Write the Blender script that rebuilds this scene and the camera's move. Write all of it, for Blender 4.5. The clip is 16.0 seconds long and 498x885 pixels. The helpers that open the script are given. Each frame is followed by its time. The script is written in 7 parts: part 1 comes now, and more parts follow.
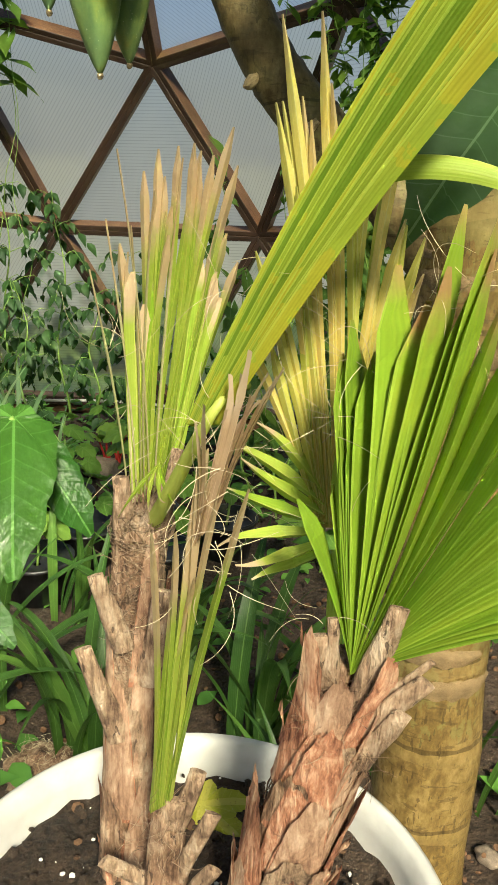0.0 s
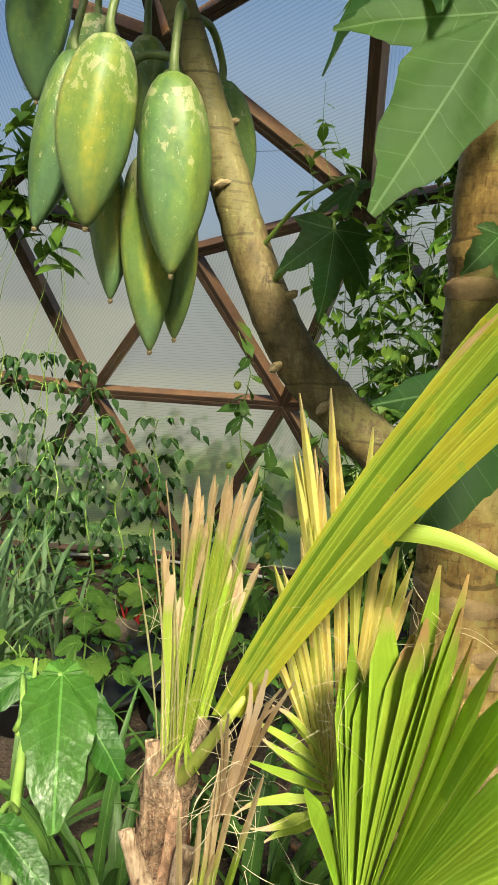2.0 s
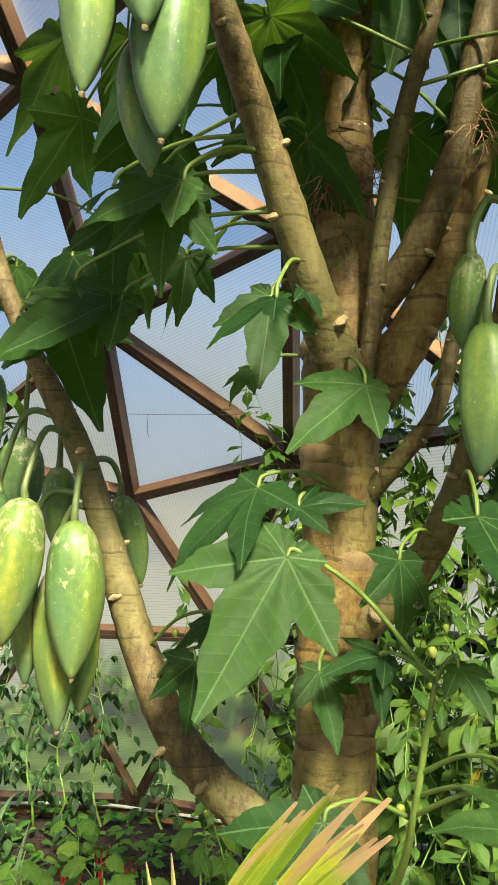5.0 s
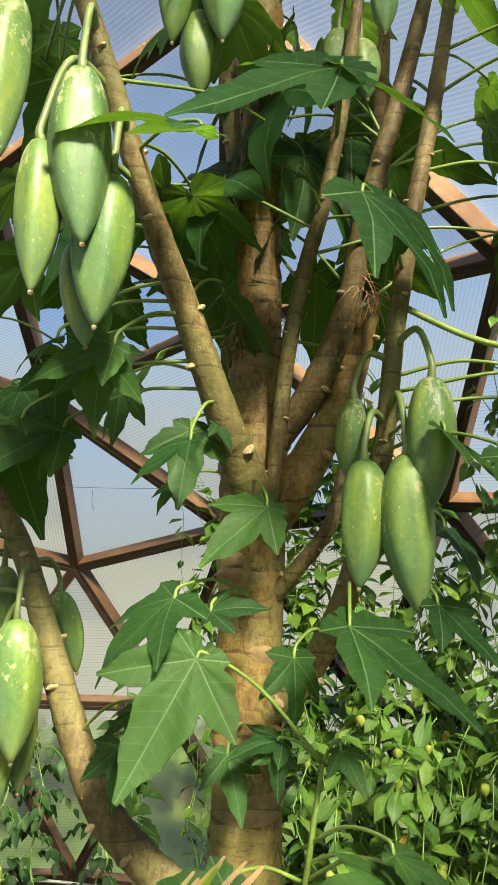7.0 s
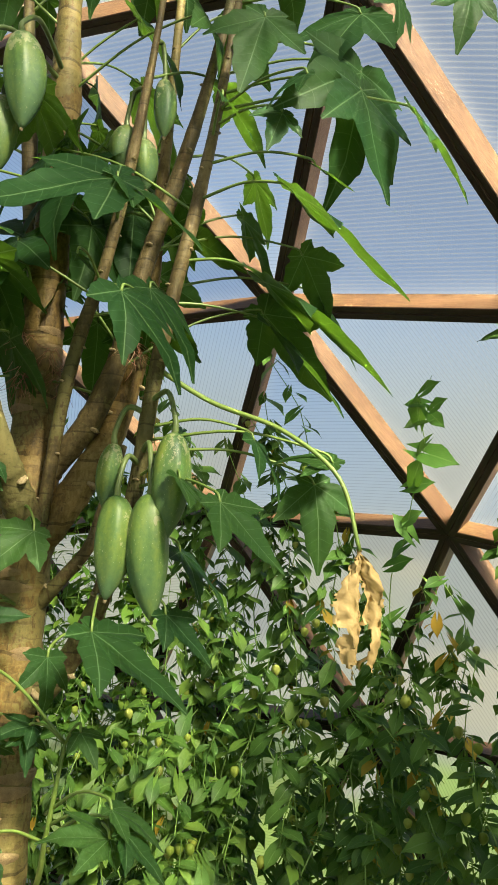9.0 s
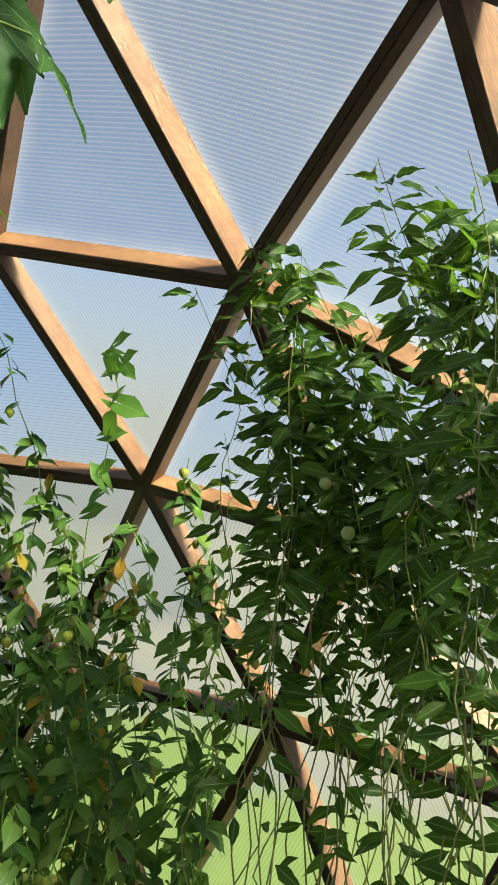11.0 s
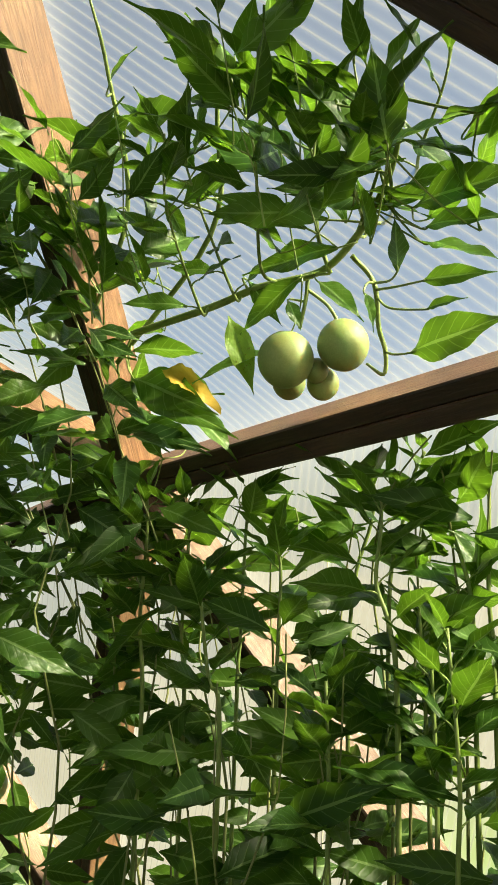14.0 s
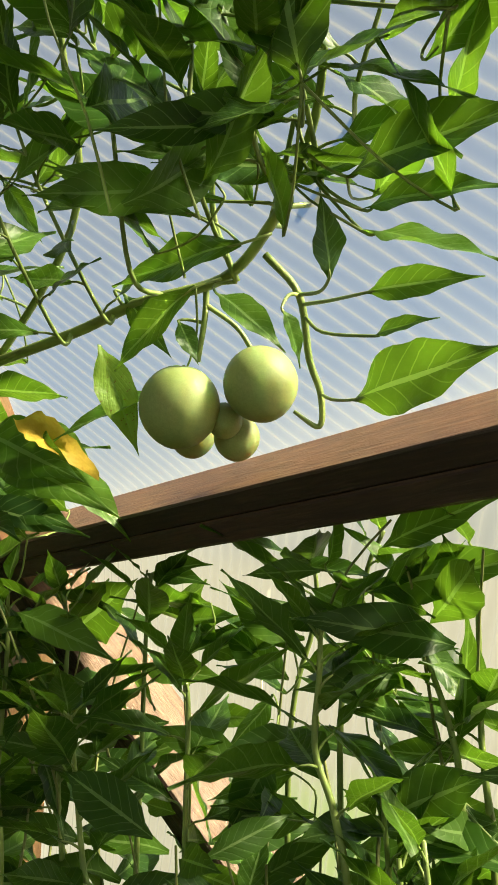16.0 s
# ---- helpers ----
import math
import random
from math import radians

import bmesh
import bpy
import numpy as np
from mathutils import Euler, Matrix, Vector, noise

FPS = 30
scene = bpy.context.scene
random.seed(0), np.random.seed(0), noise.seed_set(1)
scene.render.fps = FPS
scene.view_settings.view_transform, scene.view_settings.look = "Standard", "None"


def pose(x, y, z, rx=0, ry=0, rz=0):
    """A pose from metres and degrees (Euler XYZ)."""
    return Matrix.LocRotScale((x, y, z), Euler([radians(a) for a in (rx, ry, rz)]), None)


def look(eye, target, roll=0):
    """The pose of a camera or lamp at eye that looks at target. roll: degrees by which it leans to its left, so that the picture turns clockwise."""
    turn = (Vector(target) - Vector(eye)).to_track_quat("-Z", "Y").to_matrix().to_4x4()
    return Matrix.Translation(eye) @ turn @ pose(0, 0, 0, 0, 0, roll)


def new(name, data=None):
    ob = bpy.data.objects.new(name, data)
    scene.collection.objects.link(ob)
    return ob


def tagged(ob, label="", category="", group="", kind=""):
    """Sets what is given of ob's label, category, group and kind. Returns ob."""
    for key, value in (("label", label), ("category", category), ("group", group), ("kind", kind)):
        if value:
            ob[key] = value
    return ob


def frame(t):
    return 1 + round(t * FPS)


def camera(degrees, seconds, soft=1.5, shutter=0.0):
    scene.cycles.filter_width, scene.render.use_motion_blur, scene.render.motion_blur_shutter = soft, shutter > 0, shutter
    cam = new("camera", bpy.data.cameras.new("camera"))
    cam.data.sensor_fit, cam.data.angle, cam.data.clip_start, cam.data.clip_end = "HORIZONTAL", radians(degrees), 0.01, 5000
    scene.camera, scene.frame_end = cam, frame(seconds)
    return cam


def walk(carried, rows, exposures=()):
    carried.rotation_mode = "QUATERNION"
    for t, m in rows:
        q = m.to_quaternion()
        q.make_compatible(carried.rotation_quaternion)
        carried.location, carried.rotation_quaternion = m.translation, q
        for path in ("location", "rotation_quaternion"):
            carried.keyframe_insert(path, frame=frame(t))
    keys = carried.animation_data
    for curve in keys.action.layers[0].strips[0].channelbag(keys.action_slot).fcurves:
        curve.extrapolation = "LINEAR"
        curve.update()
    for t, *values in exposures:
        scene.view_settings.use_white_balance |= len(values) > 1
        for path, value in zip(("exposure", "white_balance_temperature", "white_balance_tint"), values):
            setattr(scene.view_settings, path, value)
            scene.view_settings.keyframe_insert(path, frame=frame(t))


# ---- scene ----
cam = camera(36.0, 16.0, 1.0)

PATH = [
    (0, (-0.082, 0.017, 1.146), (-0.044, 1.92, 0.532), 2.3),
    (0.5, (-0.085, 0.013, 1.179), (-0.068, 1.946, 0.665), 2.2),
    (1, (-0.083, -0.002, 1.209), (-0.079, 1.954, 0.791), 2.5),
    (1.5, (-0.086, -0.021, 1.237), (-0.104, 1.951, 0.901), 2.8),
    (2, (-0.088, -0.054, 1.271), (-0.121, 1.928, 1.009), 3.5),
    (2.5, (-0.085, -0.085, 1.31), (-0.139, 1.904, 1.114), 3.7),
    (3, (-0.09, -0.123, 1.347), (-0.152, 1.872, 1.221), 3.6),
    (3.5, (-0.068, -0.16, 1.401), (-0.126, 1.838, 1.348), 2.6),
    (4, (-0.047, -0.198, 1.459), (-0.091, 1.802, 1.473), 2.5),
    (4.5, (-0.022, -0.226, 1.511), (-0.023, 1.77, 1.632), 2.2),
    (5, (-0.001, -0.252, 1.539), (0.052, 1.736, 1.755), 1.5),
    (5.2, (0.008, -0.261, 1.546), (0.073, 1.722, 1.798), 1.3),
    (7.3, (0.032, -0.478, 1.615), (0.227, 1.479, 1.98), 1.5),
    (7.5, (0.026, -0.515, 1.625), (0.235, 1.443, 1.972), 1.7),
    (8, (0.002, -0.601, 1.627), (0.308, 1.343, 1.98), 1.7),
    (8.5, (0.008, -0.64, 1.629), (0.491, 1.265, 1.996), 2.1),
    (9, (0.051, -0.683, 1.623), (0.718, 1.165, 1.996), 2.1),
    (9.2, (0.071, -0.698, 1.623), (0.795, 1.128, 1.997), 2.2),
    (11.3, (0.412, -0.926, 1.532), (1.624, 0.629, 1.871), 4.7),
    (11.5, (0.456, -0.93, 1.537), (1.727, 0.576, 1.882), 4.7),
    (12, (0.607, -0.945, 1.545), (1.993, 0.451, 1.907), 4.5),
    (12.5, (0.754, -0.964, 1.559), (2.21, 0.355, 1.933), 4.6),
    (13, (0.825, -0.949, 1.572), (2.351, 0.281, 1.973), 4.3),
    (13.5, (0.879, -0.878, 1.609), (2.482, 0.235, 2.047), 3.7),
    (14, (0.954, -0.779, 1.646), (2.627, 0.226, 2.081), 2.4),
    (14.5, (1.01, -0.736, 1.664), (2.722, 0.206, 2.093), 1.2),
    (15, (1.083, -0.73, 1.716), (2.803, 0.199, 2.141), 0.5),
    (15.5, (1.163, -0.729, 1.761), (2.877, 0.214, 2.175), 0.2),
    (16, (1.219, -0.707, 1.783), (2.932, 0.232, 2.21), -0.0),
]
walk(cam, [(t, look(eye, target, roll)) for t, eye, target, roll in PATH], [(0.0, 0.88, 6850, 8), (2.0, 1.02, 6900, 9), (4.0, 1.27, 6950, 10), (5.5, 1.46, 6950, 10), (7.5, 1.46, 6950, 10), (9.0, 1.30, 6850, 8), (12.0, 1.43, 6800, 8), (14.0, 1.33, 7250, 6), (16.0, 1.22, 7400, 6)])

# ---------------------------------------------------------------- daylight
SUN_FROM = Vector((0.150, -0.750, 0.643)).normalized()   # from behind somebody who faces the papaya
world = bpy.data.worlds.new("sky")
scene.world = world
world.use_nodes = True
sky_nodes = world.node_tree.nodes
sky = sky_nodes.new("ShaderNodeTexSky")
sky.sky_type = "NISHITA"
sky.sun_disc = False
sky.sun_elevation = math.asin(SUN_FROM.z)
sky.sun_rotation = math.atan2(SUN_FROM.x, SUN_FROM.y)
sky.air_density, sky.dust_density, sky.ozone_density = 1.0, 0.2, 4.0
sky_nodes["Background"].inputs["Strength"].default_value = 0.066
world.node_tree.links.new(sky.outputs[0], sky_nodes["Background"].inputs["Color"])

sun = new("sun", bpy.data.lights.new("sun", "SUN"))
sun.data.energy, sun.data.angle, sun.data.color = 4.5, radians(9.0), (0.97, 0.915, 0.72)
sun.matrix_world = look(SUN_FROM * 30, (0, 0, 0))

# ---------------------------------------------------------------- materials
def shader(name):
    m = bpy.data.materials.new(name)
    m.use_nodes = True
    t = m.node_tree
    return m, t.nodes, t.links, t.nodes["Principled BSDF"]


def ramp(nodes, links, fac, stops):
    r = nodes.new("ShaderNodeValToRGB")
    while len(r.color_ramp.elements) < len(stops):
        r.color_ramp.elements.new(0.5)
    for e, (at, col) in zip(r.color_ramp.elements, stops):
        e.position, e.color = at, (*col, 1)
    links.new(fac, r.inputs["Fac"])
    return r.outputs["Color"]


def noise_node(nodes, links, scale, detail=4, vec=None, rough=0.55, distort=0.0):
    n = nodes.new("ShaderNodeTexNoise")
    n.inputs["Scale"].default_value, n.inputs["Detail"].default_value = scale, detail
    n.inputs["Roughness"].default_value, n.inputs["Distortion"].default_value = rough, distort
    if vec is not None:
        links.new(vec, n.inputs["Vector"])
    return n.outputs["Fac"]


def coords(nodes, links, stretch=(1, 1, 1), kind="Object"):
    c, m = nodes.new("ShaderNodeTexCoord"), nodes.new("ShaderNodeMapping")
    links.new(c.outputs[kind], m.inputs["Vector"])
    m.inputs["Scale"].default_value = stretch
    return m.outputs["Vector"]


def mixed(nodes, links, fac, a, b, how="MIX"):
    m = nodes.new("ShaderNodeMix")
    m.data_type, m.blend_type = "RGBA", how
    for socket, value in ((m.inputs[0], fac), (m.inputs[6], a), (m.inputs[7], b)):
        if isinstance(value, (int, float)):
            socket.default_value = value
        elif isinstance(value, tuple):
            socket.default_value = (*value, 1)
        else:
            links.new(value, socket)
    return m.outputs[2]


def math_node(nodes, links, op, a, b=0.0, clamp=False):
    m = nodes.new("ShaderNodeMath")
    m.operation, m.use_clamp = op, clamp
    for socket, value in ((m.inputs[0], a), (m.inputs[1], b)):
        if isinstance(value, (int, float)):
            socket.default_value = value
        else:
            links.new(value, socket)
    return m.outputs[0]


def bump(nodes, links, bsdf, height, strength=0.3, distance=0.01):
    b = nodes.new("ShaderNodeBump")
    b.inputs["Strength"].default_value, b.inputs["Distance"].default_value = strength, distance
    links.new(height, b.inputs["Height"])
    links.new(b.outputs["Normal"], bsdf.inputs["Normal"])


def plain(name, colour, second, scale=30, rough=0.6, relief=0.3, depth=0.004, stretch=(1, 1, 1), patch=3.0, spec=0.5, kind="Object"):
    """A surface in two tones at two scales, with a fine relief."""
    m, n, l, p = shader(name)
    v = coords(n, l, stretch, kind)
    fine, wide = noise_node(n, l, scale, 6, v), noise_node(n, l, patch, 3, v)
    both = math_node(n, l, "ADD", math_node(n, l, "MULTIPLY", fine, 0.6), math_node(n, l, "MULTIPLY", wide, 0.5))
    l.new(ramp(n, l, both, ((0.35, colour), (0.72, second))), p.inputs["Base Color"])
    p.inputs["Roughness"].default_value = rough
    p.inputs["Specular IOR Level"].default_value = spec
    bump(n, l, p, fine, relief, depth)
    return m


def leafy(name, colour, second, back, gloss=0.38, through_=0.35, vein=None, rib=0.06, per="OBJECT", spots=None, spec=0.25, net=0.5, thin=0.045, slant=5.0):
    """A leaf: glossy skin, light that comes through, veins along the blade's UV (u across, v along)."""
    m, n, l, p = shader(name)
    info = n.new("ShaderNodeObjectInfo").outputs["Random"] if per == "OBJECT" else n.new("ShaderNodeNewGeometry").outputs["Random Per Island"]
    v = coords(n, l, kind="Object")
    wide = noise_node(n, l, 9, 3, v)
    tone = math_node(n, l, "ADD", math_node(n, l, "MULTIPLY", info, 0.75), math_node(n, l, "MULTIPLY", wide, 0.4))
    col = ramp(n, l, tone, ((0.2, colour), (0.62, second), (1.0, back)))
    uv = n.new("ShaderNodeUVMap").outputs["UV"]
    sep = n.new("ShaderNodeSeparateXYZ")
    l.new(uv, sep.inputs[0])
    across = math_node(n, l, "ABSOLUTE", sep.outputs[0])
    if vein:
        side = math_node(n, l, "SUBTRACT", math_node(n, l, "MULTIPLY", sep.outputs[1], 9.0), math_node(n, l, "MULTIPLY", across, slant))
        side = math_node(n, l, "ABSOLUTE", math_node(n, l, "SUBTRACT", math_node(n, l, "FRACT", side), 0.5))
        lines = math_node(n, l, "MULTIPLY", math_node(n, l, "LESS_THAN", side, thin), net)
        mid = math_node(n, l, "LESS_THAN", across, rib)
        col = mixed(n, l, math_node(n, l, "MULTIPLY", math_node(n, l, "MAXIMUM", lines, mid), 0.7), col, vein)
    if spots:
        dots = noise_node(n, l, 38, 2, v)
        col = mixed(n, l, math_node(n, l, "GREATER_THAN", dots, 0.68), col, spots)
    l.new(col, p.inputs["Base Color"])
    p.inputs["Roughness"].default_value = gloss
    p.inputs["Specular IOR Level"].default_value = spec
    relief = noise_node(n, l, 16, 3, v, 0.5)
    if vein:
        quilt = math_node(n, l, "MULTIPLY", math_node(n, l, "MINIMUM", side, 0.22), 0.7)
        relief = math_node(n, l, "ADD", relief, math_node(n, l, "SUBTRACT", quilt, math_node(n, l, "MULTIPLY", mid, 0.3)))
    bump(n, l, p, relief, 0.22, 0.006)
    tr = n.new("ShaderNodeBsdfTranslucent")
    l.new(mixed(n, l, 0.38, col, (0.22, 0.44, 0.014), "MIX"), tr.inputs["Color"])
    mix = n.new("ShaderNodeMixShader")
    mix.inputs[0].default_value = through_
    l.new(p.outputs[0], mix.inputs[1])
    l.new(tr.outputs[0], mix.inputs[2])
    l.new(mix.outputs[0], n["Material Output"].inputs["Surface"])
    return m


def glazing():
    """Twin-wall polycarbonate: blurs what lies behind, milky, with thin ribs along one edge of each sheet."""
    m, n, l, p = shader("polycarbonate")
    uv = n.new("ShaderNodeUVMap").outputs["UV"]
    sep = n.new("ShaderNodeSeparateXYZ")
    l.new(uv, sep.inputs[0])
    wave = math_node(n, l, "SINE", math_node(n, l, "MULTIPLY", sep.outputs[0], 2 * math.pi / 0.0145))
    wave = math_node(n, l, "ADD", math_node(n, l, "MULTIPLY", wave, 0.5), 0.5)
    rib = math_node(n, l, "POWER", wave, 14.0)
    grime = noise_node(n, l, 3.5, 5, coords(n, l))
    milk = math_node(n, l, "ADD", math_node(n, l, "MULTIPLY", rib, 0.12), math_node(n, l, "MULTIPLY", wave, 0.05))
    milk = math_node(n, l, "ADD", milk, math_node(n, l, "MULTIPLY", grime, 0.07), True)
    rim_map = n.new("ShaderNodeUVMap")
    rim_map.uv_map = "Rim"
    rim = n.new("ShaderNodeSeparateXYZ")
    l.new(rim_map.outputs["UV"], rim.inputs[0])
    dirt = math_node(n, l, "MULTIPLY", math_node(n, l, "POWER", rim.outputs[0], 2.5), math_node(n, l, "MULTIPLY", noise_node(n, l, 9, 4, coords(n, l)), 0.5))
    milk = math_node(n, l, "ADD", milk, dirt, True)
    milk = math_node(n, l, "ADD", milk, 0.08, True)
    clear = n.new("ShaderNodeBsdfRefraction")
    l.new(mixed(n, l, rib, (0.955, 0.965, 0.945), (0.63, 0.64, 0.63)), clear.inputs["Color"])
    clear.inputs["IOR"].default_value, clear.inputs["Roughness"].default_value = 1.12, 0.30
    tr = n.new("ShaderNodeBsdfTranslucent")
    tr.inputs["Color"].default_value = (0.90, 0.89, 0.85, 1)
    p.inputs["Base Color"].default_value = (0.8, 0.82, 0.84, 1)
    p.inputs["Roughness"].default_value = 0.25
    inner = n.new("ShaderNodeMixShader")
    inner.inputs[0].default_value = 0.25
    l.new(tr.outputs[0], inner.inputs[1])
    l.new(p.outputs[0], inner.inputs[2])
    mix = n.new("ShaderNodeMixShader")
    l.new(milk, mix.inputs[0])
    l.new(clear.outputs[0], mix.inputs[1])
    l.new(inner.outputs[0], mix.inputs[2])
    l.new(mix.outputs[0], n["Material Output"].inputs["Surface"])
    return m


def stained_shaded_wood():
    """Warm sawn softwood, stained brown; shade is painted on the edge facing the room."""
    m, n, l, p = shader("stained_shaded_wood")
    v = coords(n, l, (5, 60, 60))
    grain = noise_node(n, l, 4, 6, v, 0.6, 0.8)
    wear = noise_node(n, l, 6, 4, coords(n, l))
    rnd = n.new("ShaderNodeObjectInfo").outputs["Random"]
    f = math_node(n, l, "ADD", math_node(n, l, "MULTIPLY", grain, 0.62), math_node(n, l, "MULTIPLY", wear, 0.33))
    f = math_node(n, l, "ADD", f, math_node(n, l, "MULTIPLY", rnd, 0.10))
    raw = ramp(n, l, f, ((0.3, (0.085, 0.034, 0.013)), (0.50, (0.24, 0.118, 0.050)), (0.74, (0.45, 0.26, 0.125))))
    edge_shade = ramp(n, l, f, ((0.3, (0.010, 0.0048, 0.0032)), (0.52, (0.029, 0.0135, 0.0075)), (0.74, (0.066, 0.033, 0.018))))
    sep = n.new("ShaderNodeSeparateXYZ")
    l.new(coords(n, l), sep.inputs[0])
    # full painted shade on the inner edge, 40 percent on the rest
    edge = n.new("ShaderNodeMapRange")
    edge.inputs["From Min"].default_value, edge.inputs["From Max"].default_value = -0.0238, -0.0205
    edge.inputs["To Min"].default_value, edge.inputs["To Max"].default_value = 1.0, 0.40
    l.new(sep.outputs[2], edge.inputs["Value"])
    l.new(mixed(n, l, edge.outputs["Result"], raw, edge_shade), p.inputs["Base Color"])
    p.inputs["Roughness"].default_value = 0.55
    bump(n, l, p, grain, 0.45, 0.003)
    return m


def bark(name, low, mid, high, ring=0.0, scale=18, fine=130, band=0.35):
    """Grain at two scales, dark flecks, and level ring lines ring metres apart where ring is given."""
    m, n, l, p = shader(name)
    v = coords(n, l, (1, 1, 0.35))
    a, b = noise_node(n, l, scale, 6, v, 0.6, 0.4), noise_node(n, l, 5, 3, coords(n, l))
    c = noise_node(n, l, fine, 4, coords(n, l, (1, 1, 0.55)), 0.65)
    f = math_node(n, l, "ADD", math_node(n, l, "MULTIPLY", a, 0.40), math_node(n, l, "MULTIPLY", b, 0.32))
    f = math_node(n, l, "ADD", f, math_node(n, l, "MULTIPLY", c, 0.34))
    col = ramp(n, l, f, ((0.41, low), (0.53, mid), (0.65, high)))
    fleck = noise_node(n, l, 210, 2, coords(n, l, (1, 1, 0.25)))
    patch = noise_node(n, l, 8, 2, coords(n, l))
    col = mixed(n, l, math_node(n, l, "MULTIPLY", math_node(n, l, "GREATER_THAN", math_node(n, l, "ADD", fleck, math_node(n, l, "MULTIPLY", patch, 0.35)), 0.84), 0.65), col, low)
    moss = noise_node(n, l, 3.1, 4, coords(n, l))
    col = mixed(n, l, math_node(n, l, "MULTIPLY", math_node(n, l, "GREATER_THAN", math_node(n, l, "ADD", moss, math_node(n, l, "MULTIPLY", c, 0.25)), 0.66), 0.45), col, (0.14, 0.14, 0.05))
    wrinkle = noise_node(n, l, 34, 4, coords(n, l, (1, 1, 4.5)), 0.6, 0.5)
    col = mixed(n, l, math_node(n, l, "MULTIPLY", math_node(n, l, "LESS_THAN", wrinkle, 0.40), 0.45), col, low)
    height = math_node(n, l, "ADD", math_node(n, l, "MULTIPLY", c, 0.7), math_node(n, l, "MULTIPLY", wrinkle, 0.6))
    if ring:
        sep = n.new("ShaderNodeSeparateXYZ")
        l.new(coords(n, l), sep.inputs[0])
        z = math_node(n, l, "ADD", math_node(n, l, "MULTIPLY", sep.outputs[2], 1 / ring), math_node(n, l, "MULTIPLY", noise_node(n, l, 7, 3, coords(n, l)), 0.55))
        saw = math_node(n, l, "FRACT", z)
        dark = math_node(n, l, "MULTIPLY", math_node(n, l, "LESS_THAN", saw, 0.05), math_node(n, l, "GREATER_THAN", noise_node(n, l, 11, 2, coords(n, l)), 0.45))
        pale = math_node(n, l, "MULTIPLY", math_node(n, l, "GREATER_THAN", saw, 0.86), band)
        col = mixed(n, l, pale, col, high)
        col = mixed(n, l, math_node(n, l, "MULTIPLY", dark, 0.5), col, tuple(0.45 * q for q in low))
        height = math_node(n, l, "ADD", height, math_node(n, l, "MULTIPLY", saw, 0.16))
    l.new(col, p.inputs["Base Color"])
    p.inputs["Roughness"].default_value = 0.6
    p.inputs["Specular IOR Level"].default_value = 0.25
    bump(n, l, p, height, 0.5, 0.004)
    return m


def fibrous(name, low, mid, high, torn_=0.75, relief=1.0):
    """Coarse matted fibre: threads along it, torn patches, dark gaps."""
    m, n, l, p = shader(name)
    a = noise_node(n, l, 260, 5, coords(n, l, (1, 1, 0.16)), 0.7, 0.6)
    b = noise_node(n, l, 46, 5, coords(n, l, (1, 1, 0.6)), 0.65, 0.5)
    c = noise_node(n, l, 150, 3, coords(n, l, (1, 1, 0.32)), 0.6, 1.0)
    f = math_node(n, l, "ADD", math_node(n, l, "MULTIPLY", a, 0.40), math_node(n, l, "MULTIPLY", b, 0.62))
    col = ramp(n, l, f, ((0.40, low), (0.51, mid), (0.63, high)))
    gap = math_node(n, l, "MULTIPLY", math_node(n, l, "LESS_THAN", c, 0.36), torn_)
    l.new(mixed(n, l, gap, col, tuple(0.5 * q for q in low)), p.inputs["Base Color"])
    p.inputs["Roughness"].default_value = 0.75
    bump(n, l, p, math_node(n, l, "ADD", a, math_node(n, l, "MULTIPLY", c, 0.7)), relief, 0.005)
    return m


WOOD, SHEET = stained_shaded_wood(), glazing()
SOIL = plain("soil", (0.018, 0.011, 0.007), (0.075, 0.047, 0.03), 60, 0.95, 0.9, 0.02, patch=7)
POTTING = plain("potting_soil", (0.012, 0.008, 0.006), (0.06, 0.036, 0.022), 110, 0.95, 1.0, 0.012, patch=14)


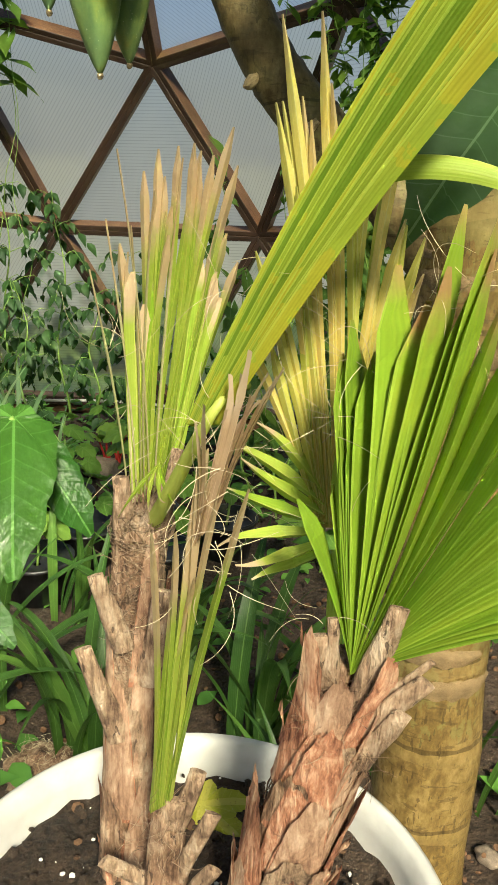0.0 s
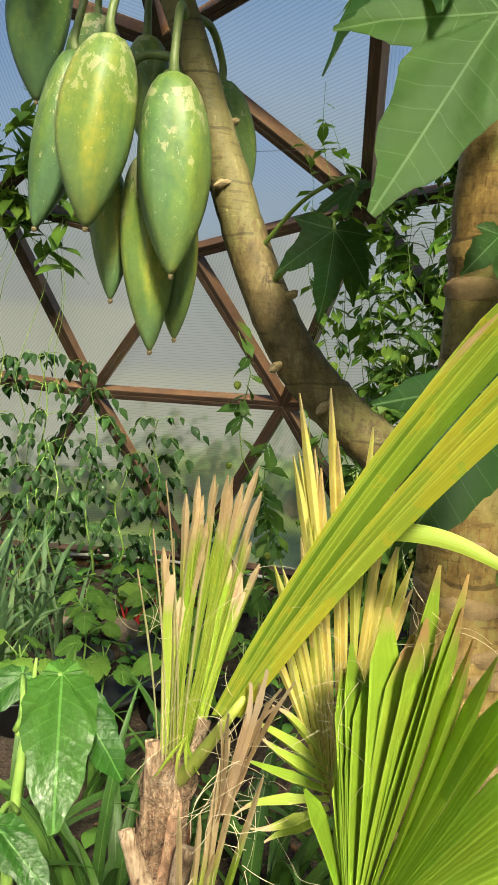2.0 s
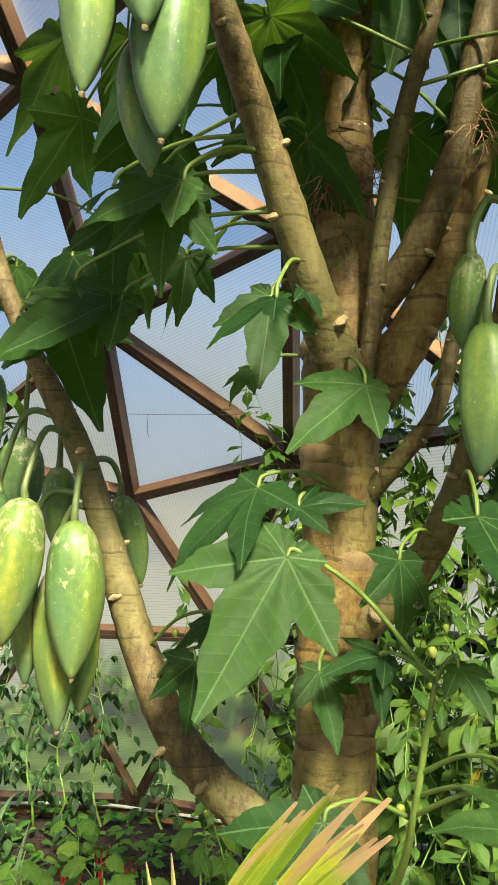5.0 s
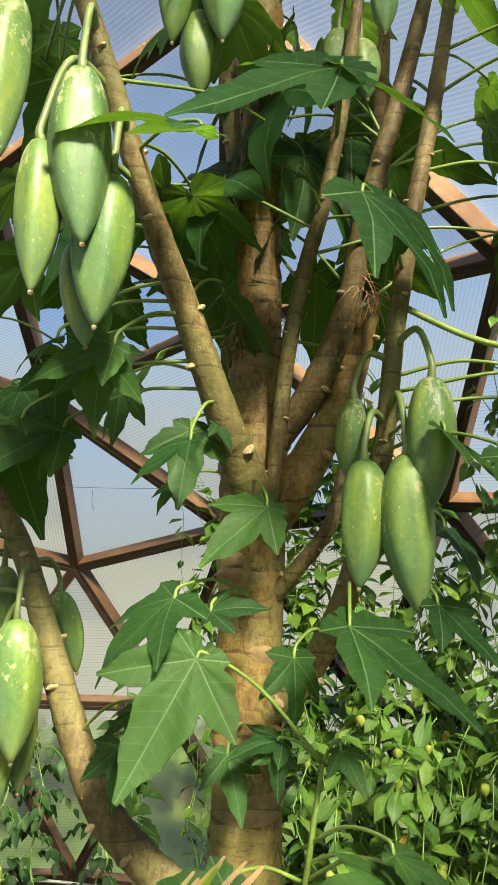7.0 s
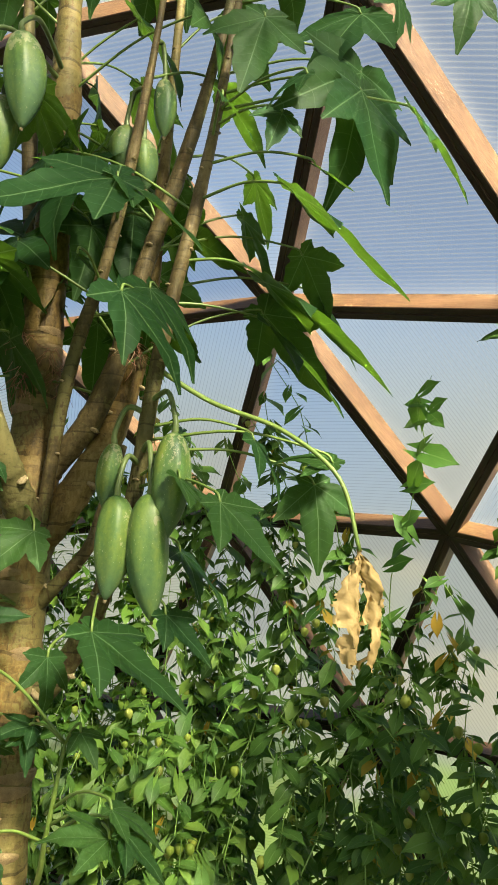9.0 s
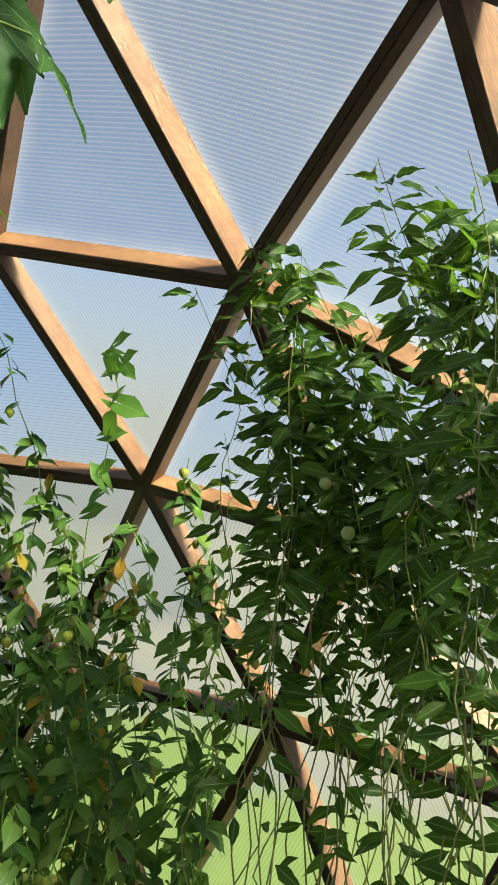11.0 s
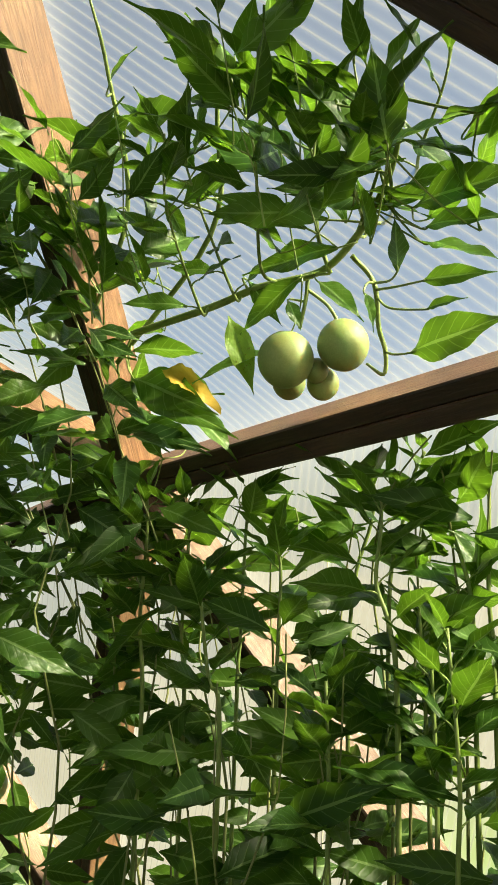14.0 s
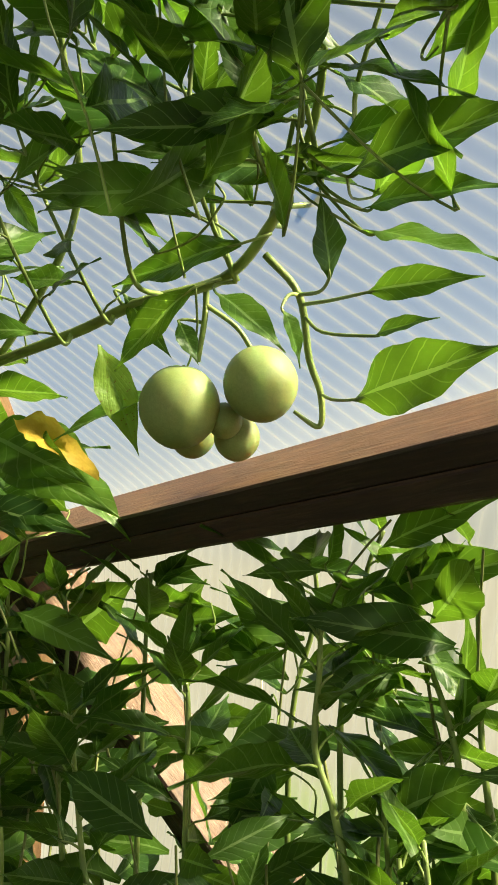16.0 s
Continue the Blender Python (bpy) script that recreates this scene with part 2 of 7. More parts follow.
def grounds():
    """Lawn within some metres of the dome, pale gravel beyond."""
    m, n, l, p = shader("lawn")
    v = coords(n, l)
    sep = n.new("ShaderNodeVectorMath")
    sep.operation = "DISTANCE"
    geo = n.new("ShaderNodeNewGeometry")
    l.new(geo.outputs["Position"], sep.inputs[0])
    sep.inputs[1].default_value = (-1.087, 0.507, -0.12)
    far = math_node(n, l, "ADD", sep.outputs["Value"], math_node(n, l, "MULTIPLY", noise_node(n, l, 0.7, 4, geo.outputs["Position"]), 1.6))
    edge = n.new("ShaderNodeMapRange")
    edge.inputs["From Min"].default_value, edge.inputs["From Max"].default_value = 7.7, 8.7
    l.new(far, edge.inputs["Value"])
    tuft = noise_node(n, l, 9, 5, geo.outputs["Position"], 0.65)
    grass = ramp(n, l, tuft, ((0.3, (0.11, 0.18, 0.030)), (0.55, (0.19, 0.28, 0.05)), (0.75, (0.28, 0.36, 0.08))))
    stone = ramp(n, l, noise_node(n, l, 5, 5, geo.outputs["Position"], 0.7), ((0.3, (0.17, 0.175, 0.15)), (0.7, (0.25, 0.255, 0.22))))
    where = n.new("ShaderNodeSeparateXYZ")
    l.new(geo.outputs["Position"], where.inputs[0])
    east = n.new("ShaderNodeMapRange")
    east.inputs["From Min"].default_value, east.inputs["From Max"].default_value = 3.6, 5.2
    l.new(math_node(n, l, "SUBTRACT", where.outputs[0], math_node(n, l, "MULTIPLY", where.outputs[1], 0.45)), east.inputs["Value"])
    chalk = ramp(n, l, noise_node(n, l, 5, 5, geo.outputs["Position"], 0.7), ((0.3, (0.20, 0.188, 0.145)), (0.7, (0.30, 0.285, 0.235))))
    stone = mixed(n, l, east.outputs["Result"], stone, chalk)
    l.new(mixed(n, l, edge.outputs["Result"], grass, stone), p.inputs["Base Color"])
    p.inputs["Roughness"].default_value = 0.9
    bump(n, l, p, tuft, 0.3, 0.03)
    return m


def haze_glow():
    """Horizon brightness painted as a glow on the backdrop, thinning out upwards."""
    m, n, l, p = shader("haze_glow")
    sep = n.new("ShaderNodeSeparateXYZ")
    l.new(n.new("ShaderNodeNewGeometry").outputs["Position"], sep.inputs[0])
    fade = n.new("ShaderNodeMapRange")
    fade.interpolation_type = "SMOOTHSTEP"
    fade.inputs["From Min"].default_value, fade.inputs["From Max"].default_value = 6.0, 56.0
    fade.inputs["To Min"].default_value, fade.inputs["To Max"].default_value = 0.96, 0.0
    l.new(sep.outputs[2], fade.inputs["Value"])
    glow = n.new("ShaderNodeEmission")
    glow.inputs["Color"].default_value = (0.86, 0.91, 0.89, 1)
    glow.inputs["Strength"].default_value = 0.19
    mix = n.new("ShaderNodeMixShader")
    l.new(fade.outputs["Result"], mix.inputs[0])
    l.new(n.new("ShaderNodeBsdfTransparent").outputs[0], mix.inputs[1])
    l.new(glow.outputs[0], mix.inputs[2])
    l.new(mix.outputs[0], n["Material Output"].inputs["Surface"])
    return m


LAWN, HAZE_GLOW = grounds(), haze_glow()
PAPAYA_BARK = bark("papaya_bark", (0.050, 0.030, 0.010), (0.158, 0.102, 0.031), (0.30, 0.212, 0.082), 0.115, band=0.3)
STEM_BARK = bark("young_stem_bark", (0.044, 0.032, 0.013), (0.112, 0.082, 0.034), (0.205, 0.158, 0.074), 0.055, scale=26, band=0.12)
WHITE_PLASTIC = plain("white_plastic", (0.50, 0.49, 0.46), (0.64, 0.64, 0.62), 40, 0.38, 0.05, 0.001, patch=6)

# ---------------------------------------------------------------- small builders
def part(name, bm, material, parent=None, label=""):
    """Links a bmesh as one mesh object."""
    me = bpy.data.meshes.new(name)
    bm.to_mesh(me)
    bm.free()
    me.materials.append(material)
    ob = new(name, me)
    ob.parent = parent
    if label:
        ob["label"] = label
    return ob


def shared(name, me, parent, m, label=""):
    ob = new(name, me)
    ob.parent = parent
    ob.matrix_basis = m
    if label:
        ob["label"] = label
    return ob


def thing(name, at, label, category, group="", kind=""):
    ob = new(name)
    ob.empty_display_size = 0.05
    ob.location = at
    return tagged(ob, label, category, group, kind)


def smooth(bm):
    for f in bm.faces:
        f.smooth = True
    return bm


def catmull(points, steps):
    """Points and radii along a smooth line through rows of x, y, z, r."""
    p = [np.array(q, float) for q in points]
    p = [2 * p[0] - p[1], *p, 2 * p[-1] - p[-2]]
    out = []
    for i in range(1, len(p) - 2):
        for s in range(steps):
            u = s / steps
            out.append(0.5 * (2 * p[i] + (p[i + 1] - p[i - 1]) * u + (2 * p[i - 1] - 5 * p[i] + 4 * p[i + 1] - p[i + 2]) * u * u
                              + (3 * p[i] - p[i - 1] - 3 * p[i + 1] + p[i + 2]) * u**3))
    out.append(p[-2])
    return out


def tube(points, sides=10, steps=4, bm=None, wobble=0.0, rings=None, cap=True):
    """A tapered limb through rows of x, y, z, radius. rings: spacing of leaf-scar swellings in metres."""
    bm = bm or bmesh.new()
    line = catmull(points, steps)
    last, far, side = None, 0.0, None
    for i, q in enumerate(line):
        c, r = Vector(q[:3]), max(float(q[3]), 0.00008)
        d = Vector(line[min(i + 1, len(line) - 1)][:3]) - Vector(line[max(i - 1, 0)][:3])
        d.normalize()
        side = (Vector((1, 0, 0)) if side is None else side)
        side = side - side.dot(d) * d
        if side.length < 1e-4:
            side = d.orthogonal()
        side.normalize()
        other = d.cross(side)
        if i:
            far += (c - Vector(line[i - 1][:3])).length
        if rings:
            u = (far / rings) % 1.0
            r *= 1 + 0.075 * math.exp(-((u - 0.5) / 0.07) ** 2) - 0.045 * math.exp(-((u - 0.62) / 0.04) ** 2)
        ring = []
        for k in range(sides):
            a = 2 * math.pi * k / sides
            w = 1 + wobble * noise.noise(c * 9 + Vector((math.cos(a), math.sin(a), 0)) * 1.3)
            ring.append(bm.verts.new(c + (side * math.cos(a) + other * math.sin(a)) * r * w))
        if last:
            for k in range(sides):
                bm.faces.new((last[k], last[(k + 1) % sides], ring[(k + 1) % sides], ring[k]))
        elif cap:
            bm.faces.new(ring[::-1])
        last = ring
    if cap:
        bm.faces.new(last)
    return smooth(bm)


def box(bm, m, size, bevel=0.0):
    made = bmesh.ops.create_cube(bm, size=1.0, matrix=m @ Matrix.Diagonal((*size, 1)))
    if bevel:
        edges = list({e for v in made["verts"] for e in v.link_edges})
        bmesh.ops.bevel(bm, geom=edges, offset=bevel, segments=1, affect="EDGES")
    return bm


# ---------------------------------------------------------------- geodesic greenhouse
CENTRE, RADIUS, TURN = Vector((-1.087, 0.507, 0.06)), 3.60, radians(10.34)
# nodes of the home-made frame that stand off the true sphere: where, and by how much
OFF = (((-0.51, 3.68, 1.67), (0.03, 0.02, 0.01)), ((-0.60, 3.18, 2.43), (0.02, -0.03, 0.0)), ((0.05, 3.80, 0.96), (-0.035, -0.01, 0.01)),
       ((0.26, 2.60, 2.67), (-0.04, 0.0, 0.01)), ((1.07, 1.75, 2.67), (-0.02, 0.025, -0.02)), ((1.60, 0.87, 2.43), (-0.04, 0.015, -0.02)),
       ((2.26, 1.49, 0.97), (0.0, -0.02, 0.04)), ((1.32, -0.12, 2.67), (0.0, 0.044, 0.013)), ((1.61, -0.95, 1.95), (0.037, 0.0, -0.035)),
       ((0.08, 1.62, 3.28), (0.055, -0.048, 0.058)))


def dome_points(v=4):
    up = [Vector((0, 0, 1))] + [Vector((0.4 ** 0.5 * 2 ** 0.5 * math.sin(TURN + k * math.tau / 5), 0.4 ** 0.5 * 2 ** 0.5 * math.cos(TURN + k * math.tau / 5), 0.2 ** 0.5)) for k in range(5)]
    low = [Vector((-p.x, -p.y, -p.z)) for p in up]
    ico = up + low
    pts = []
    for a in range(12):
        for b in range(a + 1, 12):
            for c in range(b + 1, 12):
                if max((ico[a] - ico[b]).length, (ico[b] - ico[c]).length, (ico[a] - ico[c]).length) > 1.1:
                    continue
                for i in range(v + 1):
                    for j in range(v + 1 - i):
                        p = ((ico[a] * i + ico[b] * j + ico[c] * (v - i - j)) / v).normalized()
                        if p.z > -0.02 and all((p - q).length > 1e-3 for q in pts):
                            pts.append(p)
    return pts


UNIT = dome_points()
NODES = []
for p in UNIT:
    q = CENTRE + p * RADIUS
    for where, shift in OFF:
        if (q - Vector(where)).length < 0.12:
            q = q + Vector(shift)
    NODES.append(q)
PAIRS = [(i, j) for i in range(len(UNIT)) for j in range(i) if (UNIT[i] - UNIT[j]).length < 0.36]
LINKS = {frozenset(e) for e in PAIRS}

dome = thing("dome_frame", CENTRE, "geodesic greenhouse frame of brown-stained wooden struts with glazing", "frame", kind="structure")


def strut(i, j, inward):
    """Two boards on edge, one for each sheet that meets here, with a dark gap between them. x runs along a board, z outward."""
    a, b = NODES[i], NODES[j]
    x = (b - a).normalized()
    middle = (a + b) / 2
    radial = (middle - CENTRE).normalized()
    length = (b - a).length
    beam = new("strut")
    beam.parent = dome
    beam.location = middle - CENTRE
    thirds = [k for k in range(len(NODES)) if frozenset((i, k)) in LINKS and frozenset((j, k)) in LINKS]
    sides = [(NODES[k] - middle) for k in thirds[:2]]
    if len(sides) == 1:
        sides.append(-sides[0])
    for toward in sides:
        toward = (toward - toward.dot(x) * x).normalized()
        z = x.cross(toward)
        if z.dot(radial) < 0:
            z = -z
        z = (z * 0.6 + radial * 0.4).normalized()
        z = (z - z.dot(x) * x).normalized()
        y = z.cross(x)
        out = 1.0 if y.dot(toward) > 0 else -1.0
        bm = bmesh.new()
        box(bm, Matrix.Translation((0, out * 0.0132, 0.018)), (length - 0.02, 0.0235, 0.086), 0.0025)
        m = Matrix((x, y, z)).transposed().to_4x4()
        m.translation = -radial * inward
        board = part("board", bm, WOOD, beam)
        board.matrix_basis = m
    return beam


for i, j in PAIRS:
    strut(i, j, 0.03)
# iron discs that tie the boards together where the struts meet
HUB = plain("dark_iron", (0.02, 0.016, 0.013), (0.07, 0.045, 0.03), 60, 0.6, 0.3, 0.002)
for k, q in enumerate(NODES):
    if UNIT[k].z < 0.02:
        continue
    bm = bmesh.new()
    bmesh.ops.create_cone(bm, cap_ends=True, segments=14, radius1=0.030, radius2=0.034, depth=0.055)
    hub = part("hub", bm, HUB, dome)
    hub.matrix_basis = Matrix.Translation(q - CENTRE - UNIT[k] * 0.020) @ UNIT[k].to_track_quat("Z", "Y").to_matrix().to_4x4()

panel_id = 0
for i, j in PAIRS:
    for k in range(j):
        if frozenset((i, k)) in LINKS and frozenset((j, k)) in LINKS:
            tri = [NODES[i], NODES[j], NODES[k]]
            mid = (tri[0] + tri[1] + tri[2]) / 3
            out = (mid - CENTRE).normalized()
            bm = bmesh.new()
            uv = bm.loops.layers.uv.new("UVMap")
            along = (tri[(panel_id + 1) % 3] - tri[panel_id % 3]).normalized()
            across = out.cross(along)
            rim = bm.loops.layers.uv.new("Rim")
            verts = [bm.verts.new(p - CENTRE + out * 0.034) for p in tri]
            inner = [bm.verts.new(p.lerp(mid, 0.36) - CENTRE + out * 0.034) for p in tri]
            faces = [bm.faces.new(inner)] + [bm.faces.new((verts[e], verts[(e + 1) % 3], inner[(e + 1) % 3], inner[e])) for e in range(3)]
            for f in faces:
                for loop in f.loops:
                    loop[uv].uv = ((loop.vert.co.dot(across)), loop.vert.co.dot(along))
                    loop[rim].uv = (1.0 if loop.vert in verts else 0.0, 0.0)
            pane = part("pane", bm, SHEET, dome)
            pane.visible_shadow = False
            panel_id += 1

# ---------------------------------------------------------------- ground, inside and out
def sheet(name, size, cells, height, material, label, category):
    bm = bmesh.new()
    rows = []
    for iy in range(cells + 1):
        rows.append([bm.verts.new((CENTRE.x + size * (ix / cells - 0.5), CENTRE.y + size * (iy / cells - 0.5), 0)) for ix in range(cells + 1)])
    for iy in range(cells):
        for ix in range(cells):
            bm.faces.new((rows[iy][ix], rows[iy][ix + 1], rows[iy + 1][ix + 1], rows[iy + 1][ix]))
    # only as far as the sill, where it dips under the lawn
    bmesh.ops.delete(bm, geom=[v for v in bm.verts if math.hypot(v.co.x - CENTRE.x, v.co.y - CENTRE.y) > 3.86], context="VERTS")
    for v in bm.verts:
        v.co.z = height(v.co)
    return tagged(part(name, smooth(bm), material), label, category, kind="structure")


def soil_height(p):
    r = math.hypot(p.x - CENTRE.x, p.y - CENTRE.y)
    z = 0.03 + 0.05 * noise.noise(Vector((p.x * 1.7, p.y * 1.7, 0.3))) + 0.018 * noise.noise(Vector((p.x * 9, p.y * 9, 2.3)))
    return z - 0.06 * max(0.0, min(1.0, (r - 3.3) / 0.3)) - 0.20 * max(0.0, min(1.0, (r - 3.70) / 0.08))


sheet("ground", 7.6, 150, soil_height, SOIL, "dark brown crumbly garden soil inside the greenhouse", "soil")
# one sheet from the dome to the horizon: mown lawn near by, a pale gravelled yard further off
bm = bmesh.new()
rings = (2.0, 3.2, 4.0, 5.0, 6.0, 7.0, 8.0, 9.0, 10.0, 12.0, 16.0, 24.0, 40.0, 80.0, 200.0, 900.0)
last = None
for r in rings:
    ring = [bm.verts.new((CENTRE.x + r * math.cos(math.tau * k / 96), CENTRE.y + r * math.sin(math.tau * k / 96), -0.12)) for k in range(96)]
    if last:
        for k in range(96):
            bm.faces.new((last[k], ring[k], ring[(k + 1) % 96], last[(k + 1) % 96]))
    else:
        bm.faces.new(ring)
    last = ring
tagged(part("lawn", smooth(bm), LAWN), "mown lawn round the greenhouse that gives way to pale gravel", "lawn", kind="structure")
# an added band all round, far off, that glows to imitate bright haze
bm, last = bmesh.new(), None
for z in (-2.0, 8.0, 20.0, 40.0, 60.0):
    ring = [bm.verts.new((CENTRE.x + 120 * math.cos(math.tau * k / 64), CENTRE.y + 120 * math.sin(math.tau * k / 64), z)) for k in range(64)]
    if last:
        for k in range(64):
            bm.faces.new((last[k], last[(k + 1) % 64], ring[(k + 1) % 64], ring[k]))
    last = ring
glow_wall = tagged(part("backdrop", smooth(bm), HAZE_GLOW), "added glowing backdrop painted as pale haze along the horizon outside the greenhouse", "backdrop", kind="structure")
glow_wall.visible_shadow = False
# sill boards on which the frame stands
for i, j in PAIRS:
    if UNIT[i].z < 0.02 and UNIT[j].z < 0.02:
        a, b = NODES[i], NODES[j]
        bm = bmesh.new()
        mid = (a + b) / 2
        x = (b - a).normalized()
        m = Matrix((x, Vector((0, 0, 1)).cross(x), Vector((0, 0, 1)))).transposed().to_4x4()
        m.translation = mid - Vector((0, 0, 0.09))
        box(bm, m, ((b - a).length, 0.05, 0.12), 0.004)
        tagged(part("trim", bm, WOOD), "weathered brown sill board under the frame", "board", kind="structure")

# ---------------------------------------------------------------- papaya tree
def fruit_skin():
    """Papaya skin: mid green, paler flanks that run down it, fine mottling, bluer towards the pointed end, corky scars
    at the shoulder.
    """
    m, n, l, p = shader("papaya_skin")
    info = n.new("ShaderNodeObjectInfo")
    rnd = info.outputs["Random"]
    shift = n.new("ShaderNodeVectorMath")
    shift.operation = "ADD"
    l.new(coords(n, l), shift.inputs[0])
    spread = n.new("ShaderNodeCombineXYZ")
    l.new(math_node(n, l, "MULTIPLY", rnd, 37.0), spread.inputs[0])
    l.new(spread.outputs[0], shift.inputs[1])
    here = shift.outputs[0]

    def stretched(by):
        q = n.new("ShaderNodeMapping")
        q.inputs["Scale"].default_value = by
        l.new(here, q.inputs["Vector"])
        return q.outputs[0]
    flank = noise_node(n, l, 5.5, 2, stretched((1, 1, 0.22)))
    streak = noise_node(n, l, 30, 4, stretched((1, 1, 0.10)), 0.6)
    mottle = noise_node(n, l, 24, 5, stretched((1, 1, 0.8)), 0.6)
    f = math_node(n, l, "ADD", math_node(n, l, "MULTIPLY", flank, 0.74), math_node(n, l, "MULTIPLY", streak, 0.18))
    f = math_node(n, l, "ADD", f, math_node(n, l, "MULTIPLY", mottle, 0.40))
    f = math_node(n, l, "ADD", f, math_node(n, l, "MULTIPLY", math_node(n, l, "SUBTRACT", rnd, 0.5), 0.24))
    col = ramp(n, l, f, ((0.44, (0.034, 0.086, 0.027)), (0.62, (0.074, 0.145, 0.036)), (0.80, (0.140, 0.205, 0.040)), (0.98, (0.27, 0.27, 0.040))))
    sep = n.new("ShaderNodeSeparateXYZ")
    l.new(coords(n, l), sep.inputs[0])
    bluish = n.new("ShaderNodeMapRange")
    bluish.inputs["From Min"].default_value, bluish.inputs["From Max"].default_value = -0.45, -1.05
    bluish.inputs["To Max"].default_value = 0.6
    l.new(math_node(n, l, "ADD", sep.outputs[2], math_node(n, l, "MULTIPLY", math_node(n, l, "SUBTRACT", flank, 0.5), 0.9)), bluish.inputs["Value"])
    col = mixed(n, l, bluish.outputs["Result"], col, (0.095, 0.172, 0.098))
    cork = noise_node(n, l, 17, 6, stretched((1, 1, 0.7)), 0.7)
    where = noise_node(n, l, 3.2, 1, here)
    high = n.new("ShaderNodeMapRange")
    high.inputs["From Min"].default_value, high.inputs["From Max"].default_value = -0.65, -0.1
    high.inputs["To Min"].default_value, high.inputs["To Max"].default_value = -0.06, 0.09
    l.new(sep.outputs[2], high.inputs["Value"])
    scar = math_node(n, l, "MULTIPLY", math_node(n, l, "GREATER_THAN", math_node(n, l, "ADD", cork, high.outputs["Result"]), 0.60), math_node(n, l, "GREATER_THAN", where, 0.50))
    col = mixed(n, l, math_node(n, l, "MULTIPLY", scar, 0.45), col, (0.44, 0.40, 0.25))
    dots = noise_node(n, l, 75, 1, here)
    col = mixed(n, l, math_node(n, l, "MULTIPLY", math_node(n, l, "GREATER_THAN", dots, 0.735), 0.5), col, (0.45, 0.48, 0.33))
    l.new(col, p.inputs["Base Color"])
    p.inputs["Roughness"].default_value = 0.46
    p.inputs["Specular IOR Level"].default_value = 0.38
    bump(n, l, p, math_node(n, l, "ADD", mottle, math_node(n, l, "MULTIPLY", scar, 0.35)), 0.16, 0.004)
    return m


FRUIT = fruit_skin()
PAPAYA_LEAF = leafy("papaya_leaf", (0.011, 0.039, 0.012), (0.019, 0.056, 0.015), (0.034, 0.082, 0.018), 0.50, 0.38, (0.12, 0.20, 0.08), rib=0.005, spec=0.10, net=0.45, thin=0.022)
PETIOLE = plain("petiole", (0.075, 0.145, 0.026), (0.18, 0.25, 0.052), 60, 0.45, 0.1, 0.001)
STALK = plain("fruit_stalk", (0.06, 0.10, 0.03), (0.15, 0.20, 0.06), 60, 0.5, 0.1, 0.001)
NUB = plain("dry_flower_end", (0.11, 0.085, 0.04), (0.26, 0.20, 0.11), 90, 0.9, 0.5, 0.002)
DRY_LEAF = leafy("dry_leaf", (0.36, 0.235, 0.10), (0.53, 0.37, 0.165), (0.66, 0.49, 0.26), 0.7, 0.3, (0.50, 0.35, 0.16))

papaya = thing("papaya_tree", (0.16, 0.765, 0.03), "tall papaya tree with scarred golden trunk and hanging green fruit", "tree")
BASE = Vector(papaya.location)
KNOBS = []
TREE_LINE = []   # samples of x, y, z along the trunk and stems


def limb(name, rows, material, rings=0.09, sides=14, label="", steps=10, wobble=0.08):
    if rows[-1][2] > 2.4:
        # the tops go on towards the glazing
        a, b = Vector(rows[-2][:3]), Vector(rows[-1][:3])
        d = (b - a).normalized() * 0.30 + Vector((0, 0, 0.08))
        rows = rows[:-1] + ((*b, max(rows[-1][3], 0.72 * rows[-2][3])), (*(b + d), 0.55 * rows[-2][3]), (*(b + d + Vector((0, 0, 0.12))), 0.003))
    for q in catmull(rows, 8):
        TREE_LINE.append(Vector(q[:3]))
    bm = tube([(x - BASE.x, y - BASE.y, z - BASE.z, r) for x, y, z, r in rows], sides, steps, None, wobble, rings)
    if name == "stem":
        # knobs where old leaves stood, in turn round the stem
        far, turn, last_q = 0.0, 0.0, None
        for q in catmull(rows, 10):
            c = Vector(q[:3])
            far += (c - last_q).length if last_q is not None else 0.0
            if last_q is not None and far > 0.062:
                far, turn = 0.0, turn + 2.3
                axis = (c - last_q).normalized()
                side = (axis.orthogonal().normalized()).copy()
                side.rotate(Matrix.Rotation(turn, 3, axis))
                KNOBS.append(Matrix.Translation(c + side * q[3] * 0.96 - BASE) @ axis.to_track_quat("Z", "Y").to_matrix().to_4x4() @ Matrix.Diagonal((q[3] * 0.42, q[3] * 0.42, q[3] * 0.20, 1)))
            last_q = c
    return part(name, bm, material, papaya, label)


limb("trunk", ((0.165, 0.77, 0.0, 0.066), (0.155, 0.765, 0.5, 0.060), (0.145, 0.765, 0.95, 0.057), (0.147, 0.765, 1.3, 0.053), (0.147, 0.765, 1.465, 0.051), (0.149, 0.765, 1.646, 0.051), (0.149, 0.765, 1.787, 0.053),
               (0.151, 0.765, 1.934, 0.041), (0.148, 0.765, 2.139, 0.038), (0.151, 0.76, 2.353, 0.035), (0.15, 0.755, 2.577, 0.033), (0.145, 0.75, 2.75, 0.02)), PAPAYA_BARK, 0.12, 20)
limb("stem", ((0.12, 0.78, 1.08, 0.030), (0.069, 0.79, 1.14, 0.030), (-0.004, 0.795, 1.199, 0.028), (-0.063, 0.8, 1.266, 0.026), (-0.111, 0.82, 1.363, 0.024), (-0.153, 0.83, 1.477, 0.022), (-0.205, 0.84, 1.623, 0.019),
              (-0.263, 0.85, 1.733, 0.017), (-0.304, 0.855, 1.807, 0.015), (-0.356, 0.86, 1.933, 0.013), (-0.40, 0.865, 2.1, 0.010)), STEM_BARK, 0.055, 14)
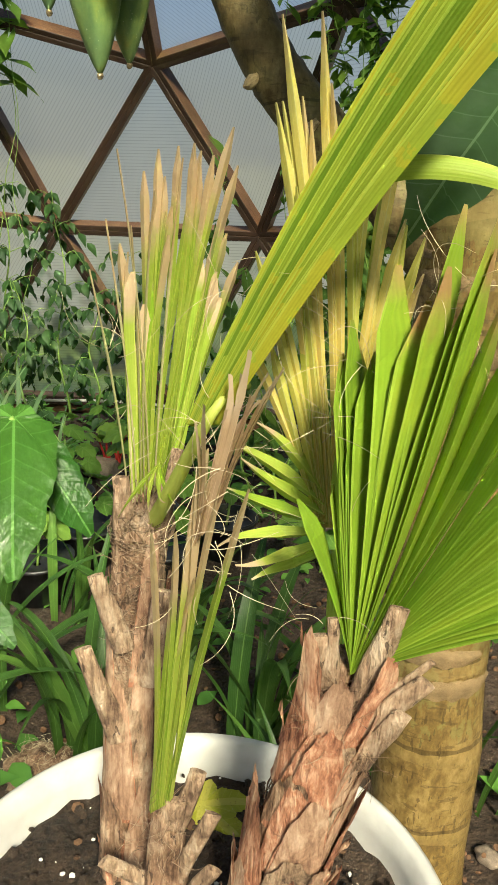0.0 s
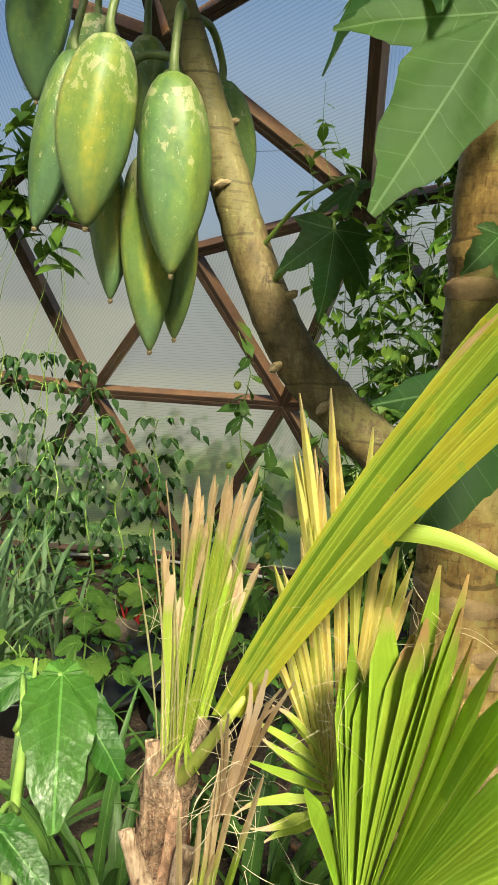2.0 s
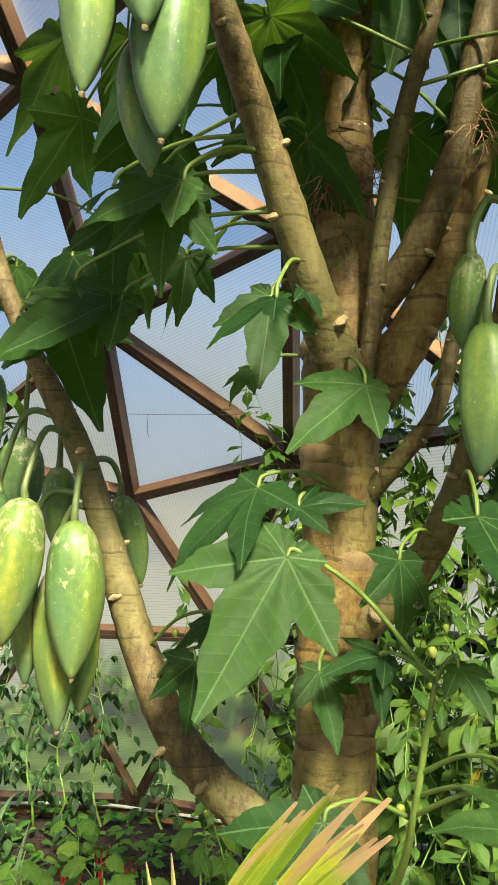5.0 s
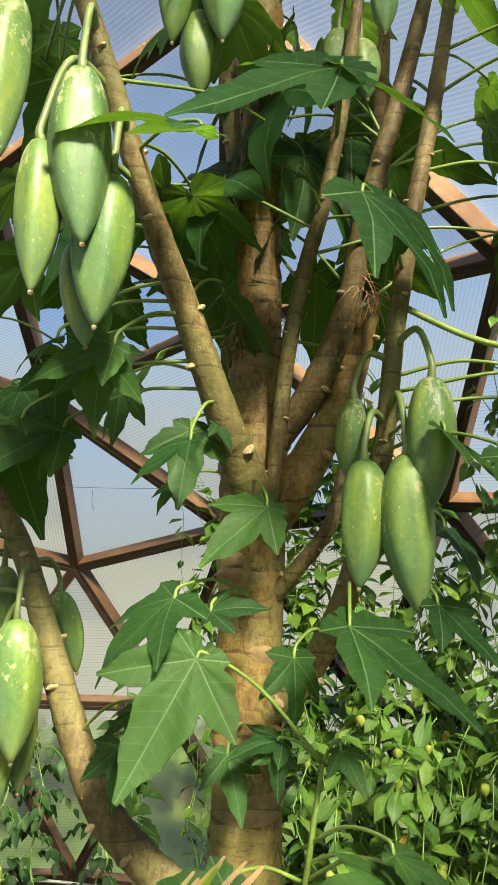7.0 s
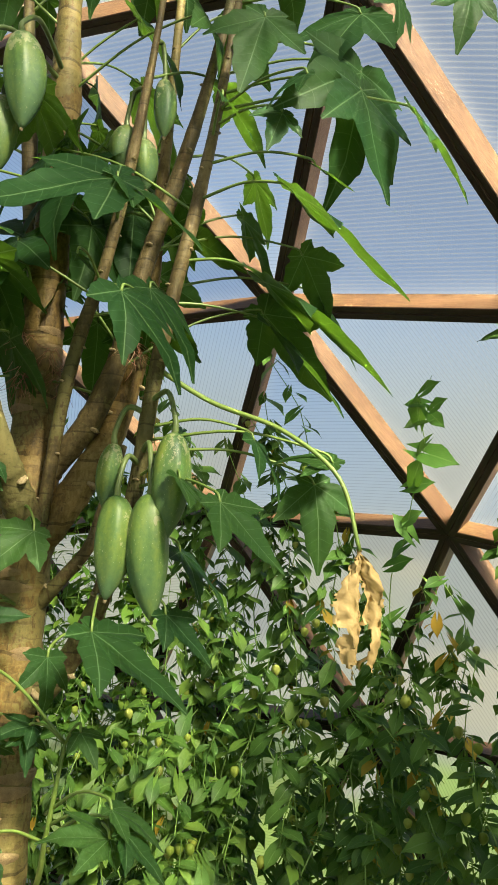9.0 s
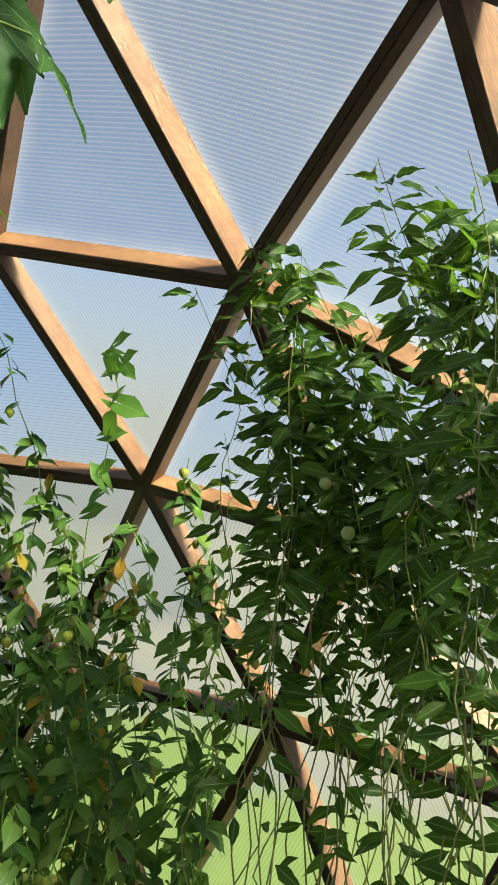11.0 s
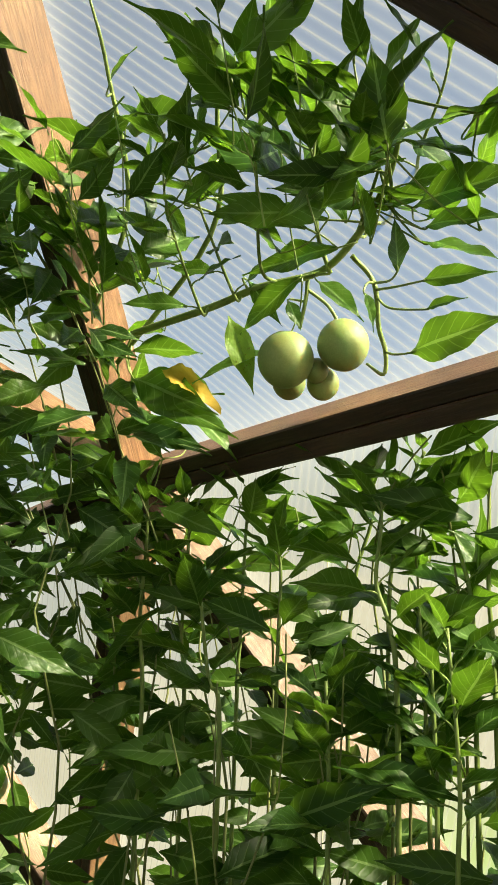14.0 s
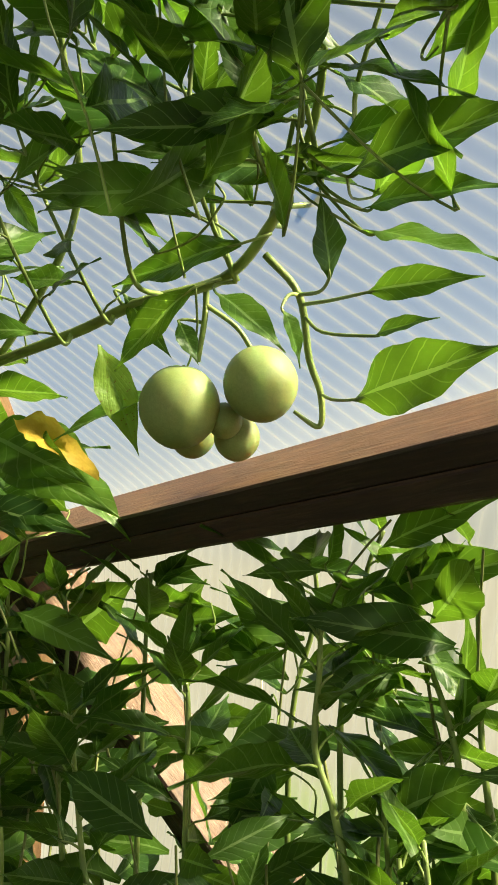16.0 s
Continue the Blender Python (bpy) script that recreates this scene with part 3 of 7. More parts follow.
limb("stem", ((0.16, 0.73, 1.69, 0.028), (0.14, 0.70, 1.734, 0.031), (0.113, 0.67, 1.787, 0.028), (0.087, 0.63, 1.837, 0.024), (0.028, 0.56, 1.972, 0.02), (-0.016, 0.5, 2.064, 0.017), (-0.067, 0.44, 2.194, 0.015), (-0.107, 0.4, 2.295, 0.013),
              (-0.137, 0.38, 2.349, 0.012), (-0.176, 0.36, 2.433, 0.010)), STEM_BARK, 0.06)
limb("stem", ((0.17, 0.72, 1.70, 0.012), (0.172, 0.705, 1.735, 0.012), (0.185, 0.67, 1.923, 0.012), (0.207, 0.65, 2.06, 0.012), (0.234, 0.63, 2.169, 0.011), (0.26, 0.61, 2.329, 0.011), (0.282, 0.59, 2.512, 0.009), (0.293, 0.58, 2.62, 0.006)), STEM_BARK, 0.05, 10)
limb("stem", ((0.165, 0.76, 1.80, 0.027), (0.189, 0.75, 1.835, 0.026), (0.239, 0.71, 1.907, 0.023), (0.279, 0.68, 2.017, 0.02), (0.297, 0.66, 2.128, 0.018), (0.327, 0.65, 2.256, 0.016), (0.363, 0.64, 2.388, 0.015), (0.416, 0.63, 2.62, 0.010)), STEM_BARK, 0.06)
limb("stem", ((0.17, 0.75, 1.69, 0.031), (0.191, 0.74, 1.72, 0.031), (0.235, 0.73, 1.796, 0.03), (0.281, 0.73, 1.884, 0.028), (0.317, 0.74, 1.998, 0.022), (0.343, 0.75, 2.127, 0.018), (0.353, 0.75, 2.333, 0.015), (0.363, 0.75, 2.55, 0.010)), PAPAYA_BARK, 0.07)
limb("stem", ((0.15, 0.76, 1.39, 0.031), (0.173, 0.75, 1.416, 0.029), (0.222, 0.72, 1.464, 0.022), (0.262, 0.66, 1.559, 0.019), (0.291, 0.62, 1.673, 0.016), (0.312, 0.6, 1.783, 0.014), (0.326, 0.575, 1.952, 0.014), (0.348, 0.56, 2.119, 0.013),
              (0.382, 0.55, 2.304, 0.012), (0.413, 0.54, 2.519, 0.009)), STEM_BARK, 0.055)
limb("stem", ((0.16, 0.75, 1.57, 0.014), (0.181, 0.74, 1.583, 0.014), (0.215, 0.7, 1.629, 0.012), (0.255, 0.68, 1.688, 0.011), (0.281, 0.7, 1.776, 0.01), (0.308, 0.72, 1.874, 0.008)), STEM_BARK, 0.05, 10)
limb("stem", ((0.145, 0.78, 2.08, 0.018), (0.142, 0.8, 2.131, 0.018), (0.11, 0.82, 2.349, 0.018), (0.088, 0.84, 2.572, 0.015)), STEM_BARK, 0.06, 10)

SIDE_SHOOT = ((0.155, 0.73, 1.021, 0.006), (0.203, 0.66, 1.141, 0.005), (0.208, 0.6, 1.235, 0.0042), (0.215, 0.58, 1.313, 0.0036), (0.223, 0.57, 1.38, 0.0028))

# crescent leaf scars that stand proud of the trunk and stems
rng = random.Random(4)
bm = bmesh.new()
bm.verts.new((0, 0, 0))
bm.clear()
for k in range(7):
    a0, a1 = -1.0 + 2.0 * k / 6, 0
    w = math.cos(a0 * 1.35) * 0.009 + 0.002
    for z, out in ((-w, 0.99), (-0.2 * w, 1.035), (w * 0.5, 1.04), (w, 0.99)):
        bm.verts.new((math.sin(a0) * out, -math.cos(a0) * out, z / 0.05))
bm.verts.ensure_lookup_table()
for k in range(6):
    for j in range(3):
        bm.faces.new([bm.verts[i] for i in (k * 4 + j, k * 4 + 4 + j, k * 4 + 5 + j, k * 4 + 1 + j)])
smooth(bm)
scar_mesh = bpy.data.meshes.new("leaf_scar")
bm.to_mesh(scar_mesh)
bm.free()
SCAR = plain("scar_cork", (0.085, 0.052, 0.022), (0.30, 0.205, 0.10), 90, 0.8, 0.5, 0.003)
scar_mesh.materials.append(SCAR)
bm = bmesh.new()
bmesh.ops.create_icosphere(bm, subdivisions=2, radius=1.0)
for v in bm.verts:
    v.co *= 1 + 0.3 * noise.noise(v.co * 1.7)
knob_mesh = bpy.data.meshes.new("leaf_knob")
bm.to_mesh(knob_mesh)
bm.free()
knob_mesh.materials.append(plain("knob_cork", (0.16, 0.11, 0.05), (0.46, 0.36, 0.20), 90, 0.8, 0.5, 0.002))
for m in KNOBS:
    shared("leaf_knob", knob_mesh, papaya, m)
for k in range(58):
    z = 0.66 + k * 0.034 + rng.uniform(-0.012, 0.012)
    r = 1.03 * float(np.interp(z, (0.5, 0.95, 1.3, 1.465, 1.787, 1.934, 2.139, 2.353, 2.577), (0.060, 0.057, 0.053, 0.051, 0.053, 0.041, 0.038, 0.035, 0.033)))
    turn = rng.choice((0.0, 2.2, -2.1, 0.9, -0.8)) + rng.uniform(-0.4, 0.4)
    m = Matrix.Translation((0.148 - BASE.x, 0.765 - BASE.y, z - BASE.z)) @ Matrix.Rotation(turn, 4, "Z") @ Matrix.Diagonal((r, r, r, 1))
    shared("leaf_scar", scar_mesh, papaya, m)


def papaya_fruit_mesh(seed):
    """An elongated, five-angled fruit, stalk end up at the origin, one unit long, radius near 0.17."""
    bm = bmesh.new()
    r_ = random.Random(seed)
    rows, sides = 26, 30
    bend, last = r_.uniform(-0.05, 0.05), None
    for i in range(rows + 1):
        v = i / rows
        body = 0.17 * ((1 - (1 - v / 0.45) ** 2.4) ** 0.5 if v < 0.45 else (1 - ((v - 0.45) / 0.55) ** 1.9) ** 0.88) + 0.006
        ring = []
        for k in range(sides):
            a = math.tau * k / sides
            ridge = 1 + 0.06 * math.cos(5 * a + seed) * math.sin(math.pi * v) + 0.02 * math.cos(2 * a + 1.7 * seed)
            ring.append(bm.verts.new((body * ridge * math.cos(a) + bend * math.sin(math.pi * v), body * ridge * math.sin(a), -v)))
        if last:
            for k in range(sides):
                bm.faces.new((last[k], ring[k], ring[(k + 1) % sides], last[(k + 1) % sides]))
        else:
            bm.faces.new(ring)
        last = ring
    bm.faces.new(last[::-1])
    smooth(bm)
    me = bpy.data.meshes.new("fruit")
    bm.to_mesh(me)
    bm.free()
    me.materials.append(FRUIT)
    return me


FRUIT_MESHES = [papaya_fruit_mesh(s) for s in (1, 2, 3, 4, 5)]
bm = bmesh.new()
bmesh.ops.create_icosphere(bm, subdivisions=2, radius=1.0)
for v in bm.verts:
    v.co *= 1 + 0.35 * noise.noise(v.co * 2.2)
nub_mesh = bpy.data.meshes.new("dry_end")
bm.to_mesh(nub_mesh)
bm.free()
nub_mesh.materials.append(NUB)


def nearest_limb(p, least_z=-9.0):
    return min((q for q in TREE_LINE if q.z > least_z), key=lambda q: (q - p).length)


def hang_fruit(number, top, tip, radius):
    top, tip = Vector(top), Vector(tip)
    down = (tip - top)
    length = down.length
    turn = Vector((0, 0, -1)).rotation_difference(down.normalized()).to_matrix().to_4x4()
    m = Matrix.Translation(top - BASE) @ turn @ Matrix.Rotation(number * 1.9, 4, "Z") @ Matrix.Diagonal((radius / 0.176, radius / 0.176, length, 1))
    fruit = shared("fruit", FRUIT_MESHES[number % 5], papaya, m)
    stuck = nearest_limb(top + Vector((0, 0, 0.06)), top.z + 0.015)
    s = stuck - BASE
    t = top - BASE
    bend = Vector((s.x * 0.35 + t.x * 0.65, s.y * 0.35 + t.y * 0.65, max(s.z, t.z + 0.04) + 0.008))
    part("stalk", tube(((*s, 0.0055), (*bend, 0.0048), (t.x, t.y, t.z + 0.02, 0.0046), (t.x, t.y, t.z - 0.004, 0.006)), 7, 6), STALK, papaya)
    shared("dry_end", nub_mesh, papaya, Matrix.Translation(tip - BASE) @ Matrix.Diagonal((0.0032, 0.0032, 0.0036, 1)))


LOW_CLUSTER = (((-0.403, 1.03, 1.789), (-0.423, 1.03, 1.574), 0.042), ((-0.33, 0.98, 1.673), (-0.341, 0.98, 1.515), 0.038), ((-0.321, 0.84, 1.58), (-0.363, 0.84, 1.383), 0.029),
               ((-0.265, 0.76, 1.57), (-0.285, 0.76, 1.376), 0.039), ((-0.202, 0.775, 1.542), (-0.196, 0.775, 1.334), 0.038), ((-0.292, 0.86, 1.474), (-0.277, 0.86, 1.308), 0.024),
               ((-0.239, 0.84, 1.474), (-0.225, 0.84, 1.251), 0.030), ((-0.202, 0.88, 1.441), (-0.202, 0.88, 1.267), 0.026), ((-0.253, 0.9, 1.621), (-0.25, 0.9, 1.494), 0.027),
               ((-0.164, 0.92, 1.581), (-0.126, 0.92, 1.446), 0.026))
HIGH_CLUSTER = (((-0.17, 0.33, 2.229), (-0.172, 0.33, 2.028), 0.031), ((-0.093, 0.35, 2.161), (-0.081, 0.35, 1.95), 0.034), ((-0.136, 0.37, 2.082), (-0.135, 0.37, 1.901), 0.026),
                ((-0.056, 0.39, 2.056), (-0.068, 0.39, 1.872), 0.034), ((-0.1, 0.43, 1.989), (-0.081, 0.43, 1.861), 0.022), ((0.056, 0.55, 2.544), (0.07, 0.55, 2.364), 0.035),
                ((-0.006, 0.58, 2.531), (-0.003, 0.58, 2.377), 0.026), ((0.039, 0.6, 2.45), (0.04, 0.6, 2.306), 0.029))
SIDE_CLUSTER = (((0.272, 0.54, 1.763), (0.263, 0.54, 1.595), 0.031), ((0.35, 0.5, 1.867), (0.343, 0.5, 1.69), 0.031), ((0.318, 0.51, 1.767), (0.332, 0.51, 1.565), 0.033),
                ((0.268, 0.58, 1.854), (0.265, 0.58, 1.728), 0.021), ((0.318, 0.6, 2.561), (0.323, 0.6, 2.441), 0.022), ((0.26, 0.64, 2.473), (0.256, 0.64, 2.367), 0.026),
                ((0.29, 0.62, 2.441), (0.3, 0.62, 2.339), 0.026))
for number, one in enumerate(LOW_CLUSTER + HIGH_CLUSTER + SIDE_CLUSTER):
    hang_fruit(number, *one)


def lobed_leaf(name, lobes, material, seed=0, teeth=0.007, droop=0.16, rings=(0.2, 0.45, 0.7, 1.0), count=150):
    """A palmate blade in the xy plane, stalk at the origin, tip of the middle lobe at y = 1. lobes: degrees, length, half-width."""
    r_ = random.Random(seed)
    out = []
    for k in range(count):
        th = -math.pi + math.tau * (k + 0.5) / count
        best, off, axis = (0.22 if abs(th) < 1.6 else 0.15 if abs(th) < 2.3 else 0.07), 0.0, 0.0
        for deg, length, wide in lobes:
            d = th - radians(deg)
            d = (d + math.pi) % math.tau - math.pi
            if abs(d) > 1.5:
                continue
            for step in range(1, 41):
                rho = length * step / 40
                s = rho * math.cos(d) / length
                if 0 < s < 1 and abs(rho * math.sin(d)) <= wide * 2.0 * s ** 0.62 * (1 - s) ** 0.95 * (1 + 0.42 * (0.5 - abs((s * 3.1 + 0.2) % 1.0 - 0.5))) and rho > best:
                    best, off, axis = rho, d, radians(deg)
                if abs(d) < 0.04 and rho > best:
                    best, off, axis = rho, d, radians(deg)
        best *= 1 + teeth * math.sin(k * 2.3) + r_.uniform(-teeth, teeth)
        out.append((th, best, off))
    bm = bmesh.new()
    uv = bm.loops.layers.uv.new("UVMap")
    where = {}
    centre = bm.verts.new((0, 0, 0))
    where[centre] = (0, 0)
    last = None
    for f in rings:
        ring = []
        for th, r, off in out:
            rho = r * f
            z = -droop * rho * rho - 0.14 * abs(math.sin(off)) * rho * -1.0 + 0.035 * rho * math.sin(7 * rho + 4 * th + seed) + 0.010 * rho * math.sin(17 * th + seed)
            v = bm.verts.new((rho * math.sin(th), rho * math.cos(th), z))
            where[v] = (rho * math.sin(off), rho * math.cos(off))
            ring.append(v)
        for k in range(count):
            if last:
                bm.faces.new((last[k], ring[k], ring[(k + 1) % count], last[(k + 1) % count]))
            else:
                bm.faces.new((centre, ring[k], ring[(k + 1) % count]))
        last = ring
    for face in bm.faces:
        for loop in face.loops:
            loop[uv].uv = where[loop.vert]
    smooth(bm)
    me = bpy.data.meshes.new(name)
    bm.to_mesh(me)
    bm.free()
    me.materials.append(material)
    return me


FIVE = ((0, 1.0, 0.26), (46, 0.80, 0.23), (-44, 0.76, 0.23), (98, 0.48, 0.18), (-96, 0.50, 0.18))
THREE = ((0, 1.0, 0.27), (52, 0.66, 0.21), (-55, 0.60, 0.21), (118, 0.26, 0.14), (-114, 0.24, 0.14))
PAPAYA_LEAVES = [lobed_leaf("leaf", THREE, PAPAYA_LEAF, 1, droop=0.12), lobed_leaf("leaf", THREE, PAPAYA_LEAF, 2), lobed_leaf("leaf", FIVE, PAPAYA_LEAF, 3, droop=0.28), lobed_leaf("leaf", THREE, PAPAYA_LEAF, 5, droop=0.3)]


def blade_pose(base, tip, face, roll=0.0, size=None):
    """The pose of a blade that lies from base to tip and shows its upper side towards face."""
    y = (Vector(tip) - Vector(base))
    length = y.length if size is None else size
    y.normalize()
    z = Vector(face) - Vector(face).dot(y) * y
    z.normalize()
    x = y.cross(z)
    m = Matrix((x, y, z)).transposed().to_4x4() @ Matrix.Rotation(roll, 4, "Y")
    m.translation = base
    return m @ Matrix.Diagonal((length, length, length, 1))


def papaya_leaf(number, base, tip, face=(0.1, -0.55, 0.8), stalk=True, start=None):
    base, tip = Vector(base) - BASE, Vector(tip) - BASE
    r_ = random.Random(number * 7 + 1)
    shared("leaf", PAPAYA_LEAVES[number % 4], papaya, blade_pose(base, tip, face, r_.uniform(-0.35, 0.35)))
    if stalk:
        s = (nearest_limb(base + BASE) if start is None else Vector(start)) - BASE
        mid = (s + base) / 2 + Vector((0, 0, 0.012 + 0.07 * (base - s).length))
        part("petiole", tube(((*s, 0.0030), (*mid, 0.0025), (*(base * 0.85 + mid * 0.15 + Vector((0, 0, 0.012))), 0.0023), (*base, 0.0021)), 6, 5), PETIOLE, papaya)


TRUNK_LEAVES = (((0.06, 0.52, 1.509), (-0.024, 0.46, 1.365)), ((0.152, 0.6, 1.701), (0.061, 0.56, 1.627)), ((0.031, 0.56, 1.579), (-0.077, 0.53, 1.501)), ((0.08, 0.62, 1.561), (0.151, 0.6, 1.58)),
                ((0.045, 0.64, 1.811), (0.031, 0.6, 1.698)), ((0.233, 0.46, 1.553), (0.374, 0.4, 1.464)), ((0.187, 0.58, 1.506), (0.196, 0.55, 1.423)), ((0.176, 0.6, 1.402), (0.11, 0.56, 1.404)),
                ((0.169, 0.6, 1.392), (0.169, 0.56, 1.338)), ((0.109, 0.64, 1.376), (0.13, 0.6, 1.3)), ((-0.033, 0.68, 1.378), (-0.037, 0.66, 1.298)), ((0.242, 0.55, 1.399), (0.262, 0.5, 1.369)))
MIDDLE_LEAVES = (((0.216, 0.42, 2.241), (-0.003, 0.4, 2.162)), ((0.228, 0.44, 2.253), (0.364, 0.4, 2.161)), ((0.284, 0.45, 2.082), (0.385, 0.42, 1.964)), ((0.043, 0.36, 2.1), (-0.111, 0.3, 2.106)),
                 ((0.352, 0.46, 1.785), (0.445, 0.42, 1.696)), ((0.352, 0.5, 1.578), (0.422, 0.46, 1.512)), ((0.391, 0.58, 1.679), (0.496, 0.56, 1.598)), ((-0.143, 0.62, 1.892), (-0.137, 0.6, 1.792)),
                 ((-0.182, 0.6, 1.81), (-0.109, 0.58, 1.794)), ((0.175, 0.52, 2.149), (0.206, 0.5, 2.116)), ((0.271, 0.42, 1.285), (0.182, 0.4, 1.311)), ((0.271, 0.42, 1.322), (0.351, 0.4, 1.292)))
SUNNY_LEAVES = (((0.504, 0.4, 2.272), (0.715, 0.36, 2.12)), ((0.497, 0.5, 2.149), (0.73, 0.42, 1.988)), ((0.639, 0.42, 2.546), (0.609, 0.38, 2.291)), ((0.507, 0.36, 2.466), (0.44, 0.4, 2.437)),
                ((0.629, 0.4, 2.495), (0.674, 0.36, 2.277)), ((0.713, 0.36, 2.449), (0.83, 0.34, 2.31)), ((0.221, 0.34, 2.027), (0.337, 0.32, 1.918)), ((0.605, 0.44, 1.83), (0.518, 0.5, 1.86)),
                ((0.4, 0.4, 1.747), (0.495, 0.36, 1.651)), ((0.286, 0.4, 1.298), (0.346, 0.38, 1.241)), ((0.487, 0.5, 1.867), (0.553, 0.48, 1.784)), ((0.60, 0.5, 1.80), (0.605, 0.46, 1.66)))
CROWN_LEAVES = (((0.643, 0.43, 2.677), (0.514, 0.4, 2.512)), ((0.454, 0.43, 2.61), (0.403, 0.4, 2.442)), ((0.383, 0.43, 2.436), (0.439, 0.4, 2.359)), ((0.721, 0.43, 2.745), (0.724, 0.4, 2.636)), ((0.889, 0.43, 2.808), (0.852, 0.4, 2.678)), ((0.558, 0.43, 2.347), (0.622, 0.4, 2.304)), ((0.492, 0.43, 2.433), (0.459, 0.4, 2.348)), ((0.587, 0.43, 2.572), (0.629, 0.4, 2.495)))
STEM_LEAVES = (((-0.24, 0.78, 1.826), (-0.164, 0.74, 1.663)), ((-0.164, 0.7, 1.829), (-0.31, 0.66, 1.731)), ((-0.066, 0.76, 1.902), (-0.067, 0.74, 1.81)), ((-0.401, 0.84, 1.892), (-0.357, 0.82, 1.764)),
               ((-0.334, 0.9, 1.924), (-0.275, 0.9, 1.819)), ((0.044, 0.52, 1.774), (-0.031, 0.5, 1.724)), ((0.026, 0.8, 1.754), (-0.008, 0.78, 1.712)), ((-0.013, 0.7, 1.422), (-0.084, 0.7, 1.381)),
               ((-0.016, 0.72, 1.377), (-0.005, 0.7, 1.312)))
SHADE_LEAVES = (((-0.055, 0.5, 1.888), (-0.155, 0.48, 1.84)), ((-0.071, 0.52, 1.884), (-0.08, 0.5, 1.78)), ((-0.21, 0.72, 1.881), (-0.247, 0.7, 1.773)), ((-0.136, 0.66, 1.809), (-0.264, 0.62, 1.739)),
                ((0.083, 0.62, 1.818), (0.104, 0.6, 1.779)), ((-0.143, 0.6, 1.924), (-0.206, 0.6, 1.888)))
limb("side_shoot", SIDE_SHOOT, PETIOLE, None, 8, "young green side shoot")
for number, one in enumerate(TRUNK_LEAVES + MIDDLE_LEAVES + SUNNY_LEAVES + STEM_LEAVES + SHADE_LEAVES + CROWN_LEAVES):
    low = one[0][2] < 1.33 and one[0][1] < 0.45
    papaya_leaf(number, *one, start=(0.206, 0.61, 1.21 + 0.02 * (number % 4)) if low else None)

papaya_leaf(301, (0.105, 0.55, 1.245), (0.012, 0.48, 1.131), (-0.1, -0.95, 0.25), True, (0.206, 0.61, 1.23))

# the crown above: leaves on long stalks all round the stem tips
rng = random.Random(21)
tops = [q for q in TREE_LINE if q.z > 1.95]
for k in range(80):
    q = rng.choice(tops)
    a, reach = rng.uniform(0, math.tau), rng.uniform(0.10, 0.36)
    base = q + Vector((math.cos(a) * reach, math.sin(a) * reach, rng.uniform(0.0, 0.20)))
    if base.y < 0.62 and base.z < 2.4:
        base.y = 0.62 + rng.uniform(0, 0.45)
    size = rng.uniform(0.13, 0.23)
    tip = base + Vector((math.cos(a) * 0.6, math.sin(a) * 0.6, -rng.uniform(0.3, 1.2))).normalized() * size
    if max((base - CENTRE).length, (tip - CENTRE).length) > 3.5:
        continue
    papaya_leaf(100 + k, base, tip, (rng.uniform(-0.3, 0.3), rng.uniform(-0.5, 0.2), 1.0), True, q)

# a withered leaf hangs from its long yellow stalk
part("petiole", tube([(x - BASE.x, y - BASE.y, z - BASE.z, r) for x, y, z, r in ((0.33, 0.575, 1.99, 0.005), (0.42, 0.53, 1.93, 0.0045), (0.52, 0.46, 1.88, 0.0042), (0.595, 0.40, 1.80, 0.0038), (0.622, 0.378, 1.686, 0.0034))], 7, 8), PETIOLE, papaya, "long yellow stalk")
# a limp sheet in folds, torn along its edges and holed
bm = bmesh.new()
uv = bm.loops.layers.uv.new("UVMap")
grid, where = [], {}
for i in range(45):
    v = i / 44
    row = []
    half = 0.006 + 0.030 * min(1.0, v * 4) ** 0.6 * (1 - 0.30 * max(0.0, v - 0.55) * 2)
    for k in range(29):
        u = k / 14 - 1
        q = Vector((u * 2.6, v * 3.0, 0.7))
        x = u * half + 0.010 * noise.noise(q * 0.9) + 0.006 * noise.noise(q * 3.1) + 0.003 * noise.noise(q * 8.3)
        y = 0.012 * math.sin(5.5 * u + 2.0 * v) * (0.4 + v) + 0.007 * noise.noise(q * 5.3) + 0.004 * noise.noise(q * 11) + 0.010 * noise.noise(q * 1.3 + Vector((5, 0, 0))) + 0.004 * noise.noise(q * 4)
        z = -0.205 * v - 0.016 * abs(u) * (1 - v) + 0.012 * noise.noise(Vector((u * 3, v, 9))) * v
        vert = bm.verts.new((x, y, z))
        where[vert] = (u, v)
        row.append(vert)
    grid.append(row)
for i in range(44):
    for k in range(28):
        u, v = k / 14 - 0.96, i / 44
        torn_off = abs(u) > 0.86 + 0.35 * noise.noise(Vector((v * 11, 2 * (u > 0), 1))) or v > 0.84 + 0.16 * noise.noise(Vector((u * 4.5, 3, 1))) + 0.05 * noise.noise(Vector((u * 17, 3, 1)))
        hole = (u - 0.12) ** 2 / 0.030 + (v - 0.36) ** 2 / 0.022 < 1 or (u - 0.25) ** 2 / 0.035 + (v - 0.66) ** 2 / 0.018 < 1
        if torn_off or hole:
            continue
        f = bm.faces.new((grid[i][k], grid[i][k + 1], grid[i + 1][k + 1], grid[i + 1][k]))
        for loop in f.loops:
            loop[uv].uv = where[loop.vert]
bmesh.ops.delete(bm, geom=[v for v in bm.verts if not v.link_faces], context="VERTS")
smooth(bm)
dead = part("withered_leaf", bm, DRY_LEAF, papaya, "withered crumpled tan leaf")
dead.location = Vector((0.622, 0.378, 1.69)) - BASE

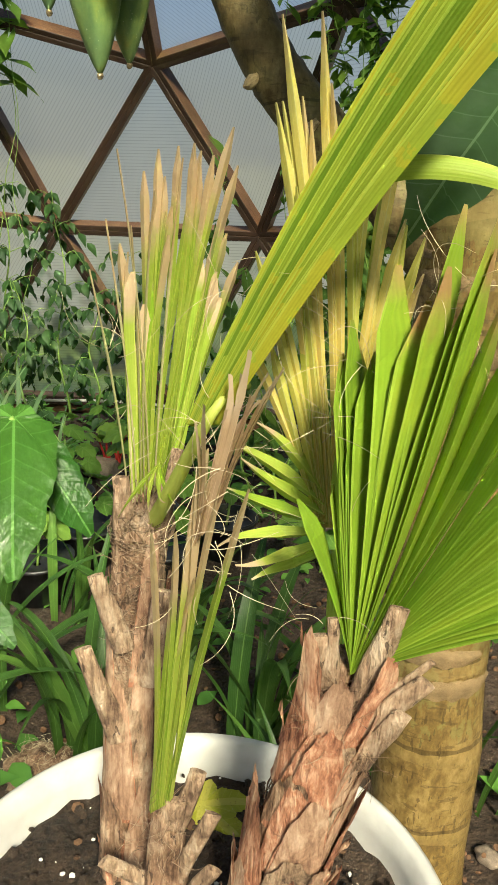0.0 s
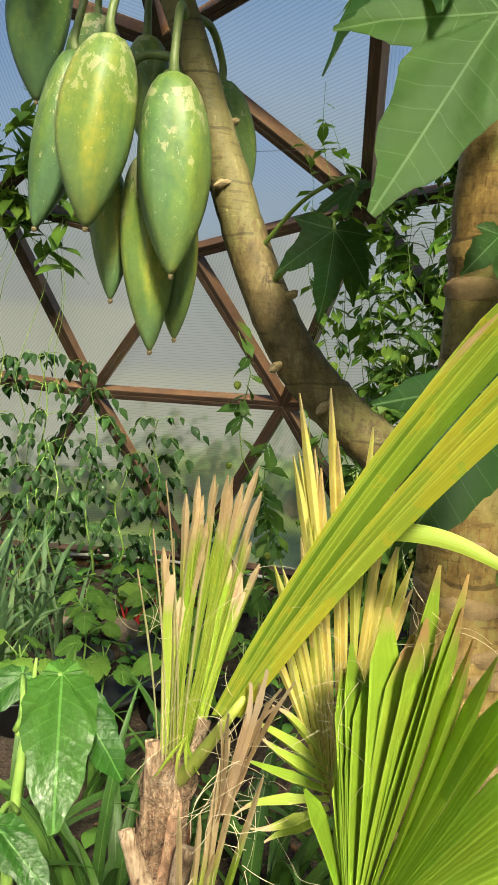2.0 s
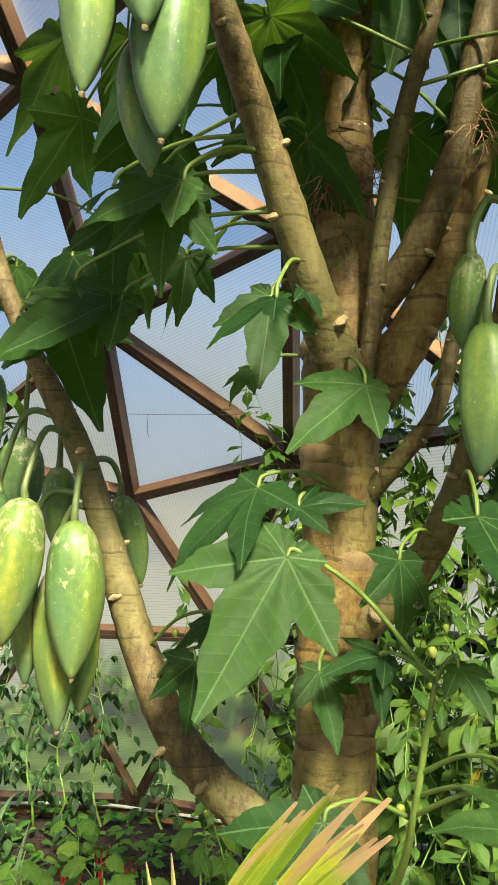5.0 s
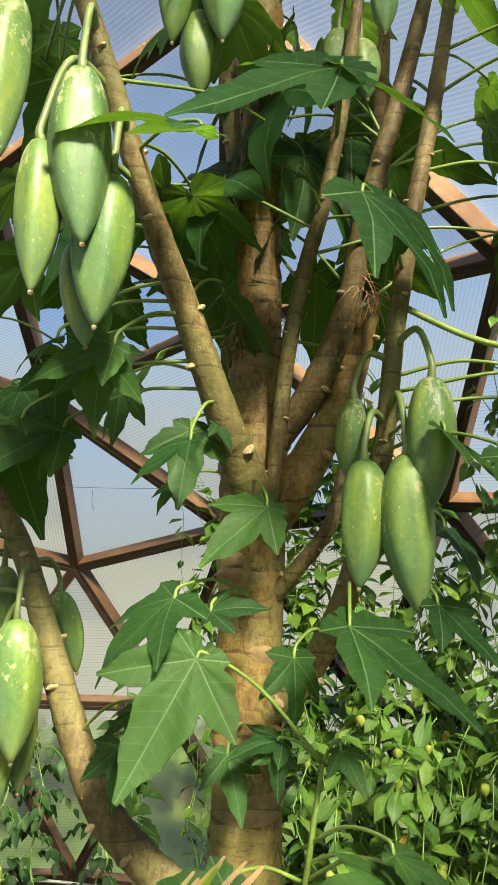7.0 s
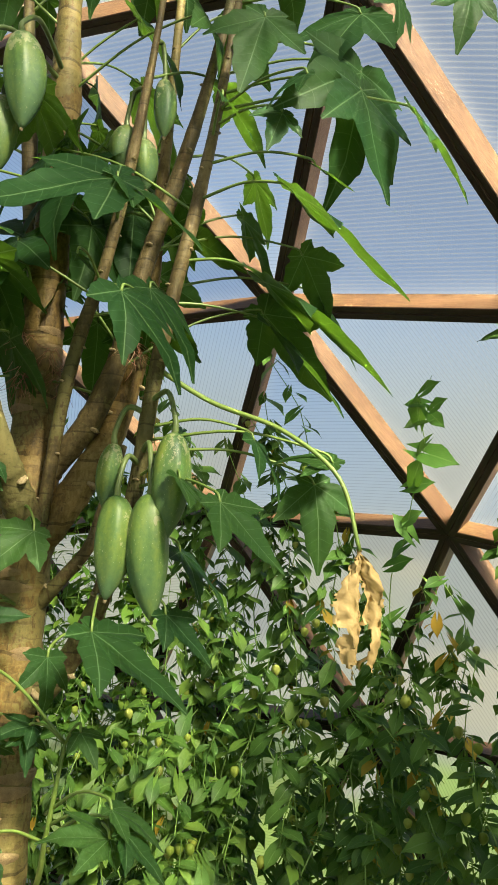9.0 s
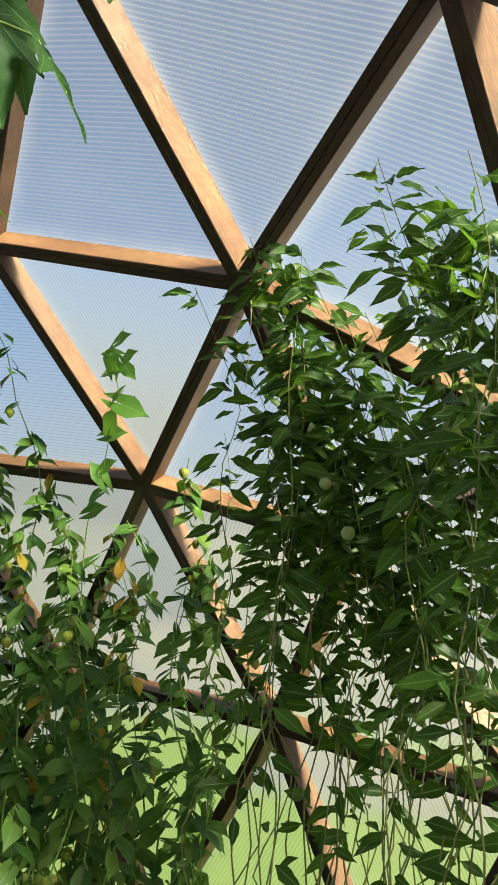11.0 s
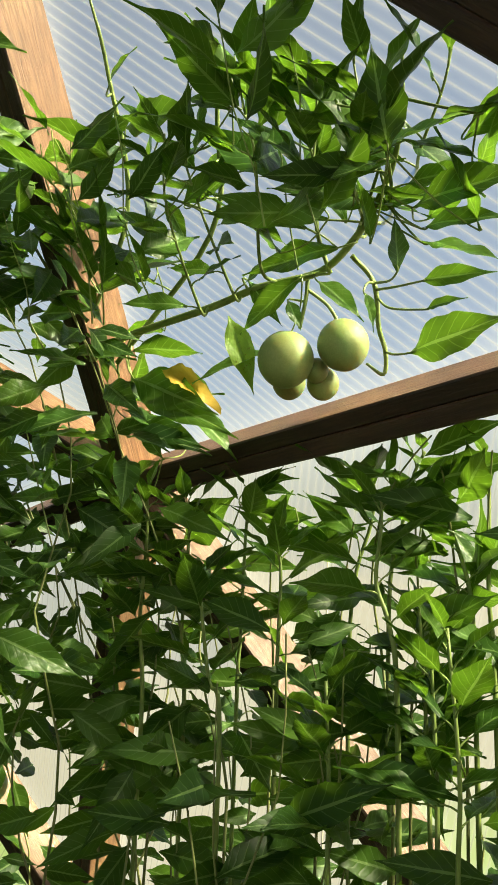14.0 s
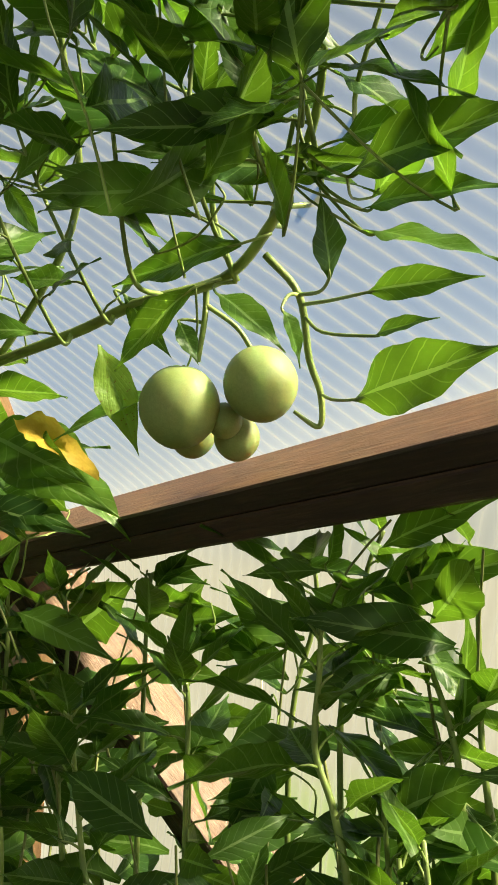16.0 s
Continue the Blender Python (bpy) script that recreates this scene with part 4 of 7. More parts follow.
# ---------------------------------------------------------------- white pot
POT = Vector((-0.105, 0.434, 0.10))


def lathe(profile, sides=72):
    bm = bmesh.new()
    last = None
    for r, z in profile:
        ring = [bm.verts.new((r * math.cos(math.tau * k / sides), r * math.sin(math.tau * k / sides), z)) for k in range(sides)]
        if last:
            for k in range(sides):
                bm.faces.new((last[k], last[(k + 1) % sides], ring[(k + 1) % sides], ring[k]))
        last = ring
    return smooth(bm)


pot = thing("plant_pot", POT, "tall white plastic plant pot filled with dark potting soil", "pot")
part("body", lathe(((0.02, 0.0), (0.15, 0.0), (0.155, 0.02), (0.180, 0.52), (0.190, 0.525), (0.194, 0.545), (0.193, 0.557), (0.187, 0.562), (0.180, 0.558), (0.176, 0.54), (0.173, 0.46), (0.16, 0.45))), WHITE_PLASTIC, pot)
bm = bmesh.new()
rings, sides = 26, 64
last = None
for i in range(rings + 1):
    r = 0.1755 * i / rings
    ring = []
    for k in range(sides if i else 1):
        a = math.tau * k / sides
        p = Vector((r * math.cos(a), r * math.sin(a), 0))
        z = 0.530 + 0.012 * noise.noise(p * 28) + 0.007 * noise.noise(p * 75) + 0.004 * noise.noise(p * 170) - 0.01 * (r / 0.176) ** 2
        ring.append(bm.verts.new((p.x, p.y, z)))
    if last and len(last) == 1:
        for k in range(sides):
            bm.faces.new((last[0], ring[k], ring[(k + 1) % sides]))
    elif last:
        for k in range(sides):
            bm.faces.new((last[k], ring[k], ring[(k + 1) % sides], last[(k + 1) % sides]))
    last = ring
part("soil", smooth(bm), POTTING, pot, "dark crumbly potting soil with white perlite")


def crumbs(name, count, radius, low, high, z, material, seed, parent, squash=0.7):
    """Loose grains, joined into one mesh."""
    r_ = random.Random(seed)
    bm = bmesh.new()
    for _ in range(count):
        a, d, s = r_.uniform(0, math.tau), radius * math.sqrt(r_.random()), r_.uniform(low, high)
        m = Matrix.Translation((d * math.cos(a), d * math.sin(a), z + s * 0.2)) @ Matrix.Rotation(r_.uniform(0, 6), 4, "X") @ Matrix.Rotation(r_.uniform(0, 6), 4, "Z") @ Matrix.Diagonal((s, s * r_.uniform(0.6, 1), s * squash, 1))
        bmesh.ops.create_icosphere(bm, subdivisions=1, radius=1.0, matrix=m)
    return tagged(part(name, bm, material, parent), kind="stuff")


PERLITE = plain("perlite", (0.62, 0.60, 0.55), (0.85, 0.84, 0.80), 200, 0.9, 0.3, 0.001)
BARK_CHIP = plain("bark_chip", (0.05, 0.025, 0.012), (0.20, 0.10, 0.05), 80, 0.9, 0.5, 0.003)
crumbs("perlite", 150, 0.165, 0.0008, 0.0030, 0.533, PERLITE, 3, pot)
crumbs("crumbled_soil", 420, 0.170, 0.0015, 0.006, 0.531, POTTING, 5, pot)
crumbs("chipped_bark", 60, 0.165, 0.002, 0.006, 0.532, BARK_CHIP, 6, pot, 0.4)

# ---------------------------------------------------------------- fan palms
def frond_skin(name, low, high, tip, dry_from, streak=0.35, seed=0.0, warm=(0.62, 0.42, 0.03)):
    """A pleated segment: colour drifts from its foot to a dry tip, each segment a little different."""
    m, n, l, p = shader(name)
    uv = n.new("ShaderNodeUVMap").outputs["UV"]
    sep = n.new("ShaderNodeSeparateXYZ")
    l.new(uv, sep.inputs[0])
    isle = n.new("ShaderNodeNewGeometry").outputs["Random Per Island"]
    apart = n.new("ShaderNodeCombineXYZ")
    l.new(math_node(n, l, "MULTIPLY", isle, 90.0), apart.inputs[0])
    v = n.new("ShaderNodeVectorMath")
    v.operation = "ADD"
    l.new(coords(n, l, (3.2, 0.9, 1), "UV"), v.inputs[0])
    l.new(apart.outputs[0], v.inputs[1])
    lines = noise_node(n, l, 3.0, 4, v.outputs[0])
    veins = math_node(n, l, "ADD", math_node(n, l, "MULTIPLY", math_node(n, l, "SINE", math_node(n, l, "MULTIPLY", sep.outputs[0], 26.0)), 0.5), 0.5)
    ridge = math_node(n, l, "LESS_THAN", math_node(n, l, "ABSOLUTE", sep.outputs[0]), 0.10)
    blotch = noise_node(n, l, 26, 4, coords(n, l), 0.6)
    t = math_node(n, l, "ADD", math_node(n, l, "MULTIPLY", lines, 0.5), math_node(n, l, "MULTIPLY", isle, 0.5))
    col = ramp(n, l, t, ((0.25, low), (0.75, high)))
    col = mixed(n, l, math_node(n, l, "MULTIPLY", math_node(n, l, "GREATER_THAN", math_node(n, l, "ADD", math_node(n, l, "MULTIPLY", blotch, 0.7), math_node(n, l, "MULTIPLY", isle, 0.3)), 0.72 - streak * 0.5), streak), col, warm)
    col = mixed(n, l, math_node(n, l, "MULTIPLY", ridge, 0.40), col, tuple(min(0.8, 1.5 * q + 0.06) for q in high))
    col = mixed(n, l, math_node(n, l, "MULTIPLY", veins, 0.13), col, tuple(0.6 * q for q in low))
    age = math_node(n, l, "ADD", sep.outputs[1], math_node(n, l, "MULTIPLY", math_node(n, l, "SUBTRACT", math_node(n, l, "ADD", blotch, isle), 1.0), 0.22))
    dry = n.new("ShaderNodeMapRange")
    dry.inputs["From Min"].default_value, dry.inputs["From Max"].default_value = dry_from, dry_from + 0.10
    l.new(age, dry.inputs["Value"])
    col = mixed(n, l, dry.outputs["Result"], col, tip)
    l.new(col, p.inputs["Base Color"])
    p.inputs["Roughness"].default_value = 0.42
    p.inputs["Specular IOR Level"].default_value = 0.35
    bump(n, l, p, math_node(n, l, "ADD", lines, math_node(n, l, "MULTIPLY", veins, 0.4)), 0.24, 0.0012)
    tr = n.new("ShaderNodeBsdfTranslucent")
    l.new(mixed(n, l, 0.35, col, (0.5, 0.6, 0.03)), tr.inputs["Color"])
    mix = n.new("ShaderNodeMixShader")
    mix.inputs[0].default_value = 0.40
    l.new(p.outputs[0], mix.inputs[1])
    l.new(tr.outputs[0], mix.inputs[2])
    l.new(mix.outputs[0], n["Material Output"].inputs["Surface"])
    return m


GREEN_FROND = frond_skin("green_frond", (0.19, 0.36, 0.028), (0.37, 0.53, 0.055), (0.50, 0.30, 0.14), 0.95, 0.06)
LIME_FROND = frond_skin("lime_frond", (0.26, 0.42, 0.04), (0.54, 0.64, 0.12), (0.66, 0.50, 0.33), 0.80, 0.10)
GOLD_FROND = frond_skin("gold_frond", (0.52, 0.56, 0.10), (0.86, 0.70, 0.28), (0.62, 0.46, 0.28), 0.95, 0.25, warm=(0.80, 0.56, 0.08))
PALE_FROND = frond_skin("pale_frond", (0.46, 0.44, 0.20), (0.78, 0.68, 0.46), (0.64, 0.48, 0.32), 0.74, 0.05)
ARCH_FROND = frond_skin("arching_frond", (0.12, 0.235, 0.018), (0.36, 0.44, 0.048), (0.50, 0.33, 0.20), 0.88, 0.32)
DRY_FROND = frond_skin("dry_frond", (0.26, 0.42, 0.04), (0.52, 0.58, 0.12), (0.62, 0.47, 0.30), 0.66, 0.08)
FIBRE = plain("palm_fibre", (0.55, 0.44, 0.26), (0.80, 0.72, 0.52), 60, 0.8, 0.1, 0.001)
PALM_BARK = fibrous("palm_bark", (0.06, 0.027, 0.015), (0.26, 0.15, 0.09), (0.54, 0.39, 0.27))
STUB = fibrous("cut_stalk", (0.11, 0.062, 0.040), (0.34, 0.225, 0.145), (0.58, 0.45, 0.33))
PAPER = fibrous("papery_leaf_base", (0.15, 0.075, 0.045), (0.34, 0.205, 0.132), (0.54, 0.39, 0.28), 0.12, 0.45)
RED_SHEATH = fibrous("red_sheath", (0.11, 0.030, 0.015), (0.40, 0.175, 0.10), (0.66, 0.44, 0.30), 0.35, 0.7)


def frond(parent, origin, base, tips, count, material, split=0.6, pleat=0.5, sag=0.0, spread=1.0, face=(0, -1, 0.1), label="", seed=0, curl=0.0, foot=None, root=0.0, ragged=0.05, rise=0.0, wide=None):
    """A pleated fan from base through a row of tips: count segments, joined to split of their length, free beyond it."""
    r_ = random.Random(seed)
    base = first = Vector(base)
    line = catmull([(*t, 0) for t in tips], 12)
    bm = bmesh.new()
    uv = bm.loops.layers.uv.new("UVMap")
    face = Vector(face).normalized()
    along = np.concatenate([[0.0], np.cumsum([np.linalg.norm(q[:3] - p[:3]) for p, q in zip(line, line[1:])])])
    ends = [Vector([float(np.interp(along[-1] * k / (count - 1), along, [q[axis] for q in line])) for axis in range(3)]) for k in range(count)]
    for k, end in enumerate(ends):
        end = end + Vector((r_.uniform(-1, 1), r_.uniform(-1, 1), r_.uniform(-1, 1))) * 0.006
        if foot is not None:
            base = first.lerp(Vector(foot), k / (count - 1))
        way = (end - base) * r_.uniform(0.98 - ragged, 1.0 + ragged)
        nxt = ends[min(k + 1, count - 1)] - ends[max(k - 1, 0)]
        gap = wide / spread if wide else nxt.length / (2 if 0 < k < count - 1 else 1)
        side = (nxt - nxt.dot(way.normalized()) * way.normalized())
        side = side.normalized() if side.length > 1e-6 else way.cross(face).normalized()
        up = side.cross(way).normalized()
        if up.dot(face) < 0:
            up = -up
        last, rows = None, 14
        drift, bend_ = r_.uniform(-1, 1) * 0.004, r_.uniform(-1, 1) * ragged * 1.6
        for i in range(rows + 1):
            s = i / rows
            half = 0.5 * gap * spread * (root + (1 - root) * s / max(split, 0.01) * split if root == 0 else root + (split - root) * s / split) if s < split else 0.5 * gap * spread * split * max(0.02, ((1 - s) / (1 - split)) ** 0.8)
            half = max(half, 0.0006)
            c = base + way * s + Vector((-0.3, 0, 1)) * rise * 4 * s * (1 - s) - Vector((0, 0, sag)) * s * s + side * drift * s * s * 4 + up * (curl * s * s + bend_ * max(0.0, s - 0.7) ** 2)
            fold = half * pleat * (1.5 if s > split else 1.0) + 0.0004
            trio = (bm.verts.new(c - side * half - up * fold), bm.verts.new(c + up * fold), bm.verts.new(c + side * half - up * fold))
            if last:
                for j in (0, 1):
                    f = bm.faces.new((last[j], last[j + 1], trio[j + 1], trio[j]))
                    f.smooth = False
                    for loop, w in zip(f.loops, ((j - 1, (i - 1) / rows), (j, (i - 1) / rows), (j, s), (j - 1, s))):
                        loop[uv].uv = w
            last = trio
    bmesh.ops.translate(bm, verts=bm.verts, vec=-Vector(origin))
    return part("frond", bm, material, parent, label)


def stub(parent, origin, a, b, width, material=None, flat=0.5):
    """A cut leaf stalk: broad at its foot, flattened, hollowed on the inner side, sawn off square."""
    a, b, o = Vector(a), Vector(b), Vector(origin)
    d = (b - a).normalized()
    side = d.cross(Vector((0, -1, 0.2))).normalized()
    up = side.cross(d)
    bm, last = bmesh.new(), None
    for i in range(7):
        s = i / 6
        w = width * (0.62 - 0.16 * s + 0.05 * math.sin(5 * s + width * 900))
        c = a - d * 0.01 + (b - a + d * 0.012) * s - o
        ring = []
        for k in range(10):
            t = math.tau * k / 10
            q = side * math.cos(t) * w + up * math.sin(t) * w * flat * (1.0 if math.sin(t) > 0 else 0.55)
            q += (side * noise.noise(c * 60 + q * 40) + up * noise.noise(c * 70 + q * 55)) * width * 0.07
            ring.append(bm.verts.new(c + q))
        if last:
            for k in range(10):
                bm.faces.new((last[k], last[(k + 1) % 10], ring[(k + 1) % 10], ring[k]))
        last = ring
    smooth(bm)
    bm.faces.new(last)
    return part("leaf_stub", bm, material or STUB, parent)


def sheath(parent, origin, centre, r, z0, z1, turn, arc, material, lean=0.2):
    """A papery leaf base wrapped round the trunk, its top edge torn and standing off."""
    bm, last = bmesh.new(), None
    r_ = random.Random(int(z0 * 1000 + turn * 77))
    for i in range(8):
        s = i / 7
        ring = []
        for k in range(11):
            u = k / 10 * 2 - 1
            a = turn + u * arc * (1 - 0.55 * s)
            rr = r * (1.06 + lean * s * s + 0.05 * noise.noise(Vector((a * 3, s * 4, z0 * 20))))
            z = z0 + (z1 - z0) * s * (1 - 0.16 * u * u) + (r_.uniform(-0.003, 0.003) if i == 7 else 0)
            c = centre(z)
            ring.append(bm.verts.new((c.x + rr * math.sin(a) - origin[0], c.y - rr * math.cos(a) - origin[1], z - origin[2])))
        if last:
            for k in range(10):
                bm.faces.new((last[k], last[k + 1], ring[k + 1], ring[k]))
        last = ring
    ob = part("leaf_base", smooth(bm), material, parent)
    return ob


def fibres(parent, origin, spots, count, seed, material, low=0.02, high=0.07, thick=0.0002, up=0.3):
    """Loose curled threads round the given spots, joined into one mesh."""
    r_ = random.Random(seed)
    bm = bmesh.new()
    for _ in range(count):
        p = Vector(r_.choice(spots)) + Vector((r_.uniform(-1, 1), r_.uniform(-1, 1), r_.uniform(-1, 1))) * 0.012 - Vector(origin)
        d = Vector((r_.uniform(-1, 1), r_.uniform(-0.7, 0.4), r_.uniform(-0.8, 0.8) + up)).normalized()
        turn = Vector((r_.uniform(-1, 1), r_.uniform(-1, 1), r_.uniform(-1, 1))) * 0.28
        length, rows = r_.uniform(low, high), []
        for i in range(6):
            rows.append((*p, thick * (1.15 - i / 7)))
            p = p + d * length / 6
            d = (d + d.cross(turn) + Vector((0, 0, -0.10))).normalized()
        tube(rows, 3, 2, bm)
    return tagged(part("fibre_tangle", bm, material, parent), kind="stuff")


def palm_trunk(parent, origin, rows, material):
    bm = tube([(x - origin[0], y - origin[1], z - origin[2], r) for x, y, z, r in rows], 22, 12, None, 0.35)
    for v in bm.verts:
        v.co += v.normal * 0.0012 * noise.noise(v.co * 420) if v.normal.length else Vector()
    part("trunk", bm, material, parent)
    line = [Vector(q[:3]) for q in catmull(rows, 6)]
    return lambda z: min(line, key=lambda q: abs(q.z - z))


def wound(parent, origin, axis, radius, z0, z1, count, seed, material):
    """Threads of leaf-base fibre wound round a trunk, crossing one another; joined into one mesh."""
    r_ = random.Random(seed)
    bm = bmesh.new()
    for _ in range(count):
        z, a, way = r_.uniform(z0, z1), r_.uniform(-1.9, 1.9), r_.choice((-1, 1))
        climb, sweep, rows = r_.uniform(-0.012, 0.02), r_.uniform(0.5, 1.3), []
        for i in range(6):
            c = axis(z)
            rr = radius(z) * r_.uniform(1.03, 1.12)
            rows.append((c.x + rr * math.sin(a) - origin[0], c.y - rr * math.cos(a) - origin[1], z - origin[2], r_.uniform(0.0003, 0.0006)))
            a, z = a + way * sweep / 5, z + climb / 5
        tube(rows, 3, 2, bm)
    return tagged(part("wound_fibre", bm, material, parent), kind="stuff")


# the slender palm with an upright folded fan
PALM_A = Vector((-0.155, 0.50, 0.615))
palm_a = thing("fan_palm", PALM_A, "slender young fan palm with fibrous trunk and ragged upright fans", "palm", "palms in the pot")
axis_a = palm_trunk(palm_a, PALM_A, ((-0.157, 0.5, 0.60, 0.023), (-0.153, 0.5, 0.676, 0.021), (-0.151, 0.5, 0.756, 0.019), (-0.149, 0.505, 0.827, 0.0165), (-0.147, 0.51, 0.893, 0.0165), (-0.145, 0.512, 0.925, 0.0175), (-0.141, 0.515, 0.956, 0.011)), PALM_BARK)
for one in (((-0.154, 0.5, 0.915), (-0.157, 0.495, 0.963), 0.0140), ((-0.157, 0.485, 0.848), (-0.172, 0.48, 0.898), 0.0134), ((-0.16, 0.48, 0.777), (-0.181, 0.475, 0.844), 0.0147),
            ((-0.137, 0.485, 0.822), (-0.126, 0.48, 0.888), 0.0160), ((-0.139, 0.495, 0.931), (-0.124, 0.49, 0.962), 0.0115), ((-0.13, 0.50, 0.93), (-0.118, 0.49, 0.985), 0.010)):
    stub(palm_a, PALM_A, *one)
for z0, z1, turn, arc, mat in ((0.62, 0.70, 0.6, 1.3, RED_SHEATH), (0.63, 0.72, -0.8, 1.2, PALM_BARK), (0.70, 0.80, -0.1, 1.1, STUB), (0.69, 0.79, 1.4, 1.0, PALM_BARK), (0.76, 0.83, 0.3, 0.9, STUB),
                               (0.80, 0.87, -1.0, 0.9, PALM_BARK), (0.84, 0.90, 0.9, 0.8, STUB)):
    sheath(palm_a, PALM_A, axis_a, 0.0195 if z0 < 0.75 else 0.0168, z0, z1, turn, arc, mat)
frond(palm_a, PALM_A, (-0.150, 0.502, 0.950), ((-0.149, 0.500, 1.085), (-0.147, 0.499, 1.118), (-0.140, 0.498, 1.142), (-0.128, 0.498, 1.160), (-0.113, 0.498, 1.174), (-0.101, 0.499, 1.175), (-0.092, 0.500, 1.158), (-0.094, 0.501, 1.12), (-0.100, 0.502, 1.085)), 30, LIME_FROND, 0.93, 1.1, 0, 0.95, label="upright folded fan with tan tips", seed=1, wide=0.0062, foot=(-0.124, 0.506, 0.952), root=0.45, ragged=0.04)
frond(palm_a, PALM_A, (-0.152, 0.498, 0.945), ((-0.156, 0.494, 1.10), (-0.150, 0.493, 1.13), (-0.143, 0.493, 1.15), (-0.13, 0.493, 1.165)), 7, PALE_FROND, 0.7, 0.9, 0, 0.30, label="bleached outer segments of the fan", seed=31, wide=0.0026, foot=(-0.135, 0.496, 0.948), root=0.4, ragged=0.04)
part("petiole", tube([(x - PALM_A.x, y - PALM_A.y, z - PALM_A.z, r) for x, y, z, r in ((-0.136, 0.50, 0.93, 0.006), (-0.118, 0.46, 0.975, 0.0050), (-0.098, 0.42, 1.026, 0.0035), (-0.085, 0.423, 1.045, 0.002))], 8, 6), LIME_FROND, palm_a)
frond(palm_a, PALM_A, (-0.108, 0.430, 1.022), ((0.040, 0.380, 1.305), (0.066, 0.358, 1.326), (0.090, 0.335, 1.340), (0.107, 0.316, 1.346), (0.117, 0.300, 1.345), (0.119, 0.290, 1.342)), 17, ARCH_FROND, 0.80, 1.7, 0.0, 1.0, face=(-0.5, -0.1, 0.85), label="long arching yellow-green fan", seed=2, wide=0.0074, foot=(-0.092, 0.424, 1.026), root=0.35, ragged=0.05, rise=0.014)
frond(palm_a, PALM_A, (-0.128, 0.47, 0.985), ((-0.150, 0.45, 0.962), (-0.140, 0.45, 0.958), (-0.126, 0.452, 0.955)), 4, LIME_FROND, 0.45, 0.5, 0, 0.8, seed=3, ragged=0.15)
wound(palm_a, PALM_A, axis_a, lambda z: 0.0172 + 0.006 * max(0.0, (0.82 - z) / 0.2) + 0.004 * math.exp(-((z - 0.922) / 0.010) ** 2), 0.80, 0.936, 480, 21, STUB)
fibres(palm_a, PALM_A, ((-0.145, 0.495, 0.93), (-0.14, 0.50, 0.95), (-0.15, 0.49, 0.90), (-0.148, 0.486, 0.86)), 130, 5, STUB, 0.01, 0.035, 0.00025, 0.0)
fibres(palm_a, PALM_A, ((-0.156, 0.5, 1.05), (-0.152, 0.5, 1.0), (-0.09, 0.49, 1.10), (-0.09, 0.42, 1.03), (-0.1, 0.42, 1.0), (-0.12, 0.44, 0.99), (-0.05, 0.42, 1.10)), 46, 6, FIBRE, 0.02, 0.07)

# the stout palm with wide fans
PALM_B = Vector((-0.05, 0.42, 0.615))
palm_b = thing("fan_palm", PALM_B, "stout young fan palm with cut stalks and wide pleated green fans", "palm", "palms in the pot")
axis_b = palm_trunk(palm_b, PALM_B, ((-0.056, 0.42, 0.60, 0.031), (-0.049, 0.42, 0.664, 0.029), (-0.04, 0.42, 0.715, 0.028), (-0.031, 0.415, 0.776, 0.025), (-0.02, 0.41, 0.833, 0.021), (-0.015, 0.405, 0.869, 0.015), (-0.012, 0.4, 0.895, 0.009)), PALM_BARK)
for one in (((-0.005, 0.385, 0.88), (0.008, 0.375, 0.94), 0.0140), ((0.001, 0.385, 0.861), (0.027, 0.375, 0.895), 0.0117), ((0.001, 0.385, 0.838), (0.016, 0.375, 0.874), 0.0118),
            ((-0.029, 0.395, 0.868), (-0.030, 0.39, 0.913), 0.0112), ((-0.022, 0.392, 0.88), (-0.024, 0.388, 0.925), 0.008), ((0.0, 0.39, 0.865), (0.03, 0.38, 0.905), 0.005)):
    stub(palm_b, PALM_B, *one)
for z0, z1, turn, arc, mat in ((0.62, 0.73, -0.9, 1.2, RED_SHEATH), (0.62, 0.71, 0.7, 1.1, RED_SHEATH), (0.67, 0.76, -0.1, 0.9, STUB), (0.69, 0.80, 1.2, 0.9, RED_SHEATH), (0.73, 0.82, -0.6, 0.9, PALM_BARK),
                               (0.76, 0.85, 0.15, 0.8, STUB), (0.78, 0.86, 0.9, 0.8, RED_SHEATH), (0.82, 0.88, -0.5, 0.8, PALM_BARK), (0.71, 0.80, 0.5, 0.6, STUB)):
    sheath(palm_b, PALM_B, axis_b, 0.028 if z0 < 0.70 else 0.0245 if z0 < 0.77 else 0.020, z0, z1, turn, arc, mat)
part("petiole", tube([(x - PALM_B.x, y - PALM_B.y, z - PALM_B.z, r) for x, y, z, r in ((-0.018, 0.42, 0.85, 0.006), (-0.014, 0.45, 0.885, 0.0055), (-0.012, 0.476, 0.925, 0.005))], 8, 6), GREEN_FROND, palm_b)
frond(palm_b, PALM_B, (-0.012, 0.386, 0.893), ((-0.032, 0.405, 1.00), (-0.030, 0.41, 1.06), (-0.020, 0.405, 1.09), (-0.005, 0.40, 1.098), (0.006, 0.39, 1.115), (0.023, 0.38, 1.136), (0.040, 0.37, 1.132), (0.066, 0.36, 1.10), (0.090, 0.355, 1.05), (0.092, 0.355, 0.99), (0.078, 0.357, 0.958)),
      33, GREEN_FROND, 0.80, 2.1, 0, 1.10, label="wide pleated fresh green fan", seed=4)
